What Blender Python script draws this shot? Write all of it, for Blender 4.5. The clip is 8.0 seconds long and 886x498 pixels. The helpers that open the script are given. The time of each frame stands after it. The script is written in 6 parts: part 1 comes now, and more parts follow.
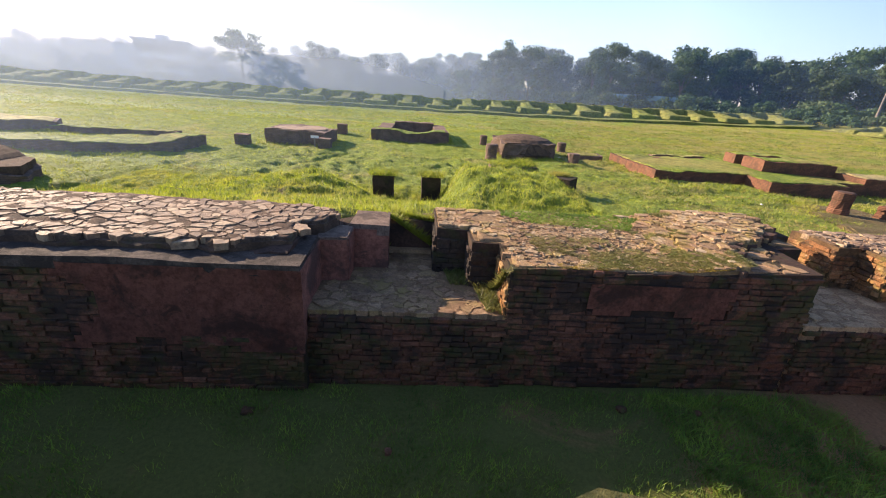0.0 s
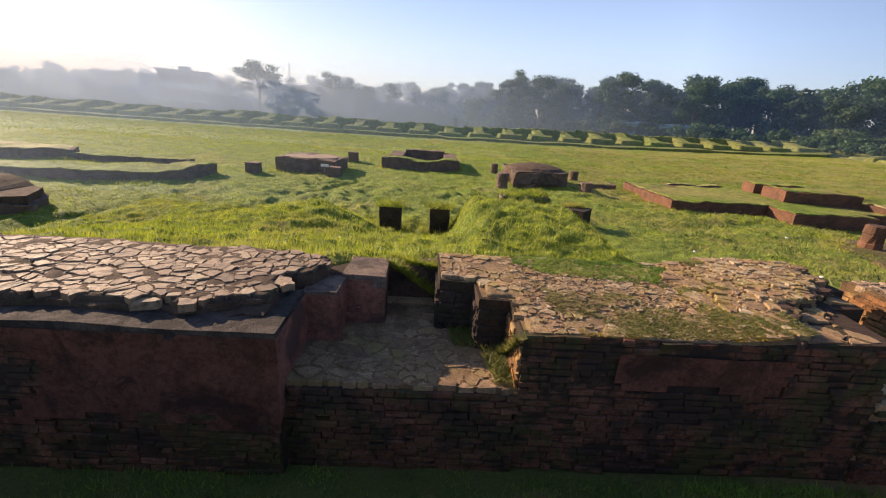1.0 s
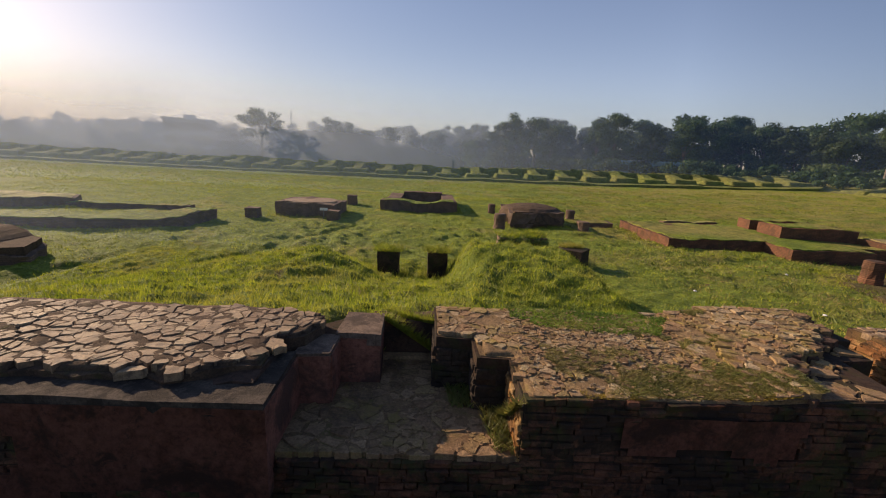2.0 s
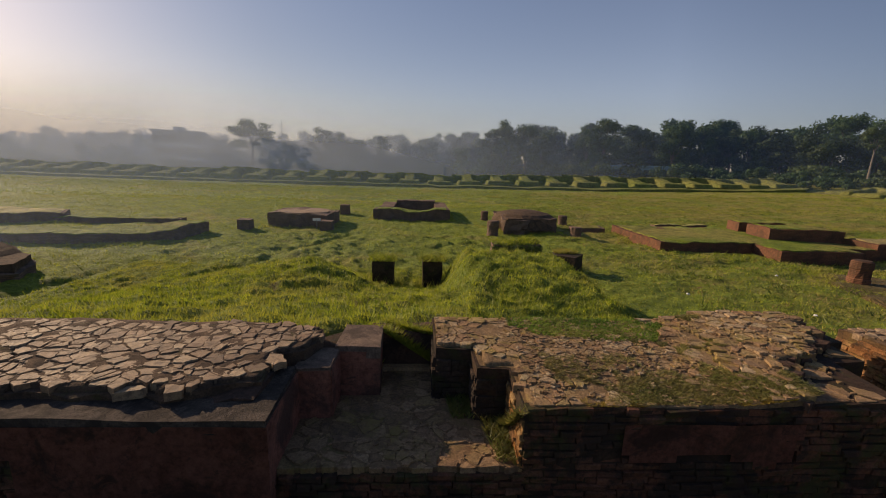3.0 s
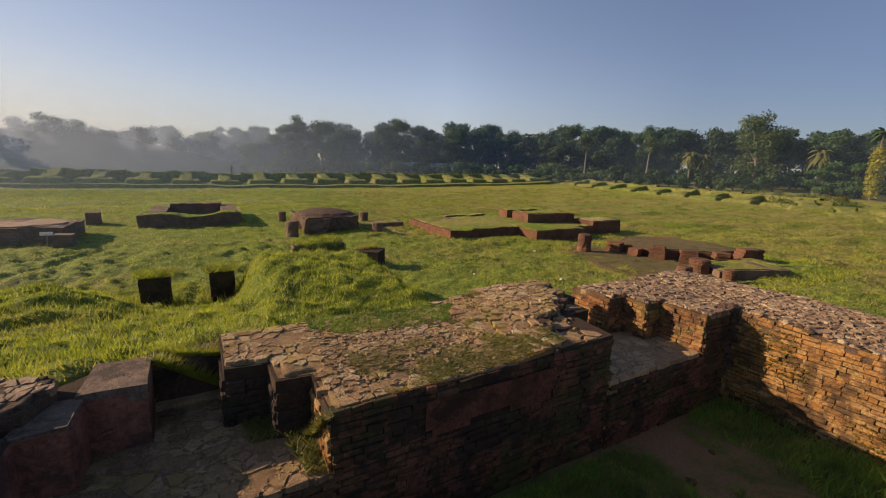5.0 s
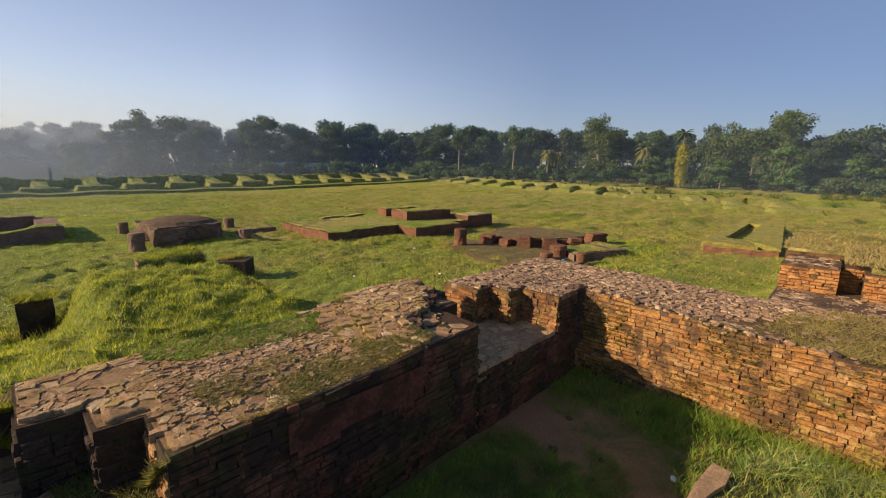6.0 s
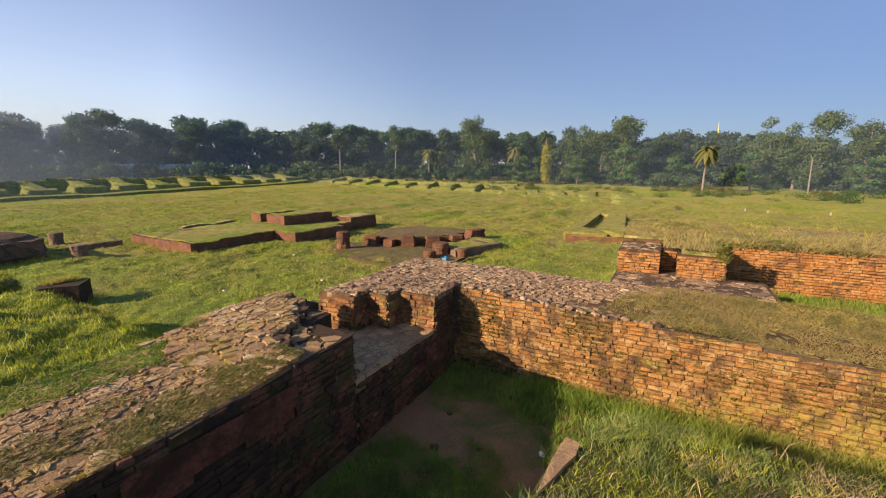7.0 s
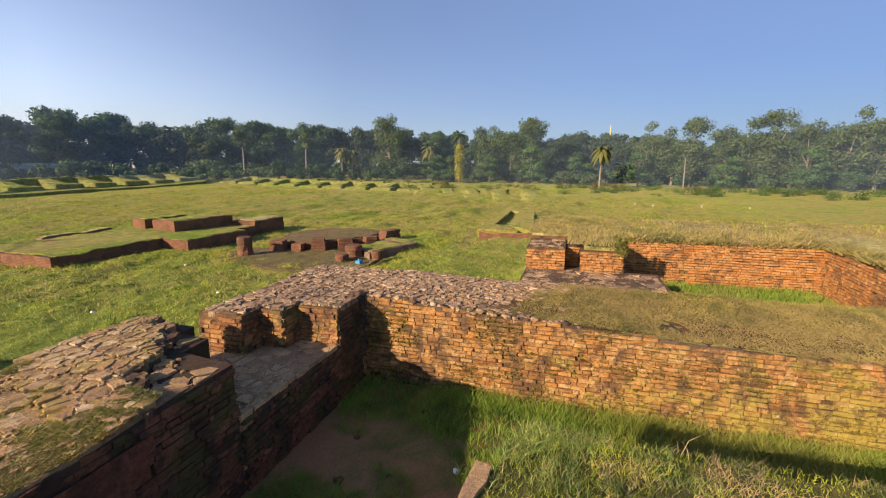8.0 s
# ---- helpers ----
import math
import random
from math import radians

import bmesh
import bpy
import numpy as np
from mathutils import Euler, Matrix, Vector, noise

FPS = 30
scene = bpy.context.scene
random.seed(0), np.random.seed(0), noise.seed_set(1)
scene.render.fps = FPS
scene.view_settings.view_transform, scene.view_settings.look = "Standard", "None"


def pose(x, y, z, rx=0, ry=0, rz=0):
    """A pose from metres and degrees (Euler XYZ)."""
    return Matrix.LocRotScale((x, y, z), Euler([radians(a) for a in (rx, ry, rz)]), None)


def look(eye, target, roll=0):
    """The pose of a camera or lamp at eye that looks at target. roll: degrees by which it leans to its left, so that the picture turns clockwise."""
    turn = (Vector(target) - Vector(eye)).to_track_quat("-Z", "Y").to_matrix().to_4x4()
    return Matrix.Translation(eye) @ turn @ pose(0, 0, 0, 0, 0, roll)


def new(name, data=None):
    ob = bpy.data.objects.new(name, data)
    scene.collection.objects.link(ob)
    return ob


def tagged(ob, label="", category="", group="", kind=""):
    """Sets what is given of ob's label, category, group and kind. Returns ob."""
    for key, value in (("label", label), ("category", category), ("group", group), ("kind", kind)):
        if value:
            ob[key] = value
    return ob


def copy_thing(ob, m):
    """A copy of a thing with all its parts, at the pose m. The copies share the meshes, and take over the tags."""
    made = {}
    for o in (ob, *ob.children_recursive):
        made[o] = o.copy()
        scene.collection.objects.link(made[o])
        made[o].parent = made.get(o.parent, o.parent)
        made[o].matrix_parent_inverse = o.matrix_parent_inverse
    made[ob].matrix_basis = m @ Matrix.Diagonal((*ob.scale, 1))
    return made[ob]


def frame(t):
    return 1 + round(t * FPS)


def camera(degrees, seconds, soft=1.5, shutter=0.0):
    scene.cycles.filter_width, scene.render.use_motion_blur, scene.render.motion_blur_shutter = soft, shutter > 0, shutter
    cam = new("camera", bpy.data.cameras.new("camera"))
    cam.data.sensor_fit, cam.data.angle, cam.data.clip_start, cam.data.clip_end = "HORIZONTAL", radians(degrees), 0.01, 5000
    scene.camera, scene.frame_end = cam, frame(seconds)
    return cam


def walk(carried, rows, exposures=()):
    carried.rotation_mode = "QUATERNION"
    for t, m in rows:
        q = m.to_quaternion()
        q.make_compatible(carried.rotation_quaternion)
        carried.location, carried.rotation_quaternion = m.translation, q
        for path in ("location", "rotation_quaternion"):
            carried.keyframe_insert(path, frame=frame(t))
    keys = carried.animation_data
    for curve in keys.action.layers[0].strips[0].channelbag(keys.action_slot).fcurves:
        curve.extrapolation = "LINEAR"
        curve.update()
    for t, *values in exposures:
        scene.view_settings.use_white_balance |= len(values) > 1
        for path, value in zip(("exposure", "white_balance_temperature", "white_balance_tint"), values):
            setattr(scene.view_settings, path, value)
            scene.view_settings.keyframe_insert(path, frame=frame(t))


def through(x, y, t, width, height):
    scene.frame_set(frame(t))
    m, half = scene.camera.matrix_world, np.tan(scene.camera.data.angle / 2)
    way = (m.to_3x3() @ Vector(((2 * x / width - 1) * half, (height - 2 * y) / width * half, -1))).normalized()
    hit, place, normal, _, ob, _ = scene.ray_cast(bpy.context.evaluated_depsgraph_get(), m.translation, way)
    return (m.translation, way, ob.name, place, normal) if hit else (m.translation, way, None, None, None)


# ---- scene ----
cam = camera(93.6, 8.0, 1.1)
PATH = [
    (0, (0.722, 0.45, 2.636), (0.868, 2.313, 1.923), 4.2),
    (0.5, (0.721, 0.789, 2.646), (0.867, 2.656, 1.944), 4.7),
    (1, (0.813, 1.011, 2.725), (0.901, 2.915, 2.12), 4.1),
    (1.5, (0.856, 1.1, 2.813), (0.934, 3.037, 2.321), 3.3),
    (3, (0.8, 1.075, 2.912), (0.913, 3.032, 2.519), 2.1),
    (3.5, (0.821, 1.091, 2.899), (1.062, 3.04, 2.522), 2.3),
    (4, (0.85, 1.112, 2.882), (1.316, 3.022, 2.515), 2.6),
    (4.5, (0.888, 1.122, 2.88), (1.606, 2.952, 2.514), 2.2),
    (5.8, (1.072, 1.055, 2.931), (2.417, 2.489, 2.56), 1.2),
    (6, (1.135, 1.042, 2.917), (2.55, 2.408, 2.551), 0.8),
    (6.5, (1.211, 0.978, 2.944), (2.793, 2.146, 2.579), -0.1),
    (7, (1.303, 0.914, 2.977), (3.03, 1.853, 2.612), 0.0),
    (7.5, (1.439, 0.886, 2.963), (3.268, 1.605, 2.592), 0.9),
    (8, (1.742, 0.907, 2.977), (3.619, 1.489, 2.607), -0.2),
]
EXPOSURES = [(t, stops, kelvin, 21) for (t, stops), kelvin in zip( ((0.0, 1.3), (0.6, 1.12), (1.1, 0.78), (1.7, 0.34), (2.8, -0.16), (3.5, -0.28), (4.0, -0.22), (4.7, 0.12), (5.8, 0.47), (6.5, 0.66), (8.0, 0.85)), (6800, 6950, 7250, 7500, 7900, 8000, 8050, 8000, 7900, 7750, 7500))]
walk(cam, [(t, look(eye, target, roll)) for t, eye, target, roll in PATH], EXPOSURES)

# ---- world and sun ----
SUN_EL, SUN_AZ = 22.0, -54.0      # degrees; azimuth from +y towards +x
world = bpy.data.worlds.new("world")
scene.world = world
world.use_nodes = True
wn = world.node_tree.nodes
sky = wn.new("ShaderNodeTexSky")
sky.sky_type = "NISHITA"
sky.sun_disc = False
sky.sun_elevation = radians(SUN_EL)
sky.sun_rotation = radians(SUN_AZ)
sky.air_density, sky.dust_density, sky.ozone_density = 0.9, 0.38, 3.2
wn["Background"].inputs["Strength"].default_value = 0.142
# morning haze in the low sky: rosy towards the sun, dim and blue on the far side
wl = world.node_tree.links
sky_way = wn.new("ShaderNodeTexCoord").outputs["Generated"]
sky_dot = wn.new("ShaderNodeVectorMath")
sky_dot.operation = "DOT_PRODUCT"
sky_dot.inputs[1].default_value = (math.sin(radians(SUN_AZ)), math.cos(radians(SUN_AZ)), 0.0)
wl.new(sky_way, sky_dot.inputs[0])
sky_side = wn.new("ShaderNodeMapRange")
sky_side.inputs[1].default_value, sky_side.inputs[2].default_value = -1.0, 1.0
wl.new(sky_dot.outputs["Value"], sky_side.inputs[0])
sky_tint = wn.new("ShaderNodeValToRGB")
for k, (p, c) in enumerate(((0.0, (0.16, 0.22, 0.32)), (0.3, (0.52, 0.52, 0.57)), (0.55, (1.2, 1.04, 0.98)), (0.9, (0.75, 0.65, 0.58)))):
    e = sky_tint.color_ramp.elements[k] if k < 2 else sky_tint.color_ramp.elements.new(p)
    e.position, e.color = p, (*c, 1.0)
wl.new(sky_side.outputs[0], sky_tint.inputs[0])
sky_sep = wn.new("ShaderNodeSeparateXYZ")
wl.new(sky_way, sky_sep.inputs[0])
sky_up = wn.new("ShaderNodeMapRange")
sky_up.interpolation_type = "SMOOTHSTEP"
sky_up.inputs[1].default_value, sky_up.inputs[2].default_value = -0.05, 0.85
wl.new(sky_sep.outputs[2], sky_up.inputs[0])
sky_mix = wn.new("ShaderNodeMix")
sky_mix.data_type = "RGBA"
sky_mix.inputs[7].default_value = (0.92, 0.92, 0.95, 1.0)
wl.new(sky_up.outputs[0], sky_mix.inputs[0]), wl.new(sky_tint.outputs[0], sky_mix.inputs[6])
sky_all = wn.new("ShaderNodeMix")
sky_all.data_type, sky_all.blend_type = "RGBA", "MULTIPLY"
sky_all.inputs[0].default_value = 1.0
wl.new(sky.outputs[0], sky_all.inputs[6]), wl.new(sky_mix.outputs[2], sky_all.inputs[7])
wl.new(sky_all.outputs[2], wn["Background"].inputs["Color"])
sun = new("sun", bpy.data.lights.new("sun", "SUN"))
sun.data.energy, sun.data.angle, sun.data.color = 5.0, radians(0.6), (1.0, 0.84, 0.62)
TO_SUN = Vector((math.sin(radians(SUN_AZ)) * math.cos(radians(SUN_EL)), math.cos(radians(SUN_AZ)) * math.cos(radians(SUN_EL)), math.sin(radians(SUN_EL))))
sun.matrix_world = look(TO_SUN * 50, (0, 0, 0))


# ---- materials ----
def material(name, rough=0.9, spec=0.3):
    m = bpy.data.materials.new(name)
    m.use_nodes = True
    b = m.node_tree.nodes["Principled BSDF"]
    b.inputs["Roughness"].default_value = rough
    b.inputs["Specular IOR Level"].default_value = spec
    return m, m.node_tree.nodes, m.node_tree.links, b


def node(nodes, kind, **values):
    n = nodes.new(kind)
    for k, v in values.items():
        n.inputs[k].default_value = v
    return n


def noise_of(nodes, links, vec, scale, detail=5.0, rough=0.6, distort=0.0):
    n = node(nodes, "ShaderNodeTexNoise", Scale=scale, Detail=detail, Roughness=rough, Distortion=distort)
    links.new(vec, n.inputs["Vector"])
    return n.outputs["Fac"]


def ramp(nodes, links, fac, stops):
    r = nodes.new("ShaderNodeValToRGB")
    el = r.color_ramp.elements
    while len(el) < len(stops):
        el.new(0.5)
    for e, (p, c) in zip(el, stops):
        e.position, e.color = p, (*c, 1.0)
    links.new(fac, r.inputs[0])
    return r.outputs[0]


def mix(nodes, links, fac, a, b, mode="MIX"):
    m = nodes.new("ShaderNodeMix")
    m.data_type, m.blend_type = "RGBA", mode
    for sock, val in ((m.inputs[0], fac), (m.inputs[6], a), (m.inputs[7], b)):
        if isinstance(val, bpy.types.NodeSocket):
            links.new(val, sock)
        else:
            sock.default_value = val if not isinstance(val, tuple) else (*val, 1.0)
    return m.outputs[2]


def step(nodes, links, fac, lo, hi, out=1.0):
    m = nodes.new("ShaderNodeMapRange")
    m.interpolation_type = "SMOOTHSTEP"
    m.inputs[1].default_value, m.inputs[2].default_value, m.inputs[4].default_value = lo, hi, out
    links.new(fac, m.inputs[0])
    return m.outputs[0]


def bump(nodes, links, bsdf, height, strength, dist):
    b = node(nodes, "ShaderNodeBump", Strength=strength, Distance=dist)
    links.new(height, b.inputs["Height"])
    links.new(b.outputs[0], bsdf.inputs["Normal"])


def place(nodes):
    return nodes.new("ShaderNodeNewGeometry").outputs["Position"]


def piece_random(nodes, links):
    """Random of the object and of the island together, 0 to 1."""
    a, b = nodes.new("ShaderNodeObjectInfo").outputs["Random"], nodes.new("ShaderNodeNewGeometry").outputs["Random Per Island"]
    s = nodes.new("ShaderNodeMath")
    s.operation = "ADD"
    links.new(a, s.inputs[0]), links.new(b, s.inputs[1])
    f = nodes.new("ShaderNodeMath")
    f.operation = "FRACT"
    links.new(s.outputs[0], f.inputs[0])
    return f.outputs[0]


def masonry(name, tones, moss=(0.16, 0.14, 0.03), moss_at=0.58, dark=(0.035, 0.026, 0.022), dark_at=0.56, rough=0.95, scale=1.0, lean=None, crust_at=0.56, lime=0.0):
    """Weathered fired clay or stone: tones per piece, moss and dark lichen in patches."""
    m, n, l, b = material(name, rough, 0.2)
    p = place(n)
    base = ramp(n, l, piece_random(n, l), [(i / max(1, len(tones) - 1), c) for i, c in enumerate(tones)])
    fine = noise_of(n, l, p, 38 * scale, 6, 0.7)
    base = mix(n, l, 0.75, base, ramp(n, l, fine, [(0.28, (0.36, 0.33, 0.31)), (0.5, (0.95, 0.94, 0.93)), (0.72, (1.4, 1.36, 1.3))]), "MULTIPLY")
    mottle = noise_of(n, l, p, 5.5 * scale, 8, 0.74, 0.6)
    base = mix(n, l, 0.75, base, ramp(n, l, mottle, [(0.34, (0.5, 0.46, 0.44)), (0.5, (0.95, 0.95, 0.95)), (0.68, (1.3, 1.26, 1.2))]), "MULTIPLY")
    patch = noise_of(n, l, p, 2.6 * scale, 7, 0.68, 0.4)
    base = mix(n, l, step(n, l, patch, dark_at, dark_at + 0.12, 0.85), base, dark)
    patch2 = noise_of(n, l, p, 1.5 * scale + 0.3, 9, 0.78, 0.9)
    if lean:
        # moss thickens along one way of the wall and towards its foot
        way, more = n.new("ShaderNodeVectorMath"), n.new("ShaderNodeMath")
        way.operation = "DOT_PRODUCT"
        way.inputs[1].default_value = lean
        l.new(p, way.inputs[0]), l.new(way.outputs["Value"], more.inputs[0]), l.new(patch2, more.inputs[1])
        patch2 = more.outputs[0]
    base = mix(n, l, step(n, l, patch2, moss_at, moss_at + 0.16, 0.85), base, moss)
    crust = noise_of(n, l, p, 9.0 * scale, 6, 0.75, 0.5)
    base = mix(n, l, step(n, l, crust, crust_at, crust_at + 0.1, 0.75), base, dark)
    if lime:
        base = mix(n, l, step(n, l, noise_of(n, l, p, 14.0, 5, 0.7, 0.4), 0.6, 0.7, lime), base, (0.5, 0.4, 0.27))
    l.new(base, b.inputs["Base Color"])
    if rough < 0.8:
        # rubbed smooth in places
        b.inputs["Specular IOR Level"].default_value = 0.4
        smooth = n.new("ShaderNodeMapRange")
        for k, v in ((1, 0.3), (2, 0.7), (3, rough - 0.2), (4, rough + 0.15)):
            smooth.inputs[k].default_value = v
        l.new(fine, smooth.inputs[0]), l.new(smooth.outputs[0], b.inputs["Roughness"])
    bump(n, l, b, mix(n, l, 0.5, fine, crust), 0.55 if rough < 0.8 else 1.0, 0.02 if rough < 0.8 else 0.03)
    return m


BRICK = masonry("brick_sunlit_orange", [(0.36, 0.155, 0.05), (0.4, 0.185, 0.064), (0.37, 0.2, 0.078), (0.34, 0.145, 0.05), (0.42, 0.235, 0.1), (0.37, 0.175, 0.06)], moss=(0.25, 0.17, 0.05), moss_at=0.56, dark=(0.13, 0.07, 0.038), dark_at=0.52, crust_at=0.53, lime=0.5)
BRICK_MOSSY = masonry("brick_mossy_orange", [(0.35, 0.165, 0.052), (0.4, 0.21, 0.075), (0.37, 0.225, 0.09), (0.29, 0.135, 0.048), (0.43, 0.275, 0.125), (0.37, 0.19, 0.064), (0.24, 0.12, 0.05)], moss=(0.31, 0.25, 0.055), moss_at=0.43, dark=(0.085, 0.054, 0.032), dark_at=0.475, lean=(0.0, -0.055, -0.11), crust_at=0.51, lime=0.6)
# old mossy brick with the shade of sunless faces put into its tones
BRICK_OLD_SHADED = masonry("brick_old_red_shaded", [(0.16, 0.068, 0.042), (0.2, 0.085, 0.052), (0.13, 0.058, 0.038), (0.23, 0.105, 0.063)], moss=(0.062, 0.064, 0.022), moss_at=0.46, dark=(0.034, 0.027, 0.021), dark_at=0.46)
MORTAR = masonry("earth_joint", [(0.11, 0.065, 0.034), (0.14, 0.085, 0.042)], moss=(0.13, 0.11, 0.03), moss_at=0.5, dark_at=0.52)
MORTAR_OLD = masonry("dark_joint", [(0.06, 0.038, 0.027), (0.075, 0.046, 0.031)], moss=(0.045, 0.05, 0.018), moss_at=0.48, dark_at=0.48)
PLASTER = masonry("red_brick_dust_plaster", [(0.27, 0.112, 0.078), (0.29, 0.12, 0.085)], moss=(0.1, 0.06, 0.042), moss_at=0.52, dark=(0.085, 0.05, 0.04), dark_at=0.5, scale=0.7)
PAVER = masonry("worn_brickbat", [(0.28, 0.183, 0.108), (0.38, 0.262, 0.155), (0.2, 0.128, 0.076), (0.5, 0.375, 0.23), (0.31, 0.193, 0.11), (0.24, 0.153, 0.088), (0.42, 0.3, 0.18)], moss=(0.17, 0.125, 0.06), moss_at=0.54, dark=(0.12, 0.083, 0.058), dark_at=0.53, scale=1.6, rough=0.76)
PAVER_BED = masonry("dirt_bed", [(0.12, 0.08, 0.055), (0.14, 0.095, 0.062)], moss=(0.10, 0.10, 0.035), moss_at=0.55, dark=(0.06, 0.042, 0.032), dark_at=0.50, scale=1.6)
PAVER_MOSSY = masonry("mossy_brickbat", [(0.36, 0.235, 0.125), (0.48, 0.345, 0.2), (0.25, 0.15, 0.085), (0.58, 0.45, 0.28), (0.33, 0.205, 0.115), (0.43, 0.27, 0.15), (0.4, 0.3, 0.13)], moss=(0.34, 0.25, 0.07), moss_at=0.5, dark=(0.14, 0.095, 0.055), dark_at=0.54, scale=1.6)
SILL_PAVER = masonry("smooth_sill_brick", [(0.46, 0.3, 0.165), (0.5, 0.34, 0.19), (0.41, 0.26, 0.14)], moss=(0.3, 0.2, 0.09), moss_at=0.58, dark=(0.24, 0.155, 0.1), dark_at=0.56, scale=1.2)
SILL_BROWN = masonry("brown_sill_brick", [(0.31, 0.195, 0.11), (0.38, 0.25, 0.145), (0.25, 0.155, 0.09), (0.34, 0.235, 0.115)], moss=(0.24, 0.18, 0.06), moss_at=0.52, dark=(0.13, 0.085, 0.055), dark_at=0.54, scale=1.2)
SILL_JOINT = masonry("sill_joint", [(0.32, 0.2, 0.11), (0.36, 0.225, 0.125)], moss=(0.2, 0.15, 0.07), moss_at=0.56, dark=(0.17, 0.11, 0.075), dark_at=0.56, scale=1.4)
SILL_BED = masonry("sill_dirt", [(0.22, 0.14, 0.078), (0.26, 0.165, 0.092)], moss=(0.18, 0.15, 0.05), moss_at=0.5, dark=(0.14, 0.095, 0.06), dark_at=0.55, scale=1.4)
BED_BROWN = masonry("brown_brick_dirt", [(0.25, 0.165, 0.085), (0.3, 0.2, 0.11)], moss=(0.27, 0.205, 0.06), moss_at=0.5, dark=(0.12, 0.085, 0.05), dark_at=0.54, scale=1.8)
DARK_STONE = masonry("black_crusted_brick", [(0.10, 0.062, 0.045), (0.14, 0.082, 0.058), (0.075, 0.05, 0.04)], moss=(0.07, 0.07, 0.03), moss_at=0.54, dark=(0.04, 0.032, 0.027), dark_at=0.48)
# near-black brick for the doorway steps and the porch piers
PIER_BLACK = masonry("near_black_brick", [(0.055, 0.04, 0.032), (0.075, 0.052, 0.04)], moss=(0.05, 0.055, 0.022), moss_at=0.5, dark=(0.03, 0.025, 0.022), dark_at=0.46)
COPING_BROWN = masonry("brown_lime_cap", [(0.2, 0.145, 0.11), (0.24, 0.175, 0.135)], moss=(0.11, 0.08, 0.06), moss_at=0.5, dark=(0.07, 0.052, 0.042), dark_at=0.5, scale=1.5)
BRICK_JAMB = masonry("brick_dark_jamb", [(0.29, 0.13, 0.052), (0.34, 0.165, 0.07), (0.23, 0.1, 0.046), (0.37, 0.205, 0.095)], moss=(0.26, 0.2, 0.06), moss_at=0.5, dark=(0.075, 0.046, 0.03), dark_at=0.48, crust_at=0.51, lime=0.5)
COPING = masonry("grey_lime_coping", [(0.105, 0.085, 0.07), (0.13, 0.105, 0.088)], moss=(0.05, 0.042, 0.034), moss_at=0.48, dark=(0.035, 0.029, 0.025), dark_at=0.45, scale=1.5)


def coursed(name, tones, dark):
    """Far brickwork: thin uneven courses that show as bands."""
    m, n, l, b = material(name, 0.95, 0.2)
    p = place(n)
    sep = n.new("ShaderNodeSeparateXYZ")
    l.new(p, sep.inputs[0])
    tex = node(n, "ShaderNodeTexBrick", Scale=1.0)
    tex.inputs["Brick Width"].default_value, tex.inputs["Row Height"].default_value, tex.inputs["Mortar Size"].default_value = 0.21, 0.06, 0.008
    tex.inputs["Color1"].default_value, tex.inputs["Color2"].default_value, tex.inputs["Mortar"].default_value = (*tones[0], 1), (*tones[1], 1), (*dark, 1)
    add = n.new("ShaderNodeMath")
    add.operation = "ADD"
    l.new(sep.outputs[0], add.inputs[0]), l.new(sep.outputs[1], add.inputs[1])
    com = n.new("ShaderNodeCombineXYZ")
    l.new(add.outputs[0], com.inputs[0]), l.new(sep.outputs[2], com.inputs[1])
    l.new(com.outputs[0], tex.inputs["Vector"])
    patch = noise_of(n, l, p, 1.3, 8, 0.75, 0.7)
    c = mix(n, l, step(n, l, patch, 0.42, 0.62, 0.85), tex.outputs["Color"], dark)
    patch2 = noise_of(n, l, p, 2.9, 8, 0.75, 0.7)
    c = mix(n, l, step(n, l, patch2, 0.55, 0.68, 0.6), c, (0.12, 0.11, 0.04))
    l.new(c, b.inputs["Base Color"])
    bump(n, l, b, tex.outputs["Fac"], 0.6, -0.02)
    return m


RUIN_RED = coursed("coursed_red_brick", ((0.24, 0.11, 0.062), (0.19, 0.085, 0.05)), (0.085, 0.05, 0.034))
RUIN_DARK = coursed("coursed_dark_brick", ((0.27, 0.175, 0.13), (0.21, 0.135, 0.098)), (0.12, 0.088, 0.068))


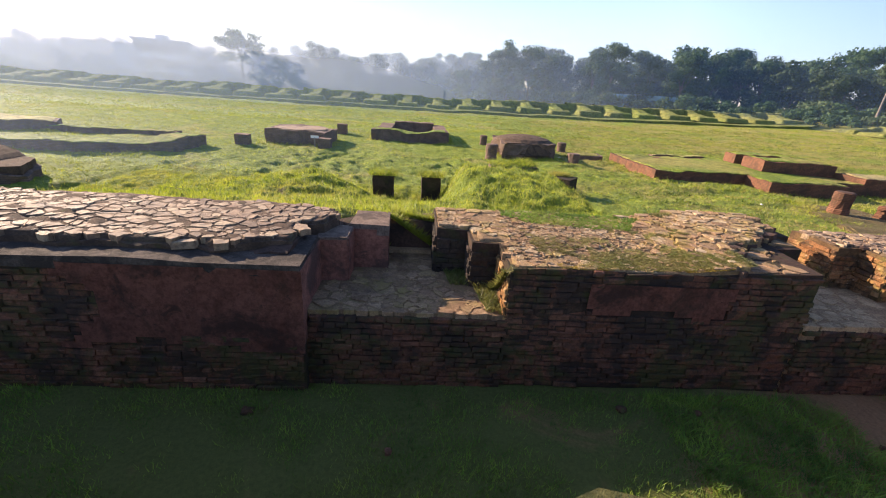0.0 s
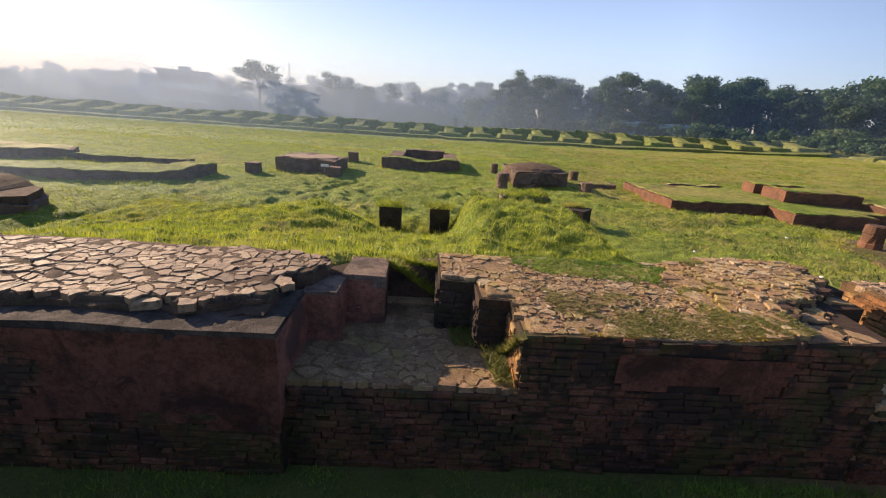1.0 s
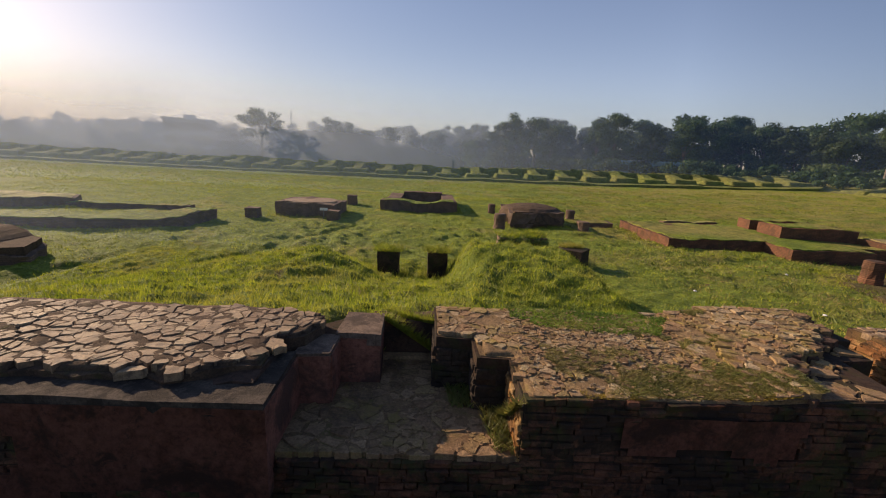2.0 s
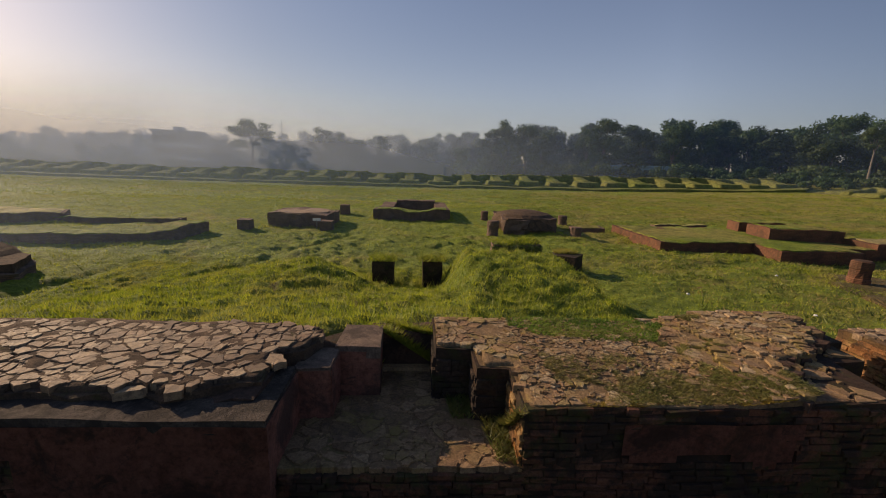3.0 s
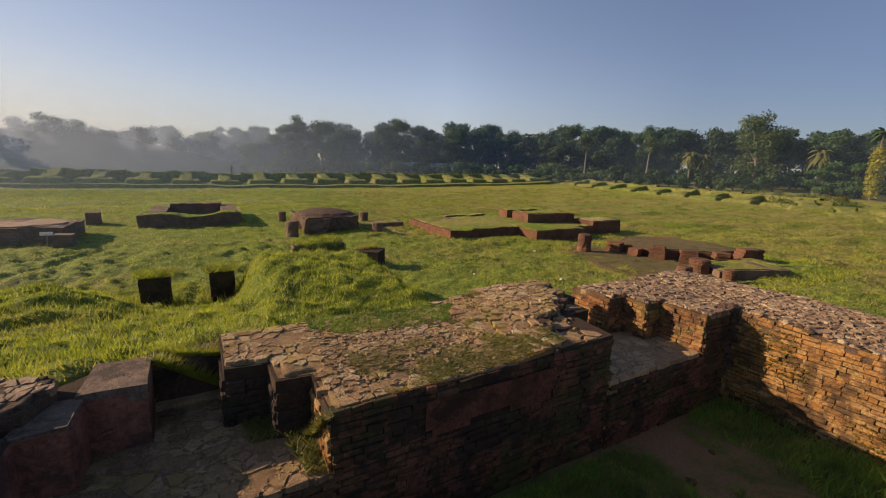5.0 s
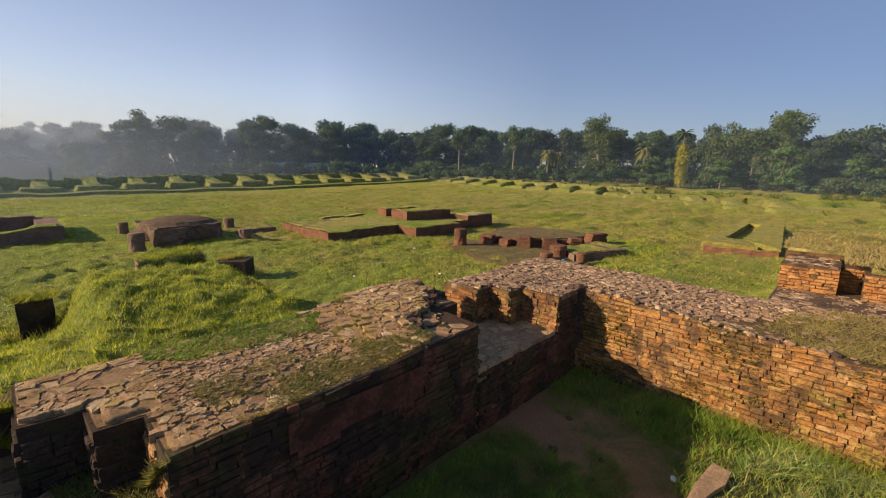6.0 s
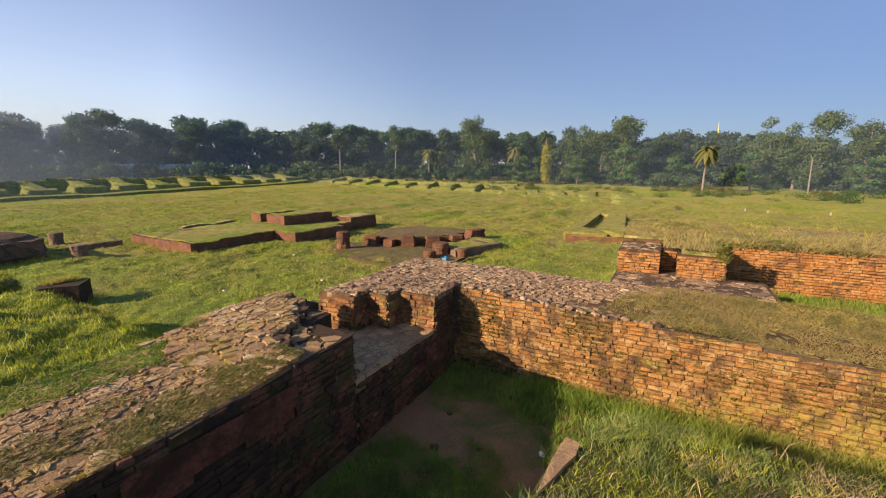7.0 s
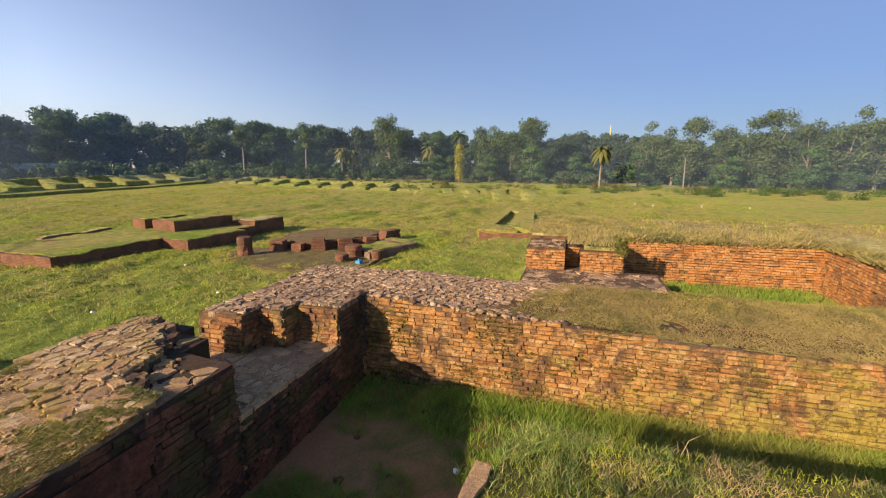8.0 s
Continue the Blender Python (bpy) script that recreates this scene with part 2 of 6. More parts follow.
def grass_ground(name, low, middle, high, dry):
    m, n, l, b = material(name, 0.8, 0.2)
    b.inputs["Sheen Weight"].default_value, b.inputs["Sheen Roughness"].default_value = 0.14, 0.4
    b.inputs["Sheen Tint"].default_value = (0.75, 0.85, 0.25, 1.0)
    p = place(n)
    big = noise_of(n, l, p, 0.13, 7, 0.68, 0.7)
    mid = noise_of(n, l, p, 0.6, 8, 0.72, 0.7)
    tufts = noise_of(n, l, p, 2.6, 6, 0.7, 0.8)
    fine = noise_of(n, l, p, 12.0, 8, 0.78)
    c = ramp(n, l, mid, [(0.3, low), (0.5, middle), (0.7, high)])
    # drier towards the east side of the court
    sep, east, total = n.new("ShaderNodeSeparateXYZ"), n.new("ShaderNodeMapRange"), n.new("ShaderNodeMath")
    l.new(p, sep.inputs[0]), l.new(sep.outputs[0], east.inputs[0])
    for k, v in ((1, 4.0), (2, 30.0), (3, -0.06), (4, 0.06)):
        east.inputs[k].default_value = v
    l.new(big, total.inputs[0]), l.new(east.outputs[0], total.inputs[1])
    c = mix(n, l, step(n, l, total.outputs[0], 0.44, 0.6, 0.85), c, dry)
    c = mix(n, l, 0.9, c, ramp(n, l, tufts, [(0.34, (0.42, 0.48, 0.42)), (0.5, (0.95, 0.95, 0.95)), (0.66, (1.35, 1.3, 1.15))]), "MULTIPLY")
    c = mix(n, l, 0.8, c, ramp(n, l, fine, [(0.3, (0.3, 0.36, 0.3)), (0.7, (1.45, 1.4, 1.3))]), "MULTIPLY")
    spots = noise_of(n, l, p, 0.33, 8, 0.72, 1.2)
    c = mix(n, l, step(n, l, spots, 0.62, 0.70, 0.75), c, (0.17, 0.11, 0.055))
    l.new(c, b.inputs["Base Color"])
    h = mix(n, l, 0.4, tufts, fine)
    bump(n, l, b, h, 1.0, 0.3)
    return m


def soil_ground():
    m, n, l, b = material("shaded_trench_soil", 0.95, 0.15)
    p = place(n)
    mid = noise_of(n, l, p, 1.1, 7, 0.65, 0.8)
    fine = noise_of(n, l, p, 26, 7, 0.75)
    # trodden bare towards the second doorway, grassier elsewhere
    sep, bare, total = n.new("ShaderNodeSeparateXYZ"), n.new("ShaderNodeMapRange"), n.new("ShaderNodeMath")
    l.new(p, sep.inputs[0]), l.new(sep.outputs[0], bare.inputs[0])
    for k, v in ((1, 2.6), (2, 4.4), (3, 0.17), (4, -0.06)):
        bare.inputs[k].default_value = v
    l.new(mid, total.inputs[0]), l.new(bare.outputs[0], total.inputs[1])
    c = mix(n, l, step(n, l, total.outputs[0], 0.34, 0.62), (0.46, 0.25, 0.125), (0.16, 0.18, 0.05))
    c = mix(n, l, 0.6, c, ramp(n, l, fine, [(0.3, (0.5, 0.5, 0.5)), (0.7, (1.3, 1.25, 1.2))]), "MULTIPLY")
    l.new(c, b.inputs["Base Color"])
    bump(n, l, b, fine, 1.0, 0.06)
    return m


def leafy(name, tones, rough=0.7, through=0.25, spread=0.35, size=0.5):
    m, n, l, b = material(name, rough, 0.2)
    p = place(n)
    c = ramp(n, l, n.new("ShaderNodeNewGeometry").outputs["Random Per Island"], [(i / max(1, len(tones) - 1), t) for i, t in enumerate(tones)])
    clump = noise_of(n, l, p, size, 4, 0.6)
    c = mix(n, l, spread * 2, c, ramp(n, l, clump, [(0.3, (0.55, 0.6, 0.55)), (0.7, (1.25, 1.2, 1.1))]), "MULTIPLY")
    l.new(c, b.inputs["Base Color"])
    t = node(n, "ShaderNodeBsdfTranslucent")
    l.new(c, t.inputs["Color"])
    s = node(n, "ShaderNodeMixShader", Fac=through)
    l.new(b.outputs[0], s.inputs[1]), l.new(t.outputs[0], s.inputs[2])
    l.new(s.outputs[0], n["Material Output"].inputs["Surface"])
    return m


def blade_material(name, tones, dry, through=0.45):
    m, n, l, b = material(name, 0.55, 0.3)
    p = place(n)
    c = ramp(n, l, n.new("ShaderNodeNewGeometry").outputs["Random Per Island"], [(i / max(1, len(tones) - 1), t) for i, t in enumerate(tones)])
    c = mix(n, l, 1.0, c, ramp(n, l, noise_of(n, l, p, 2.2, 6, 0.7, 0.6), [(0.36, (0.32, 0.42, 0.4)), (0.62, (1.3, 1.22, 1.1))]), "MULTIPLY")
    c = mix(n, l, step(n, l, noise_of(n, l, p, 0.22, 6, 0.7, 0.8), 0.46, 0.66, 0.75), c, dry)
    l.new(c, b.inputs["Base Color"])
    # a blade arches over, so its shading leans to the sky
    part_up = n.new("ShaderNodeVectorMath")
    part_up.operation = "MULTIPLY_ADD"
    part_up.inputs[1].default_value, part_up.inputs[2].default_value = (1.0, 1.0, 0.6), (0, 0, 0.45)
    l.new(n.new("ShaderNodeNewGeometry").outputs["True Normal"], part_up.inputs[0])
    unit = n.new("ShaderNodeVectorMath")
    unit.operation = "NORMALIZE"
    l.new(part_up.outputs[0], unit.inputs[0])
    l.new(unit.outputs[0], b.inputs["Normal"])
    t = node(n, "ShaderNodeBsdfTranslucent")
    l.new(c, t.inputs["Color"])
    s = node(n, "ShaderNodeMixShader", Fac=through)
    l.new(b.outputs[0], s.inputs[1]), l.new(t.outputs[0], s.inputs[2])
    l.new(s.outputs[0], n["Material Output"].inputs["Surface"])
    return m


GRASS = grass_ground("grass_sward", (0.12, 0.19, 0.022), (0.2, 0.275, 0.034), (0.28, 0.335, 0.052), (0.34, 0.28, 0.09))
MOUND_GRASS = grass_ground("mound_grass", (0.13, 0.17, 0.035), (0.19, 0.23, 0.05), (0.25, 0.28, 0.07), (0.23, 0.23, 0.08))
TURF = grass_ground("dry_turf", (0.33, 0.33, 0.1), (0.48, 0.43, 0.17), (0.58, 0.51, 0.24), (0.46, 0.36, 0.2))
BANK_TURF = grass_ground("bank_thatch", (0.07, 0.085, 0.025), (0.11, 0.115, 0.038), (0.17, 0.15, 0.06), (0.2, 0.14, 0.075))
WALL_TURF = grass_ground("dry_wall_turf", (0.2, 0.18, 0.07), (0.27, 0.24, 0.1), (0.34, 0.3, 0.14), (0.3, 0.23, 0.12))
SOIL = soil_ground()
BLADE = blade_material("grass_blades", [(0.22, 0.32, 0.025), (0.34, 0.41, 0.035), (0.44, 0.45, 0.06), (0.28, 0.38, 0.03)], (0.42, 0.37, 0.09))
BLADE_DRY = blade_material("dry_grass_blades", [(0.22, 0.24, 0.045), (0.36, 0.30, 0.10), (0.42, 0.32, 0.13), (0.28, 0.29, 0.06)], (0.36, 0.27, 0.12))
BLADE_LUSH = blade_material("lush_grass_blades", [(0.12, 0.25, 0.035), (0.19, 0.33, 0.045), (0.28, 0.37, 0.06)], (0.36, 0.36, 0.09))
BANK_GREEN = blade_material("bank_grass_blades", [(0.08, 0.16, 0.04), (0.16, 0.26, 0.06), (0.24, 0.32, 0.09), (0.3, 0.31, 0.11), (0.06, 0.12, 0.03)], (0.24, 0.24, 0.09), 0.25)
STRAW = blade_material("straw_blades", [(0.42, 0.32, 0.16), (0.5, 0.4, 0.22), (0.34, 0.25, 0.12)], (0.4, 0.28, 0.14), 0.25)
COURT_DARK = blade_material("rank_grass_blades", [(0.1, 0.17, 0.025), (0.16, 0.23, 0.035), (0.23, 0.27, 0.05)], (0.24, 0.21, 0.07), 0.3)
WEED = blade_material("low_creeping_weed", [(0.11, 0.17, 0.04), (0.17, 0.22, 0.055), (0.25, 0.24, 0.07)], (0.26, 0.22, 0.06))
WEED_PALE = blade_material("pale_creeping_weed", [(0.22, 0.23, 0.065), (0.33, 0.28, 0.1), (0.17, 0.2, 0.055), (0.38, 0.31, 0.13)], (0.33, 0.26, 0.1), 0.3)
MOSS_GOLD = blade_material("golden_moss", [(0.42, 0.3, 0.03), (0.5, 0.36, 0.05), (0.34, 0.25, 0.04)], (0.4, 0.28, 0.06), 0.3)
MOSS_LEAF = blade_material("moss_tufts", [(0.22, 0.2, 0.04), (0.3, 0.26, 0.06), (0.14, 0.14, 0.035)], (0.26, 0.2, 0.06))
LEAF_DARK = leafy("tree_foliage_dark", [(0.034, 0.06, 0.027), (0.052, 0.088, 0.036), (0.043, 0.074, 0.042)], 0.6, 0.2)
LEAF_BRIGHT = leafy("bright_foliage", [(0.06, 0.13, 0.035), (0.085, 0.165, 0.045), (0.05, 0.11, 0.04)], 0.6, 0.25)
LEAF_MID = leafy("tree_foliage_mid", [(0.042, 0.09, 0.034), (0.066, 0.122, 0.047), (0.052, 0.106, 0.05)], 0.6, 0.25)
LEAF_PALE = leafy("tree_foliage_grey_green", [(0.075, 0.125, 0.05), (0.105, 0.15, 0.065), (0.06, 0.1, 0.042)], 0.6, 0.25)
LEAF_YELLOW = leafy("yellow_climber_foliage", [(0.32, 0.30, 0.03), (0.42, 0.38, 0.04), (0.2, 0.24, 0.03)], 0.6, 0.3)
LEAF_PALM = leafy("palm_frond", [(0.12, 0.14, 0.05), (0.16, 0.165, 0.06), (0.1, 0.12, 0.045)], 0.6, 0.25)
LEAF_RED = leafy("red_flower", [(0.24, 0.07, 0.05), (0.1, 0.12, 0.04), (0.08, 0.12, 0.03)], 0.7, 0.2)


def plain(name, color, rough=0.8, metal=0.0, grain=0.25, scale=8.0):
    m, n, l, b = material(name, rough, 0.3)
    b.inputs["Metallic"].default_value = metal
    f = noise_of(n, l, place(n), scale, 6, 0.65)
    lo, hi = tuple(c * (1 - grain) for c in color), tuple(min(1, c * (1 + grain)) for c in color)
    l.new(ramp(n, l, f, [(0.3, lo), (0.7, hi)]), b.inputs["Base Color"])
    bump(n, l, b, f, 0.3, 0.01)
    return m


APRON_SOIL = grass_ground("trodden_earth", (0.13, 0.085, 0.055), (0.17, 0.11, 0.07), (0.2, 0.135, 0.08), (0.15, 0.12, 0.05))
STONE_GREY = plain("grey_stone", (0.33, 0.31, 0.28), 0.9, 0, 0.2, 6)
BARK = plain("bark", (0.13, 0.10, 0.075), 0.95, 0, 0.4, 3.0)
BARK_PALE = plain("pale_bark", (0.22, 0.19, 0.155), 0.9, 0, 0.3, 3.0)
CONCRETE = plain("stained_concrete_wall", (0.68, 0.66, 0.62), 0.9, 0, 0.15, 0.6)
WINDOW_DARK = plain("dark_window", (0.05, 0.055, 0.06), 0.3, 0, 0.2, 1.0)
GOLD = plain("gilded_spire", (0.6, 0.42, 0.14), 0.5, 0.4, 0.1, 2.0)
WHITE = plain("white_paint", (0.75, 0.75, 0.73), 0.7, 0, 0.08, 2.0)
BLUE_SHEET = plain("blue_roof_sheet", (0.25, 0.42, 0.5), 0.5, 0, 0.15, 0.5)
BLUE_PLASTIC = plain("blue_plastic", (0.05, 0.28, 0.5), 0.4, 0, 0.1, 20)
STEEL = plain("grey_steel", (0.2, 0.2, 0.2), 0.5, 0.6, 0.2, 4)


# ---- builders ----
def mesh_of(name, bm, mat):
    me = bpy.data.meshes.new(name)
    bm.to_mesh(me)
    bm.free()
    if mat:
        me.materials.append(mat)
    return me


def part(name, bm, mat, parent, label=""):
    ob = new(name, mesh_of(name, bm, mat))
    ob.parent = parent
    if label:
        ob["label"] = label
    return ob


def thing(name, at, label, category, group="", kind=""):
    e = new(name)
    e.empty_display_size = 0.2
    e.matrix_world = at if isinstance(at, Matrix) else Matrix.Translation(at)
    return tagged(e, label, category, group, kind)


def raw(name, verts, faces, mat, parent=None, smooth=False):
    me = bpy.data.meshes.new(name)
    me.from_pydata(verts, [], faces)
    me.materials.append(mat)
    if smooth:
        me.polygons.foreach_set("use_smooth", [True] * len(me.polygons))
    ob = new(name, me)
    ob.parent = parent
    return ob


def smooth01(a, b, v):
    u = min(1.0, max(0.0, (v - a) / (b - a)))
    return u * u * (3 - 2 * u)


def prism(bm, poly, z0, z1, rough=0.0, cut=0.35, top=None):
    """A block with an upright outline; its sides and top are cut finely enough to be worn by noise. top(x, y): own height of the top."""
    pts = []
    for i, (x, y) in enumerate(poly):
        x2, y2 = poly[(i + 1) % len(poly)]
        k = max(1, int(math.hypot(x2 - x, y2 - y) / cut)) if rough else 1
        pts += [(x + (x2 - x) * j / k, y + (y2 - y) * j / k) for j in range(k)]
    levels = max(1, int((z1 - z0) / cut)) if rough else 1
    rings = []
    cx, cy = sum(p[0] for p in pts) / len(pts), sum(p[1] for p in pts) / len(pts)
    for k in range(levels + 1):
        ring = []
        for x, y in pts:
            zt = top(x, y) if top else z1
            z = z0 + (zt - z0) * k / levels
            v = Vector((x, y, z))
            if rough:
                v += rough * Vector((noise.noise(v * 2.1), noise.noise(v * 2.1 + Vector((9, 3, 1))), 0.8 * noise.noise(v * 1.7 + Vector((4, 8, 2))) if k == levels else 0))
            ring.append(bm.verts.new(v))
        rings.append(ring)
    n = len(pts)
    for a, b in zip(rings, rings[1:]):
        for i in range(n):
            bm.faces.new((a[i], a[(i + 1) % n], b[(i + 1) % n], b[i]))
    bm.faces.new(list(reversed(rings[0])))
    f = bm.faces.new(rings[-1])
    f.normal_update()
    bmesh.ops.triangulate(bm, faces=[f])
    bm.normal_update()
    return bm


def lathe(bm, profile, sides=16, rough=0.0, at=(0, 0, 0), seed=0):
    rings = []
    for r, z in profile:
        ring = []
        for i in range(sides):
            a = 2 * math.pi * i / sides
            k = 1 + rough * noise.noise(Vector((3 * math.cos(a), 3 * math.sin(a), 4 * z + seed)))
            ring.append(bm.verts.new((at[0] + r * k * math.cos(a), at[1] + r * k * math.sin(a), at[2] + z)))
        rings.append(ring)
    for a, b in zip(rings, rings[1:]):
        for i in range(sides):
            bm.faces.new((a[i], a[(i + 1) % sides], b[(i + 1) % sides], b[i]))
    bm.faces.new(list(reversed(rings[0])))
    bm.faces.new(rings[-1])
    return bm


# ---- ground ----
COURT = -0.7
# two worn tracks across the court, as lines
# buried wall lines in the east of the court
LEDGES = [(25.5, 14.5, 40.0, 9.0), (28.0, 21.0, 47.0, 13.0), (22.0, 29.0, 44.0, 24.5), (36.0, 4.0, 50.0, 0.5), (30.0, -2.5, 48.0, -8.0)]
RUTS = [(-10.2, 6.5, -9.3, 13.4), (-9.3, 13.4, -8.5, 18.0), (-8.2, 8.0, -7.0, 11.3), (-7.0, 11.3, -5.0, 16.4), (-5.0, 16.4, -3.0, 21.5)]


def ground_z(x, y):
    """Height of the ground: sunken court, filled verandah behind the cell wall, trench floor in the cell."""
    far = max(0.0, min(1.35, (x + y - 45) / 88.0))
    z = COURT + 1.5 * far * far
    z += 0.10 * noise.noise(Vector((x * 0.06, y * 0.06, 0.0))) + 0.06 * noise.noise(Vector((x * 0.35, y * 0.35, 2.0))) + 0.075 * noise.noise(Vector((x * 0.9, y * 0.9, 4.0))) + 0.05 * noise.noise(Vector((x * 2.2, y * 2.2, 4.0))) + 0.03 * noise.noise(Vector((x * 4.3, y * 4.3, 7.0)))
    if 20 < x + y < 140:
        # long shallow steps and uneven sward of the far court
        z += 0.27 * smooth01(20, 34, x + y) * (0.7 * noise.noise(Vector((x * 0.11 + 3, y * 0.34, 8.0))) + 0.6 * noise.noise(Vector((x * 0.3, y * 0.8, 9.0))))
    if x > 18:
        for ax, ay, bx, by in LEDGES:
            u = max(0.0, min(1.0, ((x - ax) * (bx - ax) + (y - ay) * (by - ay)) / ((bx - ax) ** 2 + (by - ay) ** 2)))
            d = math.hypot(x - ax - u * (bx - ax), y - ay - u * (by - ay))
            if d < 1.6:
                z += 0.26 * smooth01(1.3, 0.4, d + 0.4 * noise.noise(Vector((x * 0.5, y * 0.5, 3.0))))
    for ax, ay, bx, by in RUTS:
        u = max(0.0, min(1.0, ((x - ax) * (bx - ax) + (y - ay) * (by - ay)) / ((bx - ax) ** 2 + (by - ay) ** 2)))
        d = math.hypot(x - ax - u * (bx - ax), y - ay - u * (by - ay))
        if d < 0.5:
            z -= 0.085 * smooth01(0.42, 0.1, d)
    # verandah fill with its projecting porch: a sunken way between two grassy humps
    if 4.0 < y < 22 and x < 9:
        way = 1.12 + (z - 1.12) * min(1.0, max(0.0, (y - 5.6) / 7.6))
        right = smooth01(1.35, 2.1, x) * smooth01(14.5, 13.0, y + 0.4 * noise.noise(Vector((x * 0.7, y * 0.7, 3.0))))
        left = smooth01(0.1, -2.1, x) * smooth01(-6.8, -1.9, x) * smooth01(14.6, 12.0, y + 0.8 * noise.noise(Vector((x * 0.6, y * 0.6, 1.0))))
        top = 1.04 - 0.54 * smooth01(5.3, 7.0, y) + 0.22 * smooth01(7.6, 11.0, y) - 0.55 * smooth01(11.6, 13.8, y) + 0.06 * max(-1.5, min(1.0, 3.0 - x))
        fill = way + (top - way) * right + max(0.0, 0.46 - 0.03 * (y - 7) - way) * left
        fill += 0.09 * noise.noise(Vector((x * 0.8, y * 0.8, 6.0))) + 0.08 * noise.noise(Vector((x * 1.9, y * 1.9, 1.0))) + 0.05 * noise.noise(Vector((x * 4.1, y * 4.1, 1.0)))
        z = z + (fill - z) * smooth01(5.2 + 0.9 * smooth01(6.4, 9.0, y), 4.72 - 0.5 * smooth01(6.4, 9.0, y), x + 0.08 * noise.noise(Vector((x, y * 0.8, 2.0)))) * smooth01(-10.0, -3.5, x)
    if 4.8 < y < 34 and -22 < x < 32:
        # tussocks
        k = 0.035 + 0.05 * smooth01(16, 11, y) * smooth01(6.5, 4, x)
        z += k * noise.noise(Vector((x * 3.2, y * 3.2, 12.0))) + 0.55 * k * noise.noise(Vector((x * 6.5, y * 6.5, 14.0)))
    if y < 5.56:
        back = 0.3 * smooth01(0.25, 0.4, x) * smooth01(1.15, 1.0, x)
        k = smooth01(5.25 + back - 0.33 * smooth01(0.4, 0.05, x), 4.9 + back - 0.33 * smooth01(0.4, 0.05, x), y) if x < 8.0 else smooth01(3.0, 0.5, y) * smooth01(40, 20, x)
        floor = 0.0 if x < 8.0 else 0.35
        if 4.6 < x < 6.4 and -2.0 < y < 2.2:
            # grass slope from the bank down to the wall's foot
            floor += 0.52 * smooth01(5.9, 4.8, x) * smooth01(-1.4, -0.3, y) * smooth01(1.9, 1.1, y)
        if 3.0 < x < 6.2 and y < 2.6:
            floor -= 0.15 * smooth01(2.5, 1.9, y) * smooth01(3.0, 4.2, x) * smooth01(5.9, 5.2, x) * smooth01(1.35, 1.65, y)
        z = z + (floor - z) * k + (0.02 * noise.noise(Vector((x * 2, y * 2, 5))) if x < 8 else 0)
    return z


def axis(fine_lo, fine_hi, lo, hi, step_fine):
    out = list(np.arange(fine_lo, fine_hi + 1e-6, step_fine))
    s, v = step_fine, fine_hi
    while v < hi:
        s *= 1.055
        v += s
        out.append(v)
    s, v = step_fine, fine_lo
    while v > lo:
        s *= 1.055
        v -= s
        out.insert(0, v)
    return out


def build_ground():
    xs, ys = axis(-9, 20, -2500, 2500, 0.1), axis(2, 22, -2500, 2500, 0.1)
    verts = [(x, y, ground_z(x, y)) for y in ys for x in xs]
    w = len(xs)
    faces = [(j * w + i, j * w + i + 1, (j + 1) * w + i + 1, (j + 1) * w + i) for j in range(len(ys) - 1) for i in range(w - 1)]
    ob = raw("ground", verts, faces, GRASS, None, True)
    ob.data.materials.append(SOIL)
    for poly in ob.data.polygons:
        c = poly.center
        if c.y < 5.0 and -12 < c.x < 6.9 and c.y > -6:
            poly.material_index = 1
    return tagged(ob, "mown green grass court with bare soil in the shaded trench", "ground", "", "structure")


build_ground()


# ---- masonry pieces ----
def clip(poly, a, b, c):
    """Keep the side a*x + b*y <= c of a convex outline."""
    out = []
    for i, p in enumerate(poly):
        q = poly[(i + 1) % len(poly)]
        dp, dq = a * p[0] + b * p[1] - c, a * q[0] + b * q[1] - c
        if dp <= 0:
            out.append(p)
        if dp * dq < 0:
            t = dp / (dp - dq)
            out.append((p[0] + t * (q[0] - p[0]), p[1] + t * (q[1] - p[1])))
    return out


def cells(x0, y0, x1, y1, size, rng, stretch=1.25, keep=None):
    """Outlines of broken paving pieces that fill a rectangle."""
    nx, ny = max(1, int((x1 - x0) / (size * stretch))), max(1, int((y1 - y0) / size))
    sx, sy = (x1 - x0) / nx, (y1 - y0) / ny
    seeds = {}
    for i in range(nx):
        for j in range(ny):
            if rng.random() < 0.2:
                continue
            seeds[i, j] = (x0 + (i + 0.5 + rng.uniform(-0.42, 0.42)) * sx, y0 + (j + 0.5 + rng.uniform(-0.42, 0.42)) * sy)
    for i, j in [k for k in seeds if rng.random() < 0.07]:
        # a few large pieces push their neighbours out
        if (i, j) in seeds:
            for di, dj in ((1, 0), (-1, 0), (0, 1), (0, -1), (1, 1)):
                seeds.pop((i + di, j + dj), None)
    out = []
    for (i, j), p in seeds.items():
        if keep and not keep(*p):
            continue
        poly = [(x0, y0), (x1, y0), (x1, y1), (x0, y1)]
        for di in range(-3, 4):
            for dj in range(-3, 4):
                q = seeds.get((i + di, j + dj))
                if q and (di or dj):
                    a, b = q[0] - p[0], q[1] - p[1]
                    poly = clip(poly, a, b, (q[0] ** 2 + q[1] ** 2 - p[0] ** 2 - p[1] ** 2) / 2)
        if len(poly) > 2:
            out.append((p, poly))
    return out


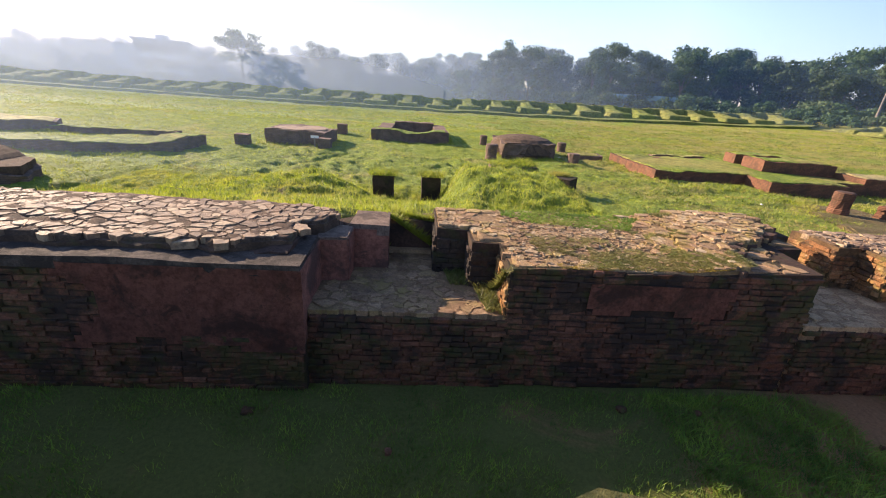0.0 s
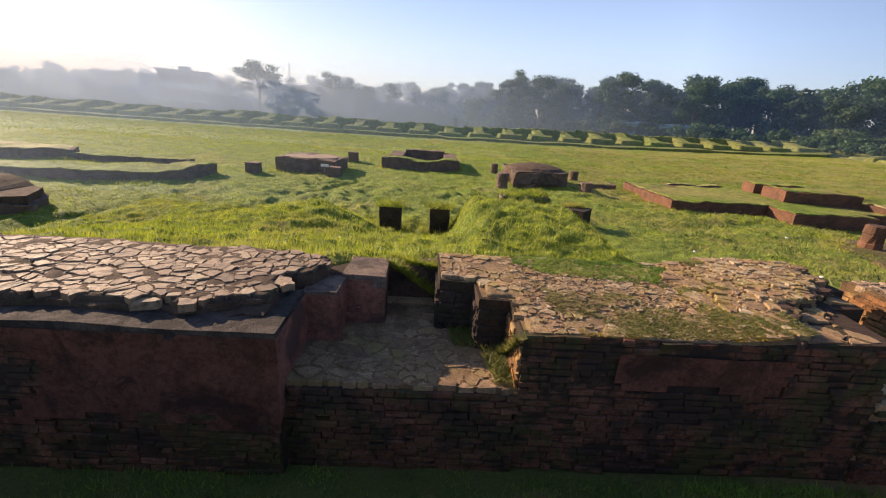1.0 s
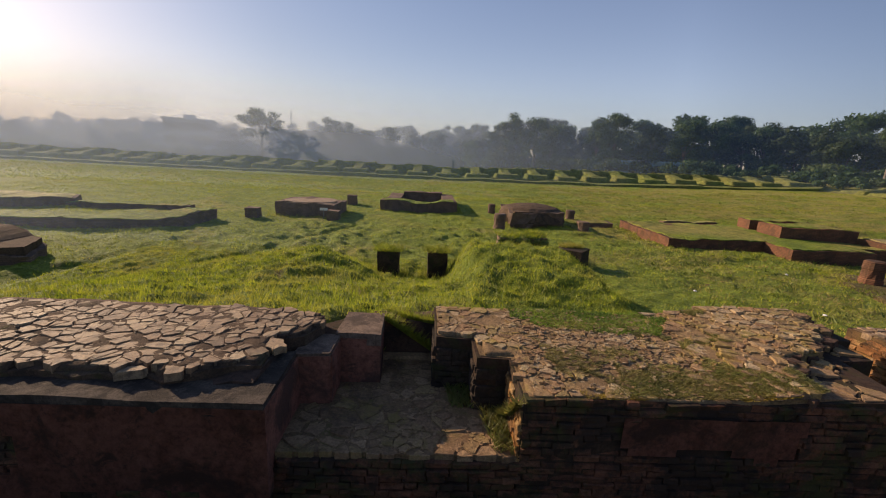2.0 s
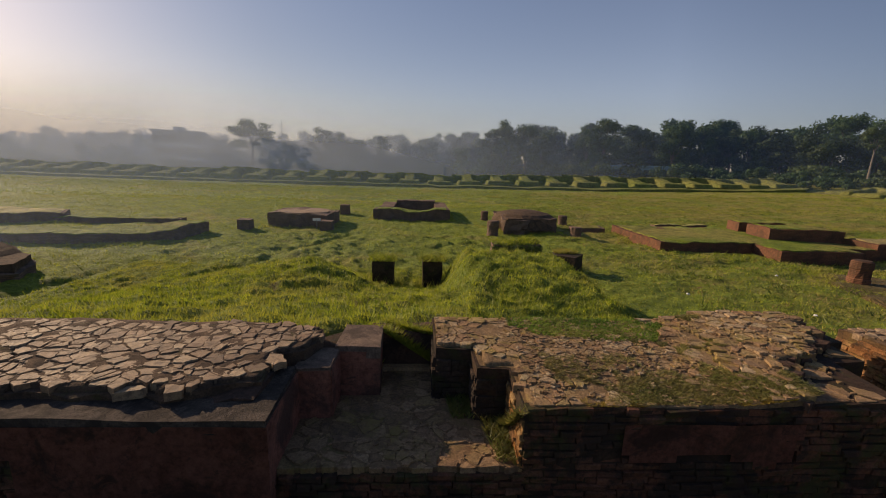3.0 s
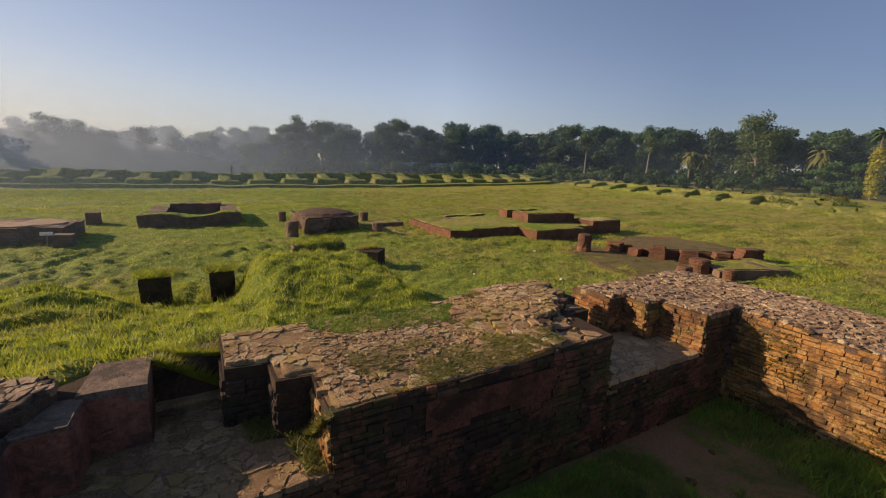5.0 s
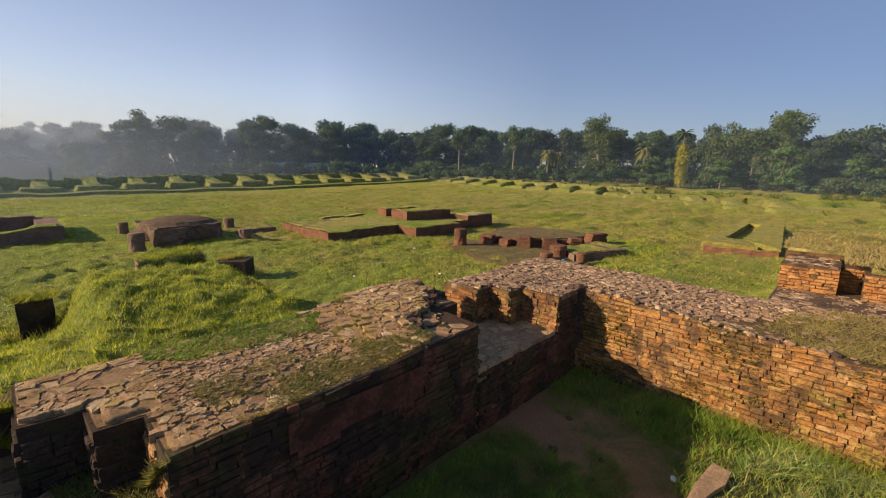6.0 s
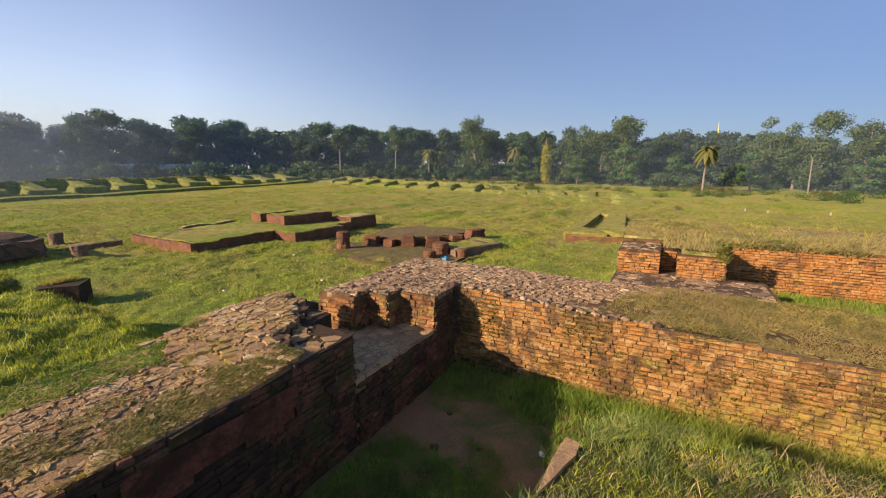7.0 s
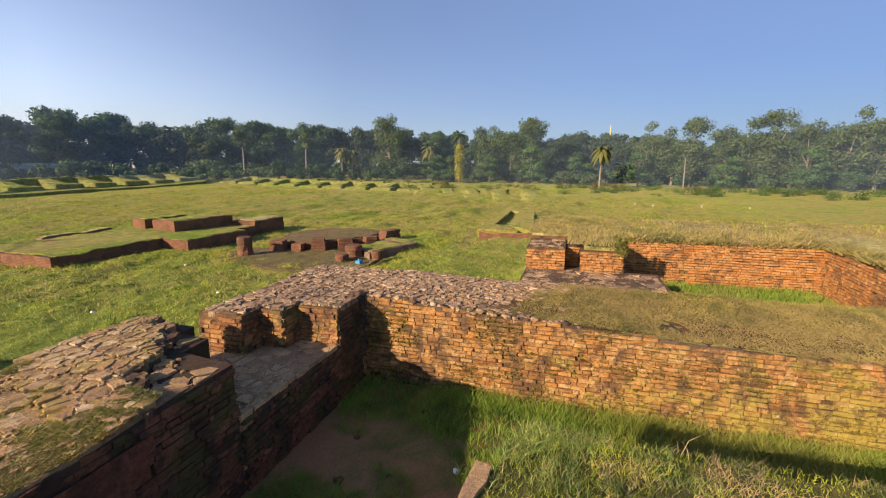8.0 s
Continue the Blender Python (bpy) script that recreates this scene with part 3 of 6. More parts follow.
def slab(bm, p, poly, z, thick, rng, gap=1.0):
    """One paving piece: shrunk outline, rounded top edge, small tilt."""
    lean = min(0.07, 60 * thick * thick + 1.6 * thick)
    tx, ty = rng.uniform(-lean, lean), rng.uniform(-lean, lean)
    g = gap * rng.uniform(0.76, 1.0)
    low, mid, top = [], [], []
    cut = []
    for i, (x, y) in enumerate(poly):
        for q in (poly[i - 1], poly[(i + 1) % len(poly)]):
            k = rng.uniform(0.05, 0.17)
            cut.append((x + k * (q[0] - x), y + k * (q[1] - y)))
        q = poly[(i + 1) % len(poly)]
        if math.hypot(q[0] - x, q[1] - y) > 0.06:
            k, s = rng.uniform(0.4, 0.6), rng.uniform(0.9, 1.0)
            cut.append((p[0] + s * (x + k * (q[0] - x) - p[0]), p[1] + s * (y + k * (q[1] - y) - p[1])))
    for x, y in cut:
        r = g * rng.uniform(0.84, 1.06)
        dx, dy = (x - p[0]) * r, (y - p[1]) * r
        h = tx * dx + ty * dy
        low.append(bm.verts.new((p[0] + dx, p[1] + dy, z - 0.05)))
        mid.append(bm.verts.new((p[0] + dx, p[1] + dy, z + thick * 0.75 + h)))
        top.append(bm.verts.new((p[0] + dx * 0.955, p[1] + dy * 0.955, z + thick + h + rng.uniform(-0.003, 0.003))))
    n = len(low)
    for i in range(n):
        k = (i + 1) % n
        bm.faces.new((low[i], low[k], mid[k], mid[i]))
        bm.faces.new((mid[i], mid[k], top[k], top[i]))
    peak = bm.verts.new((p[0] + rng.uniform(-0.02, 0.02), p[1] + rng.uniform(-0.02, 0.02), z + thick * rng.uniform(0.96, 1.06)))
    for i in range(n):
        bm.faces.new((top[i], top[(i + 1) % n], peak))


def paving(parent, rect, size, height, seed, thick=0.035, mat=None, singles=260, keep=None, stretch=1.25, nearest=None, gap=1.0):
    """Broken brick paving laid over a wall top; the nearest pieces are objects, the rest one mesh."""
    rng = random.Random(seed)
    found = cells(*rect, size, rng, stretch, keep)
    if nearest:
        found.sort(key=lambda c: (c[0][0] - nearest[0]) ** 2 + (c[0][1] - nearest[1]) ** 2)
    chips, spots = bmesh.new(), [q for p, poly in found for q in poly]
    for q in rng.sample(spots, min(len(spots), 700)):
        # small broken bits in the joints
        w, a = rng.uniform(0.012, 0.032), rng.uniform(0, 6.28)
        bits = [(q[0] + w * rng.uniform(0.6, 1.3) * math.cos(a + 1.57 * i), q[1] + w * rng.uniform(0.6, 1.3) * math.sin(a + 1.57 * i)) for i in range(4)]
        if rect[0] + 0.03 < q[0] < rect[2] - 0.03 and rect[1] + 0.03 < q[1] < rect[3] - 0.03 and (not keep or all(keep(*b) for b in bits)):
            slab(chips, q, bits, height(*q), thick * rng.uniform(0.5, 1.3), rng, 1.0)
    part("paving_chips", chips, mat or PAVER, parent)["kind"] = "stuff"
    rest = bmesh.new()
    for k, (p, poly) in enumerate(found):
        z = height(*p)
        th = thick * rng.uniform(0.5, 1.5)
        if k < singles:
            bm = bmesh.new()
            slab(bm, p, poly, z, th, rng, gap)
            part("paving_piece", bm, mat or PAVER, parent)
        else:
            slab(rest, p, poly, z, th, rng, gap)
    if rest.verts:
        ob = part("paving_rest", rest, mat or PAVER, parent)
        ob["kind"] = "stuff"
    else:
        rest.free()


BRICK_MESHES = {}


def brick_mesh(length, height, depth, variant, mat):
    """A worn brick; its outer face is at y = 0, it goes back along +y."""
    key = (round(length, 3), round(height, 3), variant, mat.name)
    if key not in BRICK_MESHES:
        rng = random.Random(variant * 77 + int(length * 1000))
        bm = bmesh.new()
        b = 0.0055
        back = [(0, depth, 0), (length, depth, 0), (length, depth, height), (0, depth, height)]
        edge = [(0, b, 0), (length, b, 0), (length, b, height), (0, b, height)]
        face = [(b * 1.3, 0, b), (length - b * 1.3, 0, b), (length - b * 1.3, 0, height - b), (b * 1.3, 0, height - b)]
        jig = lambda v, k: bm.verts.new((v[0] + rng.uniform(-k, k), v[1] + rng.uniform(-k, k), v[2] + rng.uniform(-k, k)))
        A, B, C = [bm.verts.new(v) for v in back], [jig(v, 0.005) for v in edge], [jig(v, 0.0085) for v in face]
        for i in range(4):
            k = (i + 1) % 4
            bm.faces.new((A[i], A[k], B[k], B[i]))
            bm.faces.new((B[i], B[k], C[k], C[i]))
        bm.faces.new(C)
        bmesh.ops.recalc_face_normals(bm, faces=bm.faces)
        BRICK_MESHES[key] = mesh_of("brick", bm, mat)
    return BRICK_MESHES[key]


def brick_face(parent, start, end, z0, z1, mat, seed, singles=300, near=None, length=0.17, course=0.056, skip=None, wobble=0.011, top=None):
    """Courses of bricks on an upright face that runs from start to end, the outside on the right hand of that line."""
    rng = random.Random(seed)
    dx, dy = end[0] - start[0], end[1] - start[1]
    run = math.hypot(dx, dy)
    turn = math.atan2(dy, dx)
    laid = []
    rows = int((z1 - z0) / course)
    for r in range(rows):
        u = -rng.uniform(0, length)
        z = z0 + r * course
        while u < run - 0.03:
            n = rng.choice((0.45, 0.6, 0.8, 0.95, 1, 1.05, 1.2)) * length
            a, b = max(0.0, u), min(run, u + n - 0.005)
            u += n
            if b - a < 0.04:
                continue
            m = (a + b) / 2
            if skip and skip(m, z):
                continue
            if top and z + course > top(m):
                continue
            if rng.random() < 0.02:
                continue
            laid.append((a, b - a, z))
    at = lambda u: (start[0] + dx * u / run, start[1] + dy * u / run)
    if near is not None:
        laid.sort(key=lambda k: abs(k[0] - near) + 2 * abs(k[2] - z1))
    rest = bmesh.new()
    for k, (u, w, z) in enumerate(laid):
        out = rng.uniform(-wobble, wobble)
        h = course - rng.uniform(0.003, 0.014)
        x, y = at(u)
        z += 0.022 * noise.noise(Vector((u * 0.8, z * 2.0, seed))) + rng.uniform(-0.003, 0.003)
        out += 0.018 * noise.noise(Vector((u * 1.6, z * 3.0, seed + 5))) + (0.02 if rng.random() < 0.07 else 0)
        m = pose(x, y, z, rng.uniform(-1.2, 1.2), rng.uniform(-0.8, 0.8), math.degrees(turn) + rng.uniform(-1.4, 1.4)) @ Matrix.Translation((0, out, 0))
        snapped = max(0.06, round(w / 0.02) * 0.02)
        me = brick_mesh(snapped, course - 0.004, 0.09, rng.randrange(9), mat)
        m = m @ Matrix.Diagonal((w / snapped, 1, h / (course - 0.004), 1))
        if k < singles:
            ob = new("brick", me)
            ob.parent = parent
            ob.matrix_parent_inverse = parent.matrix_world.inverted() if parent else Matrix()
            ob.matrix_world = m
        else:
            first = len(rest.verts)
            rest.from_mesh(me)
            rest.verts.ensure_lookup_table()
            for v in rest.verts[first:]:
                v.co = m @ v.co
    if rest.verts:
        ob = part("brick_rest", rest, mat, parent)
        ob["kind"] = "stuff"
    else:
        rest.free()


# ---- the cell wall with its two doorways ----
def core_right(x, y):
    return 1.22 + 0.02 * noise.noise(Vector((x * 0.8, y * 0.8, 7))) + 0.05 * smooth01(3.7, 4.6, y) + 0.075 * smooth01(3.0, 4.4, x)


def top_right(x, y):
    return core_right(x, y) + 0.022 + 0.045 * smooth01(2.9, 4.0, x)


def top_east(x, y):
    fall = (0.15 * smooth01(3.4, 1.4, y) + 0.1 * smooth01(1.4, -2.0, y)) * (1 - 0.65 * smooth01(6.9, 8.3, x))
    return 1.25 - fall + 0.04 * noise.noise(Vector((x * 0.7, y * 0.7, 3)))


SILL = 0.78
WALL_LEFT = [(-12.0, 3.58), (-0.18, 3.58), (-0.2, 4.32), (0.07, 4.34), (0.08, 4.7), (0.45, 4.7), (0.42, 5.2), (0.1, 5.2), (-0.15, 4.98), (-12.0, 4.98)]
WALL_RIGHT = [(1.585, 3.72), (4.48, 3.72), (4.48, 4.3), (4.8, 4.33), (4.8, 4.7), (5.0, 4.72), (4.98, 5.35), (0.96, 5.38), (0.975, 4.64), (1.3, 4.62), (1.31, 4.3), (1.58, 4.28)]
WALL_CORNER = [(6.18, 3.7), (6.78, 3.7), (8.3, 3.7), (8.3, 5.3), (5.58, 5.3), (5.58, 4.65), (5.88, 4.65), (5.88, 4.3), (6.18, 4.3)]

def top_left(x, y):
    ledge = smooth01(3.72, 3.86, y + 0.08 * noise.noise(Vector((x * 3.1, 2.0, 4.0))))
    return 1.24 + 0.065 * ledge + 0.025 * noise.noise(Vector((x * 0.9, y * 0.9, 1))) + 0.04 * smooth01(3.8, 4.5, y) * smooth01(-0.2, -0.9, x)


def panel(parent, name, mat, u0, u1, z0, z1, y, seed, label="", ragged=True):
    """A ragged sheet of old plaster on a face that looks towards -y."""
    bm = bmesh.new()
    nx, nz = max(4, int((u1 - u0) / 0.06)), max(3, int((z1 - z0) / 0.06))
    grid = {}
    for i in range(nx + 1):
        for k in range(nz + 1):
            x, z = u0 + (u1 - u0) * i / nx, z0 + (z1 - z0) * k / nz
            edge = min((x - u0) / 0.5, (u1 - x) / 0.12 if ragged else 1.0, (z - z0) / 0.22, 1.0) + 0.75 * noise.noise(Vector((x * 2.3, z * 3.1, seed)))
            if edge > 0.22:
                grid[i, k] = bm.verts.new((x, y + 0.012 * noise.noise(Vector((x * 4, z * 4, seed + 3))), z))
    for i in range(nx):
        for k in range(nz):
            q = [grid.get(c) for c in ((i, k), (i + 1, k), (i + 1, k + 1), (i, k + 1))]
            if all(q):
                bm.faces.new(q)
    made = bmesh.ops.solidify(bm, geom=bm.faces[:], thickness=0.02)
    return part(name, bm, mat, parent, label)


def terrace(bm, x0, x1, y0, y1, z0, top, cut=0.3):
    """A block on a rectangle, its top a fine uneven sheet."""
    nx, ny = max(1, int((x1 - x0) / cut)), max(1, int((y1 - y0) / cut))
    v = {}
    for i in range(nx + 1):
        for k in range(ny + 1):
            x, y = x0 + (x1 - x0) * i / nx, y0 + (y1 - y0) * k / ny
            v[i, k] = bm.verts.new((x, y, top(x, y)))
    for i in range(nx):
        for k in range(ny):
            bm.faces.new((v[i, k], v[i + 1, k], v[i + 1, k + 1], v[i, k + 1]))
    rim = [v[i, 0] for i in range(nx + 1)] + [v[nx, k] for k in range(1, ny + 1)] + [v[i, ny] for i in range(nx - 1, -1, -1)] + [v[0, k] for k in range(ny - 1, 0, -1)]
    low = [bm.verts.new((p.co.x, p.co.y, z0)) for p in rim]
    for i in range(len(rim)):
        k = (i + 1) % len(rim)
        bm.faces.new((low[i], low[k], rim[k], rim[i]))
    return bm


wall_left = thing("wall_north_west", (0, 0, 0), "ruined red brick cell wall with plastered face and broken paving on top", "wall", "", "structure")
part("wall_core", prism(bmesh.new(), WALL_LEFT, -0.3, 1.2, 0.012, 0.12, lambda x, y: min(1.2, top_left(x, y) - 0.07)), MORTAR_OLD, wall_left)
wall_right = thing("wall_north", (0, 0, 0), "dark mossy red brick cell wall with grass and paving on top", "wall", "", "structure")
part("wall_core", prism(bmesh.new(), WALL_RIGHT, -0.3, 1.2, 0.012, 0.2, core_right), MORTAR_OLD, wall_right)
wall_corner = thing("wall_north_east", (0, 0, 0), "sunlit red brick doorway jamb and wall corner", "wall", "", "structure")
part("wall_core", prism(bmesh.new(), WALL_CORNER, -0.3, 1.25, 0.012, 0.2, top_east), MORTAR, wall_corner)
wall_east = thing("wall_east", (0, 0, 0), "sunlit orange brick cell wall with mossy base and paved top", "wall", "", "structure")
part("wall_core", prism(bmesh.new(), [(6.81, -9.0), (8.35, -9.0), (8.35, 3.7), (6.81, 3.7)], -0.3, 1.25, 0.008, 0.3, top_east), MORTAR, wall_east)

for k, (x0, x1) in enumerate(((-0.22, 1.6), (4.46, 6.2))):
    sill = thing("doorway_floor", (0, 0, 0), "broken brick paving on a doorway sill", "doorway sill", "doorway sills", "structure")
    part("sill_core", prism(bmesh.new(), [(x0 + 0.03, 3.72), (x1 - 0.03, 3.72), (x1, 4.4), (x1 - 0.3, 5.22), (x0 + 0.3, 5.22), (x0, 4.4)], -0.3, SILL - 0.012, 0.012, 0.25), (SILL_BED, SILL_JOINT)[k], sill)
    paving(sill, (x0 + 0.02, 3.7, x1 - 0.02, 5.2), (0.085, 0.125)[k], lambda x, y: SILL - 0.022, 40 + k, 0.014, (SILL_BROWN, SILL_PAVER)[k], 300,
           lambda x, y: abs(x - (x0 + x1) / 2) < 0.86 - 0.27 * ((y > 4.3) + (y > 4.66)))
    brick_face(sill, (x0 + 0.03, 3.675), (x1 + 0.005, 3.675), 0.0, SILL - 0.02, BRICK_OLD_SHADED, 60 + k, 300)

# the shade on this earth face is put in as a near-black colour
face = thing("earth_face", (0, 0, 0), "upright earth face in a shade-dark colour under the verandah grass", "earth", "", "structure")
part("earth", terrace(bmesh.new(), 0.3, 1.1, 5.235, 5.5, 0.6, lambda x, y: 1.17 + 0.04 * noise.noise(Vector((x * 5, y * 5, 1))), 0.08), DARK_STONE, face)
part("sill_kerb", prism(bmesh.new(), [(0.44, 5.13), (0.97, 5.13), (0.97, 5.22), (0.44, 5.22)], 0.6, 0.815, 0.008, 0.1), SILL_PAVER, face, "thin brick edging at the back of the sill")
blades_at = [(0.44 + 0.53 * ((k * 0.618) % 1), 5.2 + 0.3 * ((k * 0.382) % 1) ** 1.5, 1.16) for k in range(900)]
blades_at += [(0.44 + 0.53 * ((k * 0.618) % 1), 5.215 - 0.02 * ((k * 0.77) % 1), 0.83 + 0.36 * ((k * 0.382) % 1)) for k in range(1500)]

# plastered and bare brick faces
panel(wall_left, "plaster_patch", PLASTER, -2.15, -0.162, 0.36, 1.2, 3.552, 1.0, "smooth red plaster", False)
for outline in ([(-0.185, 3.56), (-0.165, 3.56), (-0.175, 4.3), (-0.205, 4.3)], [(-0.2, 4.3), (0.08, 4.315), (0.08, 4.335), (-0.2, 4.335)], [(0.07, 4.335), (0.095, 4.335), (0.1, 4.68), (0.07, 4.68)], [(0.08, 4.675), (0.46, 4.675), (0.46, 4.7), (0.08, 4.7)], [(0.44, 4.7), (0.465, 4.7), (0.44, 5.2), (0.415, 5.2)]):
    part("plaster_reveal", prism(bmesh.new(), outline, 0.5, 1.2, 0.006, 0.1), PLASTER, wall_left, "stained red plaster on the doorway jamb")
brick_face(wall_left, (-4.2, 3.565), (-0.19, 3.565), 0.0, 1.22, BRICK_OLD_SHADED, 11, 300, 3.2, 0.2, 0.056, lambda u, z: u > 2.5 and z > 0.55)
brick_face(wall_right, (1.59, 3.7), (4.48, 3.7), 0.02, 1.26, BRICK_OLD_SHADED, 12, 300, 1.0, 0.2, 0.056, lambda u, z: 0.85 < u < 2.0 and 0.78 < z < 1.07)
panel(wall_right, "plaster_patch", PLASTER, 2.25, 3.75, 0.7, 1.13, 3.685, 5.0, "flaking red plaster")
brick_face(wall_right, (1.565, 4.28), (1.565, 3.72), 0.7, 1.2, BRICK_MOSSY, 13, 120, wobble=0.006)
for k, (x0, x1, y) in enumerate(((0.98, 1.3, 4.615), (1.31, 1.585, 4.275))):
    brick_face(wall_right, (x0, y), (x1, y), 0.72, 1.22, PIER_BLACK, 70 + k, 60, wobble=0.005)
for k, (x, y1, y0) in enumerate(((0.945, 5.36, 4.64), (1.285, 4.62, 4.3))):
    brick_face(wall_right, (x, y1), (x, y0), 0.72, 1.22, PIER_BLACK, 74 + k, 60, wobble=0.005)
brick_face(wall_corner, (6.18, 3.68), (6.78, 3.68), 0.0, 1.2, BRICK_OLD_SHADED, 14, 120)
for k, (x, y1, y0) in enumerate(((5.56, 5.3, 4.65), (5.86, 4.65, 4.3), (6.16, 4.3, 3.7))):
    brick_face(wall_corner, (x, y1), (x, y0), 0.72, 1.26, BRICK_JAMB, 20 + k, 100)
for k, (x0, x1, y) in enumerate(((5.58, 5.88, 4.63), (5.88, 6.18, 4.28))):
    brick_face(wall_corner, (x0, y), (x1, y), 0.72, 1.22, BRICK_JAMB, 26 + k, 60)
brick_face(wall_east, (6.785, 3.7), (6.785, -6.0), 0.01, 1.3, BRICK_MOSSY, 30, 300, 2.2, top=lambda u: top_east(6.8, 3.7 - u) + 0.03)

# dirt beds and paving on the wall tops
def inside(poly, x, y):
    odd = False
    for (xa, ya), (xb, yb) in zip(poly, poly[1:] + poly[:1]):
        if (ya > y) != (yb > y) and x < xa + (xb - xa) * (y - ya) / (yb - ya):
            odd = not odd
    return odd


def sheet(name, poly, top, mat, parent, label="", cut=0.05, lump=0.012):
    """A thin uneven layer of dirt or turf over an outline, with its rim turned down."""
    x0, x1, y0, y1 = min(p[0] for p in poly), max(p[0] for p in poly), min(p[1] for p in poly), max(p[1] for p in poly)
    bm, v = bmesh.new(), {}
    for i in range(int((x1 - x0) / cut) + 2):
        for k in range(int((y1 - y0) / cut) + 2):
            x, y = x0 + i * cut, y0 + k * cut
            if inside(poly, x, y):
                z = top(x, y) + lump * (noise.noise(Vector((x * 7, y * 7, 3))) + 0.7 * noise.noise(Vector((x * 17, y * 17, 5))))
                v[i, k] = bm.verts.new((x + 0.3 * cut * noise.noise(Vector((x * 9, y * 9, 1))), y + 0.3 * cut * noise.noise(Vector((x * 9, y * 9, 7))), z))
    for i, k in list(v):
        q = [v.get(c) for c in ((i, k), (i + 1, k), (i + 1, k + 1), (i, k + 1))]
        if all(q):
            bm.faces.new(q)
    rim = [e for e in bm.edges if len(e.link_faces) == 1]
    down = bmesh.ops.extrude_edge_only(bm, edges=rim)["geom"]
    for g in down:
        if isinstance(g, bmesh.types.BMVert):
            g.co.z -= 0.12
    bmesh.ops.delete(bm, geom=[w for w in bm.verts if not w.link_faces], context="VERTS")
    for f in bm.faces:
        f.smooth = True
    return part(name, bm, mat, parent, label)


def bed(parent, poly, top, lift, rough=0.03, mat=None):
    part("dirt_base", prism(bmesh.new(), poly, 1.0, 1.2, rough, 0.14, lambda x, y: top(x, y) + lift - 0.02), mat or PAVER_BED, parent)
    return sheet("dirt_bed", poly, lambda x, y: top(x, y) + lift, mat or PAVER_BED, parent, "dark dirt between the paving")


def front_left(x):
    return 3.8 + 0.11 * noise.noise(Vector((x * 1.7, 0, 3))) + 0.05 * noise.noise(Vector((x * 6, 0, 9))) + 0.12 * smooth01(-0.9, -0.3, x)


edge = [(-0.33 - 0.15 * k, front_left(-0.33 - 0.15 * k)) for k in range(76)]
bed(wall_left, list(reversed(edge)) + [(-0.36, 4.36), (-0.16, 4.45), (-0.06, 4.72), (-0.12, 4.95), (-11.7, 4.95)], top_left, 0.03)
low_edge = [(x, y - 0.12 - 0.05 * noise.noise(Vector((x * 2.2, 5, 1)))) for x, y in edge]
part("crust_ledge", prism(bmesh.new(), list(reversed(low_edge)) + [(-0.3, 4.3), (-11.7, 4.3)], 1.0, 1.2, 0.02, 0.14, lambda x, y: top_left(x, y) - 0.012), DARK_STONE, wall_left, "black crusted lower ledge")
part("coping", prism(bmesh.new(), [(-11.9, 3.56), (-0.17, 3.56), (-0.19, 4.3), (-0.45, 4.25), (-0.5, 3.95), (-11.9, 3.95)], 1.14, 1.24, 0.01, 0.14, lambda x, y: 1.245 + 0.03 * noise.noise(Vector((x * 0.9, y * 0.9, 1)))), COPING, wall_left, "thin grey lime coping with black stains")
for outline, z in (([(-0.22, 4.3), (0.085, 4.32), (0.095, 4.7), (-0.2, 4.72)], 1.225), ([(0.05, 4.685), (0.47, 4.67), (0.445, 5.215), (0.06, 5.22)], 1.25)):
    part("jamb_cap", prism(bmesh.new(), outline, 1.14, z, 0.012, 0.07), COPING_BROWN, wall_left, "flat brown lime cap on the doorway jamb")
paving(wall_left, (-7.5, 3.66, 0.4, 5.28), 0.076, lambda x, y: top_left(x, y) + 0.024, 51, 0.0105, PAVER, 298,
       lambda x, y: y > front_left(x) + 0.03 and y < 4.93 and (x < -0.32 or (y > 4.5 and x < -0.12)), 1.5, (-1.0, 3.8), 1.05)
WORN_END = [(3.72, 3.735), (3.86, 3.86), (3.8, 4.0), (3.98, 4.1), (3.95, 4.26), (4.25, 4.31), (4.4, 4.5), (4.6, 4.55), (4.68, 4.75), (4.8, 4.82), (4.83, 5.05), (4.95, 5.1), (4.95, 5.33)]


def worn_end(y):
    """How far east the upper paving still lies."""
    for (xa, ya), (xb, yb) in zip(WORN_END, WORN_END[1:]):
        if ya <= y <= yb:
            return xa + (xb - xa) * (y - ya) / (yb - ya)
    return 4.9


bed(wall_right, [(1.6, 3.735)] + WORN_END + [(0.98, 5.36), (0.99, 4.67), (1.33, 4.65), (1.34, 4.33), (1.6, 4.3)], top_right, 0.002, 0.01, BED_BROWN)
on_right = lambda x, y: (x > 1.62 or (y > 4.34 and x > 1.36) or y > 4.68)
whole = lambda x, y: x + 0.35 * (y - 4.5) + 0.3 * noise.noise(Vector((x * 2, y * 2, 5))) > 3.2
paving(wall_right, (2.7, 3.735, 4.97, 5.36), 0.084, lambda x, y: top_right(x, y) - 0.004, 52, 0.014, PAVER_MOSSY, 190,
       lambda x, y: whole(x, y) and x < worn_end(y) - 0.03, 1.4, (3.6, 4.0), 1.0)
paving(wall_right, (0.98, 3.735, 3.7, 5.36), 0.062, lambda x, y: top_right(x, y) - 0.006, 59, 0.014, PAVER_MOSSY, 150,
       lambda x, y: on_right(x, y) and not whole(x, y) and noise.noise(Vector((x * 2.2, y * 3.5, 8))) < 0.38, 1.9, (2.0, 3.9), 1.0)
rng = random.Random(63)
rubble = bmesh.new()
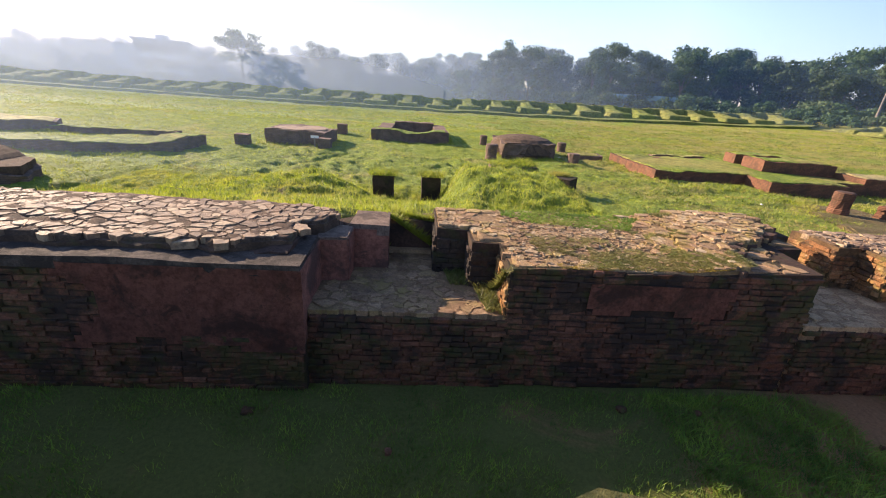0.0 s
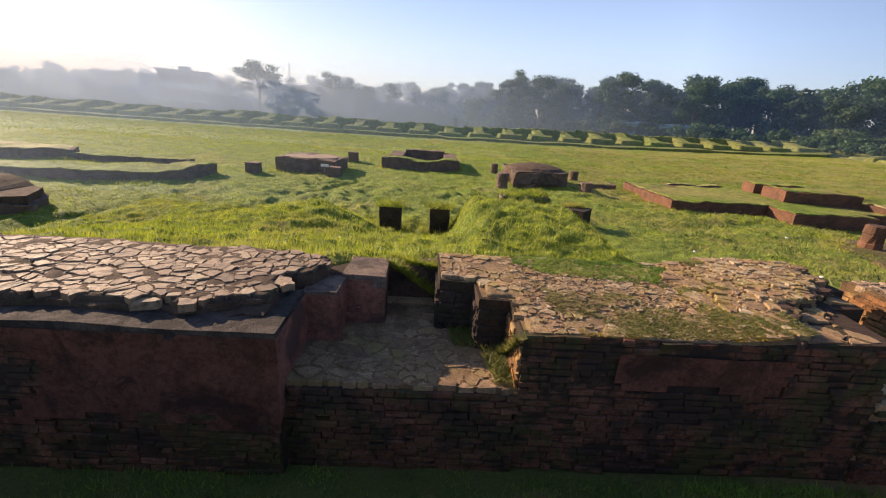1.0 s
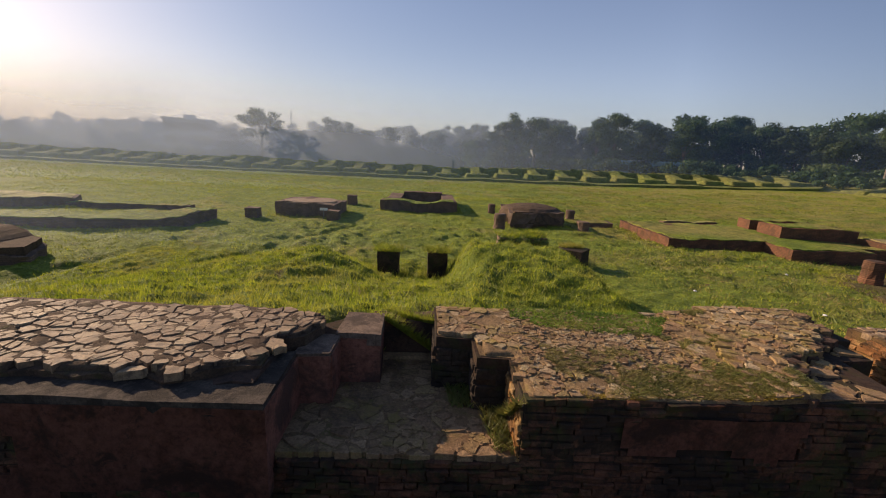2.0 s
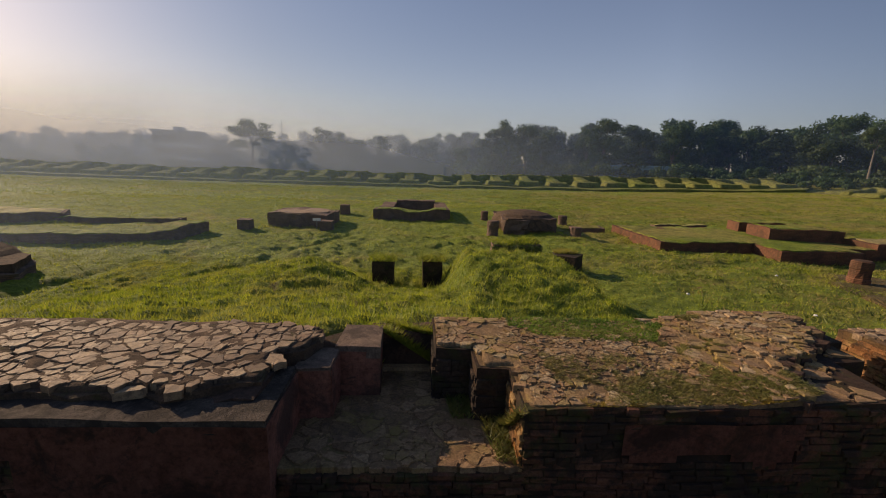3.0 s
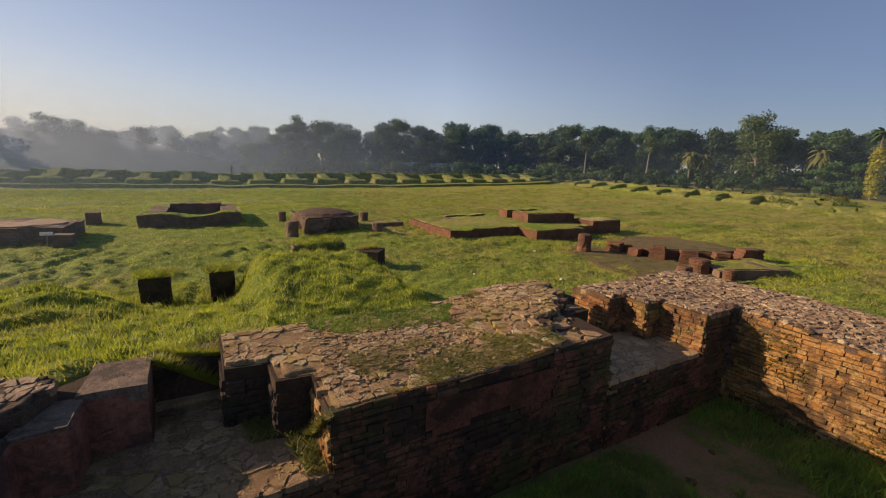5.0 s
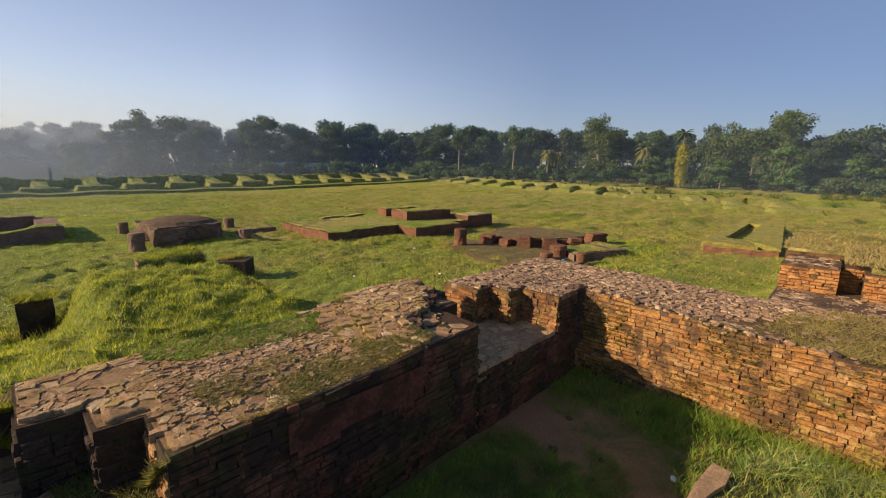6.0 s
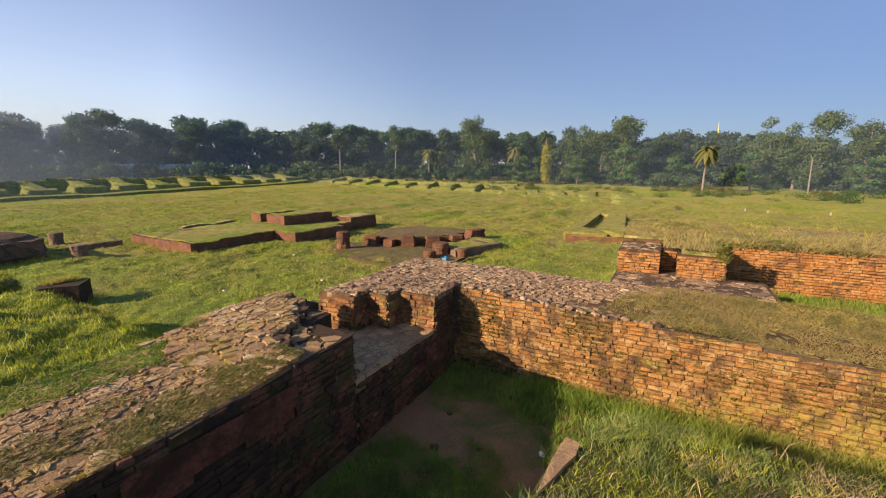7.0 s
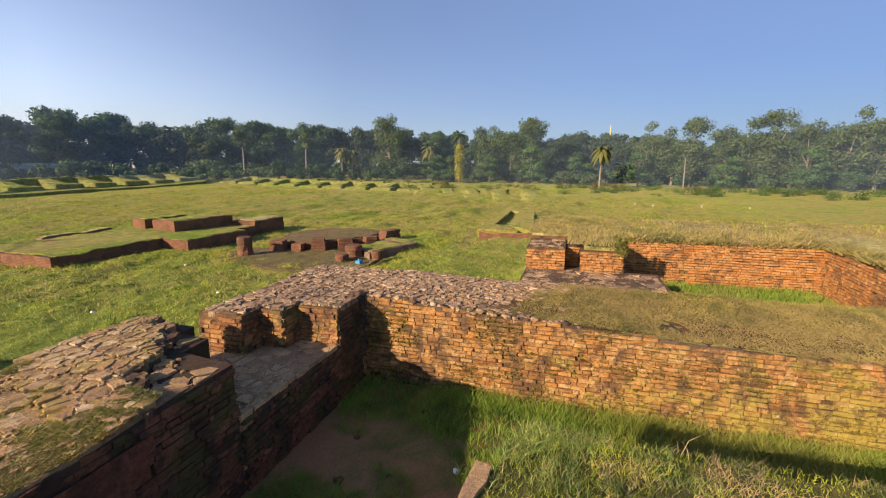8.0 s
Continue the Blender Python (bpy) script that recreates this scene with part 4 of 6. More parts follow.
for k in range(900):
    # crumbled bits trodden into the dirt
    x, y = rng.uniform(1.7, 3.6), rng.uniform(3.78, 5.3)
    if not whole(x, y):
        w, a = rng.uniform(0.012, 0.04), rng.uniform(0, 6.28)
        slab(rubble, (x, y), [(x + w * r * math.cos(a + t), y + 0.7 * w * r * math.sin(a + t)) for t, r in ((0, 1.3), (1.4, 0.9), (2.7, 1.1), (4.3, 0.9))], top_right(x, y) - 0.004, rng.uniform(0.008, 0.026), rng, 1.0)
part("rubble", rubble, PAVER_MOSSY, wall_right, "crumbled brick bits on the wall top")["kind"] = "stuff"
paving(wall_right, (3.7, 3.735, 4.97, 5.34), 0.12, core_right, 57, 0.01, SILL_BROWN, 60,
       lambda x, y: x > worn_end(y) + 0.02 and (x < 4.4 or (y > 4.36 and x < 4.72) or (y > 4.76 and x < 4.9)), 1.4)
rng = random.Random(58)
for k in range(46):
    # broken edge of the upper layer, stone over stone
    y = 3.76 + 1.5 * k / 45
    x = worn_end(y) + rng.uniform(-0.12, 0.035)
    a, w = rng.uniform(0, 3.1), rng.uniform(0.05, 0.1)
    bm = bmesh.new()
    slab(bm, (x, y), [(x + w * r * math.cos(a + t), y + w * r * math.sin(a + t)) for t, r in ((0, 1.3), (1.2, 0.9), (2.4, 1.1), (3.5, 1.2), (4.9, 0.85))], core_right(x, y) + rng.choice((0.012, 0.045)), 0.022, rng, 1.0)
    part("edge_stone", bm, rng.choice((DARK_STONE, DARK_STONE, BED_BROWN)), wall_right)
bed(wall_east, [(6.8, -1.2), (7.0, -0.6), (7.3, 0.2), (7.8, 0.5), (8.33, 0.1), (8.33, 3.7), (6.8, 3.7)], top_east, 0.004, 0.012)
paving(wall_east, (6.7, 0.1, 8.33, 3.7), 0.064, lambda x, y: top_east(x, y), 53, 0.018, PAVER, 290, lambda x, y: y > 0.75 + 0.9 * noise.noise(Vector((x * 2, y * 2, 1))) and x > 6.86 + 0.07 * noise.noise(Vector((y * 5, 1, 7))), 1.3, (7.0, 3.0))
bed(wall_corner, [(6.2, 3.71), (8.28, 3.71), (8.28, 5.28), (5.6, 5.28), (5.6, 4.67), (5.9, 4.67), (5.9, 4.32), (6.2, 4.32)], top_east, 0.012, 0.012)
paving(wall_corner, (5.56, 3.68, 8.28, 5.28), 0.07, lambda x, y: top_east(x, y), 54, 0.022, PAVER, 290, lambda x, y: x > 6.22 or (y > 4.34 and x > 5.92) or (y > 4.69 and x > 5.62), 1.3, (6.5, 4.2))
def lump(parent, name, x, y, z, size, mat, seed, squash=0.55, label=""):
    bm = bmesh.new()
    bmesh.ops.create_icosphere(bm, subdivisions=2, radius=size)
    for v in bm.verts:
        v.co *= 1 + 0.4 * noise.noise(v.co * (1.6 / size) + Vector((seed, 2, 0)))
        v.co = Vector((v.co.x + x, v.co.y + y, v.co.z * squash + z))
    return part(name, bm, mat, parent, label)


rng = random.Random(61)
for k, (x, y, s) in enumerate(((5.9, 4.68, 0.06), (6.2, 4.33, 0.06), (6.78, 3.72, 0.11), (6.72, 3.78, 0.08))):
    lump(wall_corner, "crust_lump", x, y, 1.26, s, DARK_STONE, k, 0.6, "black mossy crust on a broken corner")
for k in range(9):
    lump(wall_corner, "crust_streak", 6.79 + rng.uniform(-0.02, 0.02), 3.69 + rng.uniform(-0.05, 0.03), 1.2 - 0.1 * k, rng.uniform(0.045, 0.075), DARK_STONE, 9 + k, 1.1, "black lichen down the wall's corner")
for k in range(64):
    y = 3.62 - 2.9 * k / 63 + rng.uniform(-0.03, 0.03)
    if rng.random() < 0.85 - 0.006 * k:
        lump(wall_east, "edge_stone", 6.83 + rng.uniform(-0.025, 0.05), y, top_east(6.83, y) + rng.uniform(0.0, 0.03), rng.uniform(0.025, 0.06), rng.choice((PAVER, PAVER_BED, PAVER)), k, 0.6)
turf = thing("turf_on_wall", (0, 0, 0), "thin dry turf over a wide wall top", "turf", "", "structure")
sheet("turf_sheet", [(6.84, -8.9), (8.4, -8.9), (8.4, -0.6), (8.34, 0.1), (8.1, 0.35), (8.0, 0.75), (7.75, 0.85), (7.6, 1.15), (7.4, 0.9), (7.25, 1.0), (7.1, 0.55), (6.95, 0.6), (6.84, 0.3)], lambda x, y: top_east(x, y) + 0.008, WALL_TURF, turf, "", 0.08, 0.018)

mass = thing("wall_foot_bank", (0, 0, 0), "grassy bank over a buried brick wall", "grassy bank", "", "structure")
BANK = [(-8.0, -9.0), (5.1, -9.0), (5.0, -2.5), (4.93, -1.16), (4.86, -0.26), (4.84, 0.45), (4.76, 0.86), (4.5, 1.3), (4.1, 1.5), (2.6, 1.72), (1.7, 1.88), (1.2, 1.72), (-0.5, 1.66), (-0.95, 1.8), (-2.0, 1.7), (-8.0, 1.6)]
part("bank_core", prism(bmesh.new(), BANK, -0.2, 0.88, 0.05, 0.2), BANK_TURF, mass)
part("edge_slab", prism(bmesh.new(), [(3.68, 1.52), (3.92, 1.445), (4.1, 1.4), (4.2, 1.365), (4.36, 1.365), (4.39, 1.48), (4.1, 1.51)], 0.3, 0.905, 0.006, 0.1), SILL_PAVER, mass, "exposed flat brick slab at the bank's edge")

# second trench behind the east wall, with its far wall
far_wall = thing("wall_far_east", (0, 0, 0), "sunlit orange brick wall of the next cell with grass on top", "wall", "", "structure")
def top_far(x, y):
    return 1.62 + 0.05 * noise.noise(Vector((x * 0.6, y * 0.6, 11))) + 0.1 * smooth01(9.8, 11, x) - 2.6 * smooth01(12.5, 24, x)


part("wall_core", terrace(bmesh.new(), 10.43, 10.9, -3.36, 1.7, -0.8, top_far), MORTAR, far_wall)
part("jamb", terrace(bmesh.new(), 9.32, 10.44, 0.02, 0.72, -0.5, lambda x, y: 1.58), MORTAR, far_wall)
part("jamb", terrace(bmesh.new(), 9.32, 10.44, 0.98, 1.66, -0.5, lambda x, y: 1.6), MORTAR, far_wall)
part("jamb_back", terrace(bmesh.new(), 9.75, 10.44, 0.72, 0.98, -0.5, lambda x, y: 1.57), MORTAR, far_wall)
part("wall_core", terrace(bmesh.new(), 8.42, 10.9, -9.0, -3.36, -0.8, top_far), MORTAR, far_wall)
part("turf_cap", terrace(bmesh.new(), 10.44, 26.0, -9.0, 1.68, -1.0, lambda x, y: top_far(x, y) + 0.05), TURF, far_wall)
part("turf_cap", terrace(bmesh.new(), 8.5, 10.5, -9.0, -3.42, 1.0, lambda x, y: top_far(x, y) + 0.04), TURF, far_wall)
part("turf_cap", terrace(bmesh.new(), 9.45, 10.5, 0.08, 0.66, 1.3, lambda x, y: 1.66 + 0.08 * noise.noise(Vector((x * 4, y * 4, 2)))), TURF, far_wall)
part("paved_shelf", prism(bmesh.new(), [(8.36, -0.55), (9.4, -0.55), (9.4, 0.0), (9.8, 0.75), (9.8, 1.0), (9.4, 1.66), (8.36, 1.66)], -0.3, 1.22, 0.015, 0.3), PAVER_BED, far_wall)
paving(far_wall, (8.3, -0.5, 9.7, 1.64), 0.09, lambda x, y: 1.205, 55, 0.016, PAVER, 200, lambda x, y: x < 9.3, 1.2)
paving(far_wall, (9.34, 1.0, 10.4, 1.65), 0.08, lambda x, y: 1.575, 56, 0.025, PAVER, 60, None, 1.3)
brick_face(far_wall, (9.3, 1.66), (9.3, 0.98), 1.2, 1.6, BRICK, 31, 40, length=0.15, course=0.047)
brick_face(far_wall, (9.3, 0.72), (9.3, 0.02), 1.2, 1.6, BRICK, 32, 40, length=0.15, course=0.047)
brick_face(far_wall, (9.73, 0.98), (9.73, 0.72), 1.2, 1.6, BRICK, 33, 20, length=0.15, course=0.047)
brick_face(far_wall, (10.4, 0.0), (10.4, -3.36), 0.3, 1.62, BRICK, 34, 60, 1.0, length=0.15, course=0.047)
brick_face(far_wall, (10.4, -3.34), (8.4, -3.15), 0.3, 1.58, BRICK, 35, 60, 1.0, length=0.15, course=0.047)
# the side turned from the sun gets the shade-toned brick
brick_face(far_wall, (9.3, 0.0), (10.4, 0.0), 0.3, 1.6, BRICK_OLD_SHADED, 36, 30)

fill = thing("trench_fill", (0, 0, 0), "grassy earth that half fills the next cell", "ground", "", "structure")
part("turf_sheet", terrace(bmesh.new(), 8.36, 10.42, -3.34, -0.54, 0.2, lambda x, y: 0.83 + 0.04 * noise.noise(Vector((x * 2, y * 2, 5)))), GRASS, fill)


# ---- ruins in the court ----
def ruin(name, outline, height, label, mat=None, top=None, cap=None, group="court ruins", rough=0.07):
    cx, cy = sum(p[0] for p in outline) / len(outline), sum(p[1] for p in outline) / len(outline)
    z = min(ground_z(*p) for p in outline) - 0.1
    t = thing(name, (cx, cy, z), label, "brick ruin", group)
    local = [(x - cx, y - cy) for x, y in outline]
    worn = lambda x, y: height + 0.1 + (top(x + cx, y + cy) if top else 0.0) + 0.09 * noise.noise(Vector((x * 0.9 + cx, y * 0.9, 3))) + 0.05 * noise.noise(Vector((x * 3 + cx, y * 3, 5)))
    part("masonry", prism(bmesh.new(), local, 0, height + 0.1, rough, 0.25, worn), mat or RUIN_DARK, t)
    size = max(max(abs(p[0]), abs(p[1])) for p in local)
    k = 1 - 0.22 / size
    inner = [(x * k, y * k) for x, y in local]
    part("worn_cap", prism(bmesh.new(), inner, height - 0.1, height + 0.14, 0.05, 0.25, lambda x, y: worn(x, y) + 0.035), cap or TURF, t)
    return t


def stub(x, y, width, height, mat, label, round_it=True, seed=0, base=None, turn=0):
    z = ground_z(x, y) - 0.06 if base is None else base
    t = thing("pillar_stub", pose(x, y, z, 0, 0, turn), label, "pillar stub", "pillar stubs")
    r = width / 2
    if round_it:
        part("shaft", lathe(bmesh.new(), [(r * 1.05, 0), (r, height * 0.3), (r * 0.93, height * 0.34), (r * 0.96, height * 0.7), (r * 1.02, height * 0.75), (r, height + 0.02), (r * 0.8, height + 0.06)], 18, 0.12, (0, 0, 0), seed), mat, t)
    else:
        part("shaft", prism(bmesh.new(), [(-r, -r), (r, -r), (r, r), (-r, r)], 0, height + 0.06, 0.035, 0.12), mat, t)
    return t


ruin("stupa_base", [(-7.5, 24.1), (-4.25, 23.75), (-4.1, 26.6), (-7.3, 26.9)], 0.78, "low square dark brick base with a flat worn top", None, None, PAVER)
hollow = ruin("hollow_shrine", [(-2.2, 27.8), (2.75, 28.4), (2.7, 29.4), (-2.1, 29.0)], 0.72, "low square brick shrine with sunken centre", None, lambda x, y: -0.22 * smooth01(1.4, 0.2, abs(x - 0.5)), GRASS)
for outline, h in (([(-2.0, 29.0), (-1.1, 29.0), (-1.0, 34.0), (-2.0, 34.0)], 0.66), ([(1.9, 29.4), (2.7, 29.4), (2.7, 34.2), (1.8, 34.2)], 0.7), ([(-1.0, 33.2), (1.9, 33.2), (1.9, 34.2), (-1.0, 34.2)], 0.86)):
    z = COURT - 0.1
    o = hollow.matrix_world.translation
    part("side_wall", prism(bmesh.new(), [(x - o.x, y - o.y) for x, y in outline], 0, h + 0.1, 0.08, 0.3), RUIN_DARK, hollow)
dome = ruin("domed_stupa", [(5.5, 23.6), (8.6, 24.3), (8.6, 27.6), (5.4, 27.4)], 0.82, "low brick stupa base with a domed earth top", None, None, PAVER_BED, "court ruins", 0.17)
part("earth_dome", lathe(bmesh.new(), [(1.95, 0.3), (1.9, 0.7), (1.75, 0.92), (1.45, 1.08), (0.95, 1.2), (0.4, 1.27), (0.05, 1.28)], 20, 0.08, (0, 0, 0), 3), PAVER_BED, dome)
ruin("ruin_platform", [(11.95, 19.5), (16.5, 19.5), (16.5, 18.0), (20.3, 18.0), (20.3, 18.6), (24.2, 18.6), (24.2, 21.0), (21, 25.1), (12.2, 25.1)], 0.6, "low red brick platform with stepped front, grass inside", RUIN_RED, None, GRASS, "court ruins", 0.04)
ruin("ruin_block", [(21.6, 18.62), (24.15, 18.62), (24.15, 20.2), (21.6, 20.2)], 0.9, "raised red brick corner block of a platform", RUIN_RED, None, TURF, "court ruins", 0.04)
ruin("ruin_block", [(18.2, 20.7), (21.6, 20.15), (22.1, 22.2), (18.6, 22.7)], 1.3, "square red brick block on a platform", RUIN_RED, None, GRASS, "court ruins", 0.04)
ruin("ruin_block", [(18.7, 23.4), (22.1, 22.9), (22.4, 24.2), (19.0, 24.7)], 1.22, "square red brick block on a platform", RUIN_RED, None, GRASS, "court ruins", 0.04)
ruin("ruin_wall", [(15.3, 25.9), (19.0, 26.4), (19.0, 26.9), (15.3, 26.4)], 0.5, "thin low brick wall behind a platform", RUIN_DARK)
ruin("ruin_wall", [(9.9, 25.0), (11.9, 25.3), (11.9, 26.2), (9.9, 25.9)], 0.35, "low grassed brick wall end", RUIN_DARK, None, GRASS)
ruin("star_shrine", [(18.3, 14.4), (18.5, 12.3), (20.2, 10.7), (22.2, 10.4), (23.5, 11.4), (23.3, 14.6), (21, 15.8)], 0.5, "cross-shaped red brick shrine remains under trodden earth", RUIN_RED, lambda x, y: 0.16 * smooth01(3.0, 1.0, math.hypot(x - 21, y - 12.8)), APRON_SOIL)
for k, (x, y, w, h, turn) in enumerate(((17.9, 14.0, 0.8, 0.62, 20), (18.0, 13.0, 0.6, 0.5, 10), (18.3, 12.1, 0.7, 0.7, 30), (19.1, 11.2, 0.8, 0.6, 40), (20.1, 10.4, 0.7, 0.62, 45), (21.3, 10.0, 0.7, 0.66, 60), (22.7, 10.4, 0.8, 0.6, 75))):
    z = ground_z(x, y) - 0.06
    t = thing("brick_buttress", pose(x, y, z, 0, 0, turn), "worn red brick buttress of the shrine", "brick ruin", "shrine buttresses")
    high, courses = 0.88 * h + 0.08, 5
    for c in range(courses):
        # uneven courses, the upper ones more broken
        r = w * (0.56 - 0.025 * c + 0.05 * noise.noise(Vector((k * 3.1, c * 1.7, 1))))
        q = 0.06 * w * noise.noise(Vector((k * 1.3, c * 2.9, 5))) * c
        part("brick_course", prism(bmesh.new(), [(q - r, -r * 0.75), (q - r * 0.3, -r * 0.92), (q + r, -r * 0.7), (q + r * 0.95, r * 0.85), (q - r * 0.9, r * 0.9)], high * c / courses, high * (c + 0.93) / courses + (0.0 if c < courses - 1 else 0.02), 0.03, 0.1), RUIN_RED, t)
ruin("shrine_step", [(17.3, 9.0), (20.3, 8.0), (21.7, 9.5), (18.7, 10.5)], 0.32, "low dark brick step of the shrine with turf on top", RUIN_DARK, None, GRASS)
ruin("shrine_apron", [(16.0, 16.0), (14.9, 13.6), (14.4, 11.6), (14.5, 9.6), (15.6, 8.3), (17.2, 8.2), (18.6, 10.6), (18.2, 13.6), (17.8, 15.8)], 0.13, "low trodden earth apron round a shrine", APRON_SOIL, None, APRON_SOIL)
ruin("ruin_wall", [(-24, 18.0), (-13.5, 18.0), (-10.6, 18.9), (-9.9, 19.6), (-9.5, 21.8), (-10.5, 21.8), (-11.2, 20.0), (-14, 19.2), (-24, 19.2)], 0.5, "low dark brick ruin wall beside the court", None, lambda x, y: 0.14 * smooth01(19.4, 20.4, y), GRASS)
ruin("ruin_wall", [(-19, 23.9), (-12.2, 24.3), (-12.2, 24.9), (-19, 24.5)], 0.22, "low grassed line of a buried wall", None, None, GRASS)
ruin("ruin_wall", [(-26, 21.8), (-19.5, 23.2), (-18.2, 24.2), (-19, 25.6), (-26, 25.6)], 0.5, "low dark brick ruin wall with worn top", None, None, TURF)
ruin("ruin_heap", [(-18, 10.8), (-12, 12.0), (-10.3, 12.9), (-10.9, 14.2), (-13, 15), (-18, 15)], 0.75, "dark weathered brick heap beside the court", None, lambda x, y: -0.5 * smooth01(-12.5, -10.3, x), PAVER_BED, "court ruins", 0.16)
stub(-8.2, 22.9, 0.62, 0.5, RUIN_DARK, "short square dark brick pillar stub", False, 1)
stub(-4.1, 23.1, 0.6, 0.5, RUIN_DARK, "short square dark brick pillar stub", False, 2)
stub(-4.4, 30.2, 0.6, 0.6, RUIN_DARK, "short square dark brick pillar stub", False, 3)
stub(5.2, 29.4, 0.5, 0.65, RUIN_DARK, "short round brick pillar stub in the grass", True, 4)
stub(4.67, 22.8, 0.62, 0.85, RUIN_DARK, "round brick pillar stub in the grass", True, 5)
stub(10.4, 28.6, 0.6, 0.65, RUIN_DARK, "short round brick pillar stub in the grass", True, 6)
stub(9.3, 23.1, 0.6, 0.6, RUIN_DARK, "short round brick pillar stub in the grass", True, 7)
stub(16.3, 14.5, 0.62, 0.85, RUIN_RED, "round red brick pillar stub on the shrine apron", True, 8)
stub(16.6, 9.9, 0.55, 0.4, RUIN_RED, "short red brick pillar stub on the shrine apron", True, 9)
stub(17.6, 9.9, 0.75, 0.6, RUIN_RED, "round red brick pillar stub on the shrine apron", True, 10)
stub(17.2, 8.6, 0.45, 0.45, RUIN_RED, "short red brick pillar stub on the shrine apron", True, 11)
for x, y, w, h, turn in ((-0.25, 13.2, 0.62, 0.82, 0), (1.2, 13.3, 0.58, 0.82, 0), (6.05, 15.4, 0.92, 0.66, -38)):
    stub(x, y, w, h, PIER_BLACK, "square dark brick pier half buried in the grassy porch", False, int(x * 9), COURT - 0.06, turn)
ruin("grassy_pier", [(3.7, 17.0), (5.6, 17.0), (5.6, 17.8), (3.7, 17.8)], 0.74, "grass-capped low brick pier", RUIN_DARK, None, GRASS)
ruin("grass_kerb", [(24.75, 2.9), (25.3, 2.9), (25.3, 5.9), (24.75, 5.9)], 0.34, "low brick kerb before a sunken pit", RUIN_RED, None, GRASS)
pit = thing("sunken_cell", (32.0, 5.0, COURT - 0.15), "narrow sunken pit with grass-covered brick rim", "brick ruin", "court ruins")
for outline in ([(-6.8, 0.4), (5.2, 0.75), (6.5, 1.5), (-6.8, 1.1)], [(-6.8, -2.1), (6.5, -1.0), (4.4, 0.05), (-4.7, -0.35)], [(-6.8, -1.2), (-4.7, -0.4), (-4.6, 0.5), (-6.8, 0.5)], [(4.2, 0.0), (6.5, -1.0), (6.5, 1.4), (4.6, 0.8)]):
    part("rim", prism(bmesh.new(), outline, 0, 0.52, 0.06, 0.4), GRASS, pit)
part("pit_floor", prism(bmesh.new(), [(-4.8, -0.4), (4.5, 0.0), (4.7, 0.8), (-4.8, 0.5)], 0.0, 0.2), GRASS, pit)


# ---- grassed rows of cells on the far sides ----
def cell_mound(name, rng):
    """One cell's worth of the row: broken front wall, spur between cells and back wall under turf."""
    half, n = 2.49, 40
    w = rng.uniform(1.75, 2.05)
    seed = rng.uniform(0, 50)

    def h(x, y):
        ragged = 0.18 * noise.noise(Vector((x * 0.8 + seed, y * 0.8, 6)))
        front = smooth01(w + 0.2, w - 0.2, abs(x) + ragged) * smooth01(-0.25, 0.2, y + ragged) * smooth01(2.7, 2.1, y)
        spur = smooth01(1.15, 0.7, abs(x) + ragged) * smooth01(0.2, 0.9, y) * smooth01(7.3, 6.8, y)
        back = smooth01(5.2, 5.7, y + ragged) * smooth01(7.5, 6.8, y)
        lumpy = 1 + 0.2 * noise.noise(Vector((x * 0.6 + seed, y * 0.6, 2))) + 0.08 * noise.noise(Vector((x * 2.1 + seed, y * 2.1, 2)))
        return max(front * (0.72 + 0.06 * y), spur * (0.72 + 0.13 * y), 1.62 * back) * lumpy - 0.02
    xs = [-half + 2 * half * i / n for i in range(n + 1)]
    ys = [-0.5 + 8.1 * k / 40 for k in range(41)]
    me = bpy.data.meshes.new(name)
    me.from_pydata([(x, y, h(x, y)) for y in ys for x in xs], [], [(k * (n + 1) + i, k * (n + 1) + i + 1, (k + 1) * (n + 1) + i + 1, (k + 1) * (n + 1) + i) for k in range(40) for i in range(n)])
    me.polygons.foreach_set("use_smooth", [True] * len(me.polygons))
    me.materials.append(MOUND_GRASS)
    return me


rng = random.Random(5)
MOUNDS = [cell_mound("cell_mound", rng) for _ in range(5)]


def mound_row(a, b, count, turn, tall=1.0):
    for k in range(count):
        u = (k + 0.5) / count
        x, y = a[0] + (b[0] - a[0]) * u, a[1] + (b[1] - a[1]) * u
        ob = new("cell_mound", MOUNDS[k % 5])
        ob.matrix_world = pose(x, y, ground_z(x, y) + (0.34 if y > 66 else -0.12), 0, 0, turn) @ Matrix.Diagonal((1, 1, tall * rng.uniform(0.86, 1.1), 1))
        tagged(ob, "grass-covered wall of a monks' cell in a long row", "grass mound", "row of cell mounds")


mound_row((-118, 70), (66, 70), 37, 0)
mound_row((67, 67), (64, 24), 9, -90, 0.8)
mound_row((63, 24), (52, 2), 5, -64, 0.65)
for name, pts in (("verandah_bank", [(-125, 66.8), (64, 66.8), (70, 72), (70, 80), (-125, 80)]),):
    z = -1.0
    bm = prism(bmesh.new(), pts, z, 0, 0.15, 2.0, lambda x, y: ground_z(x, y) + (0.36 if y > 66 else 0.16))
    ob = new(name, mesh_of(name, bm, MOUND_GRASS))
    tagged(ob, "long low grass bank in front of the cell rows", "grass bank", "", "structure")


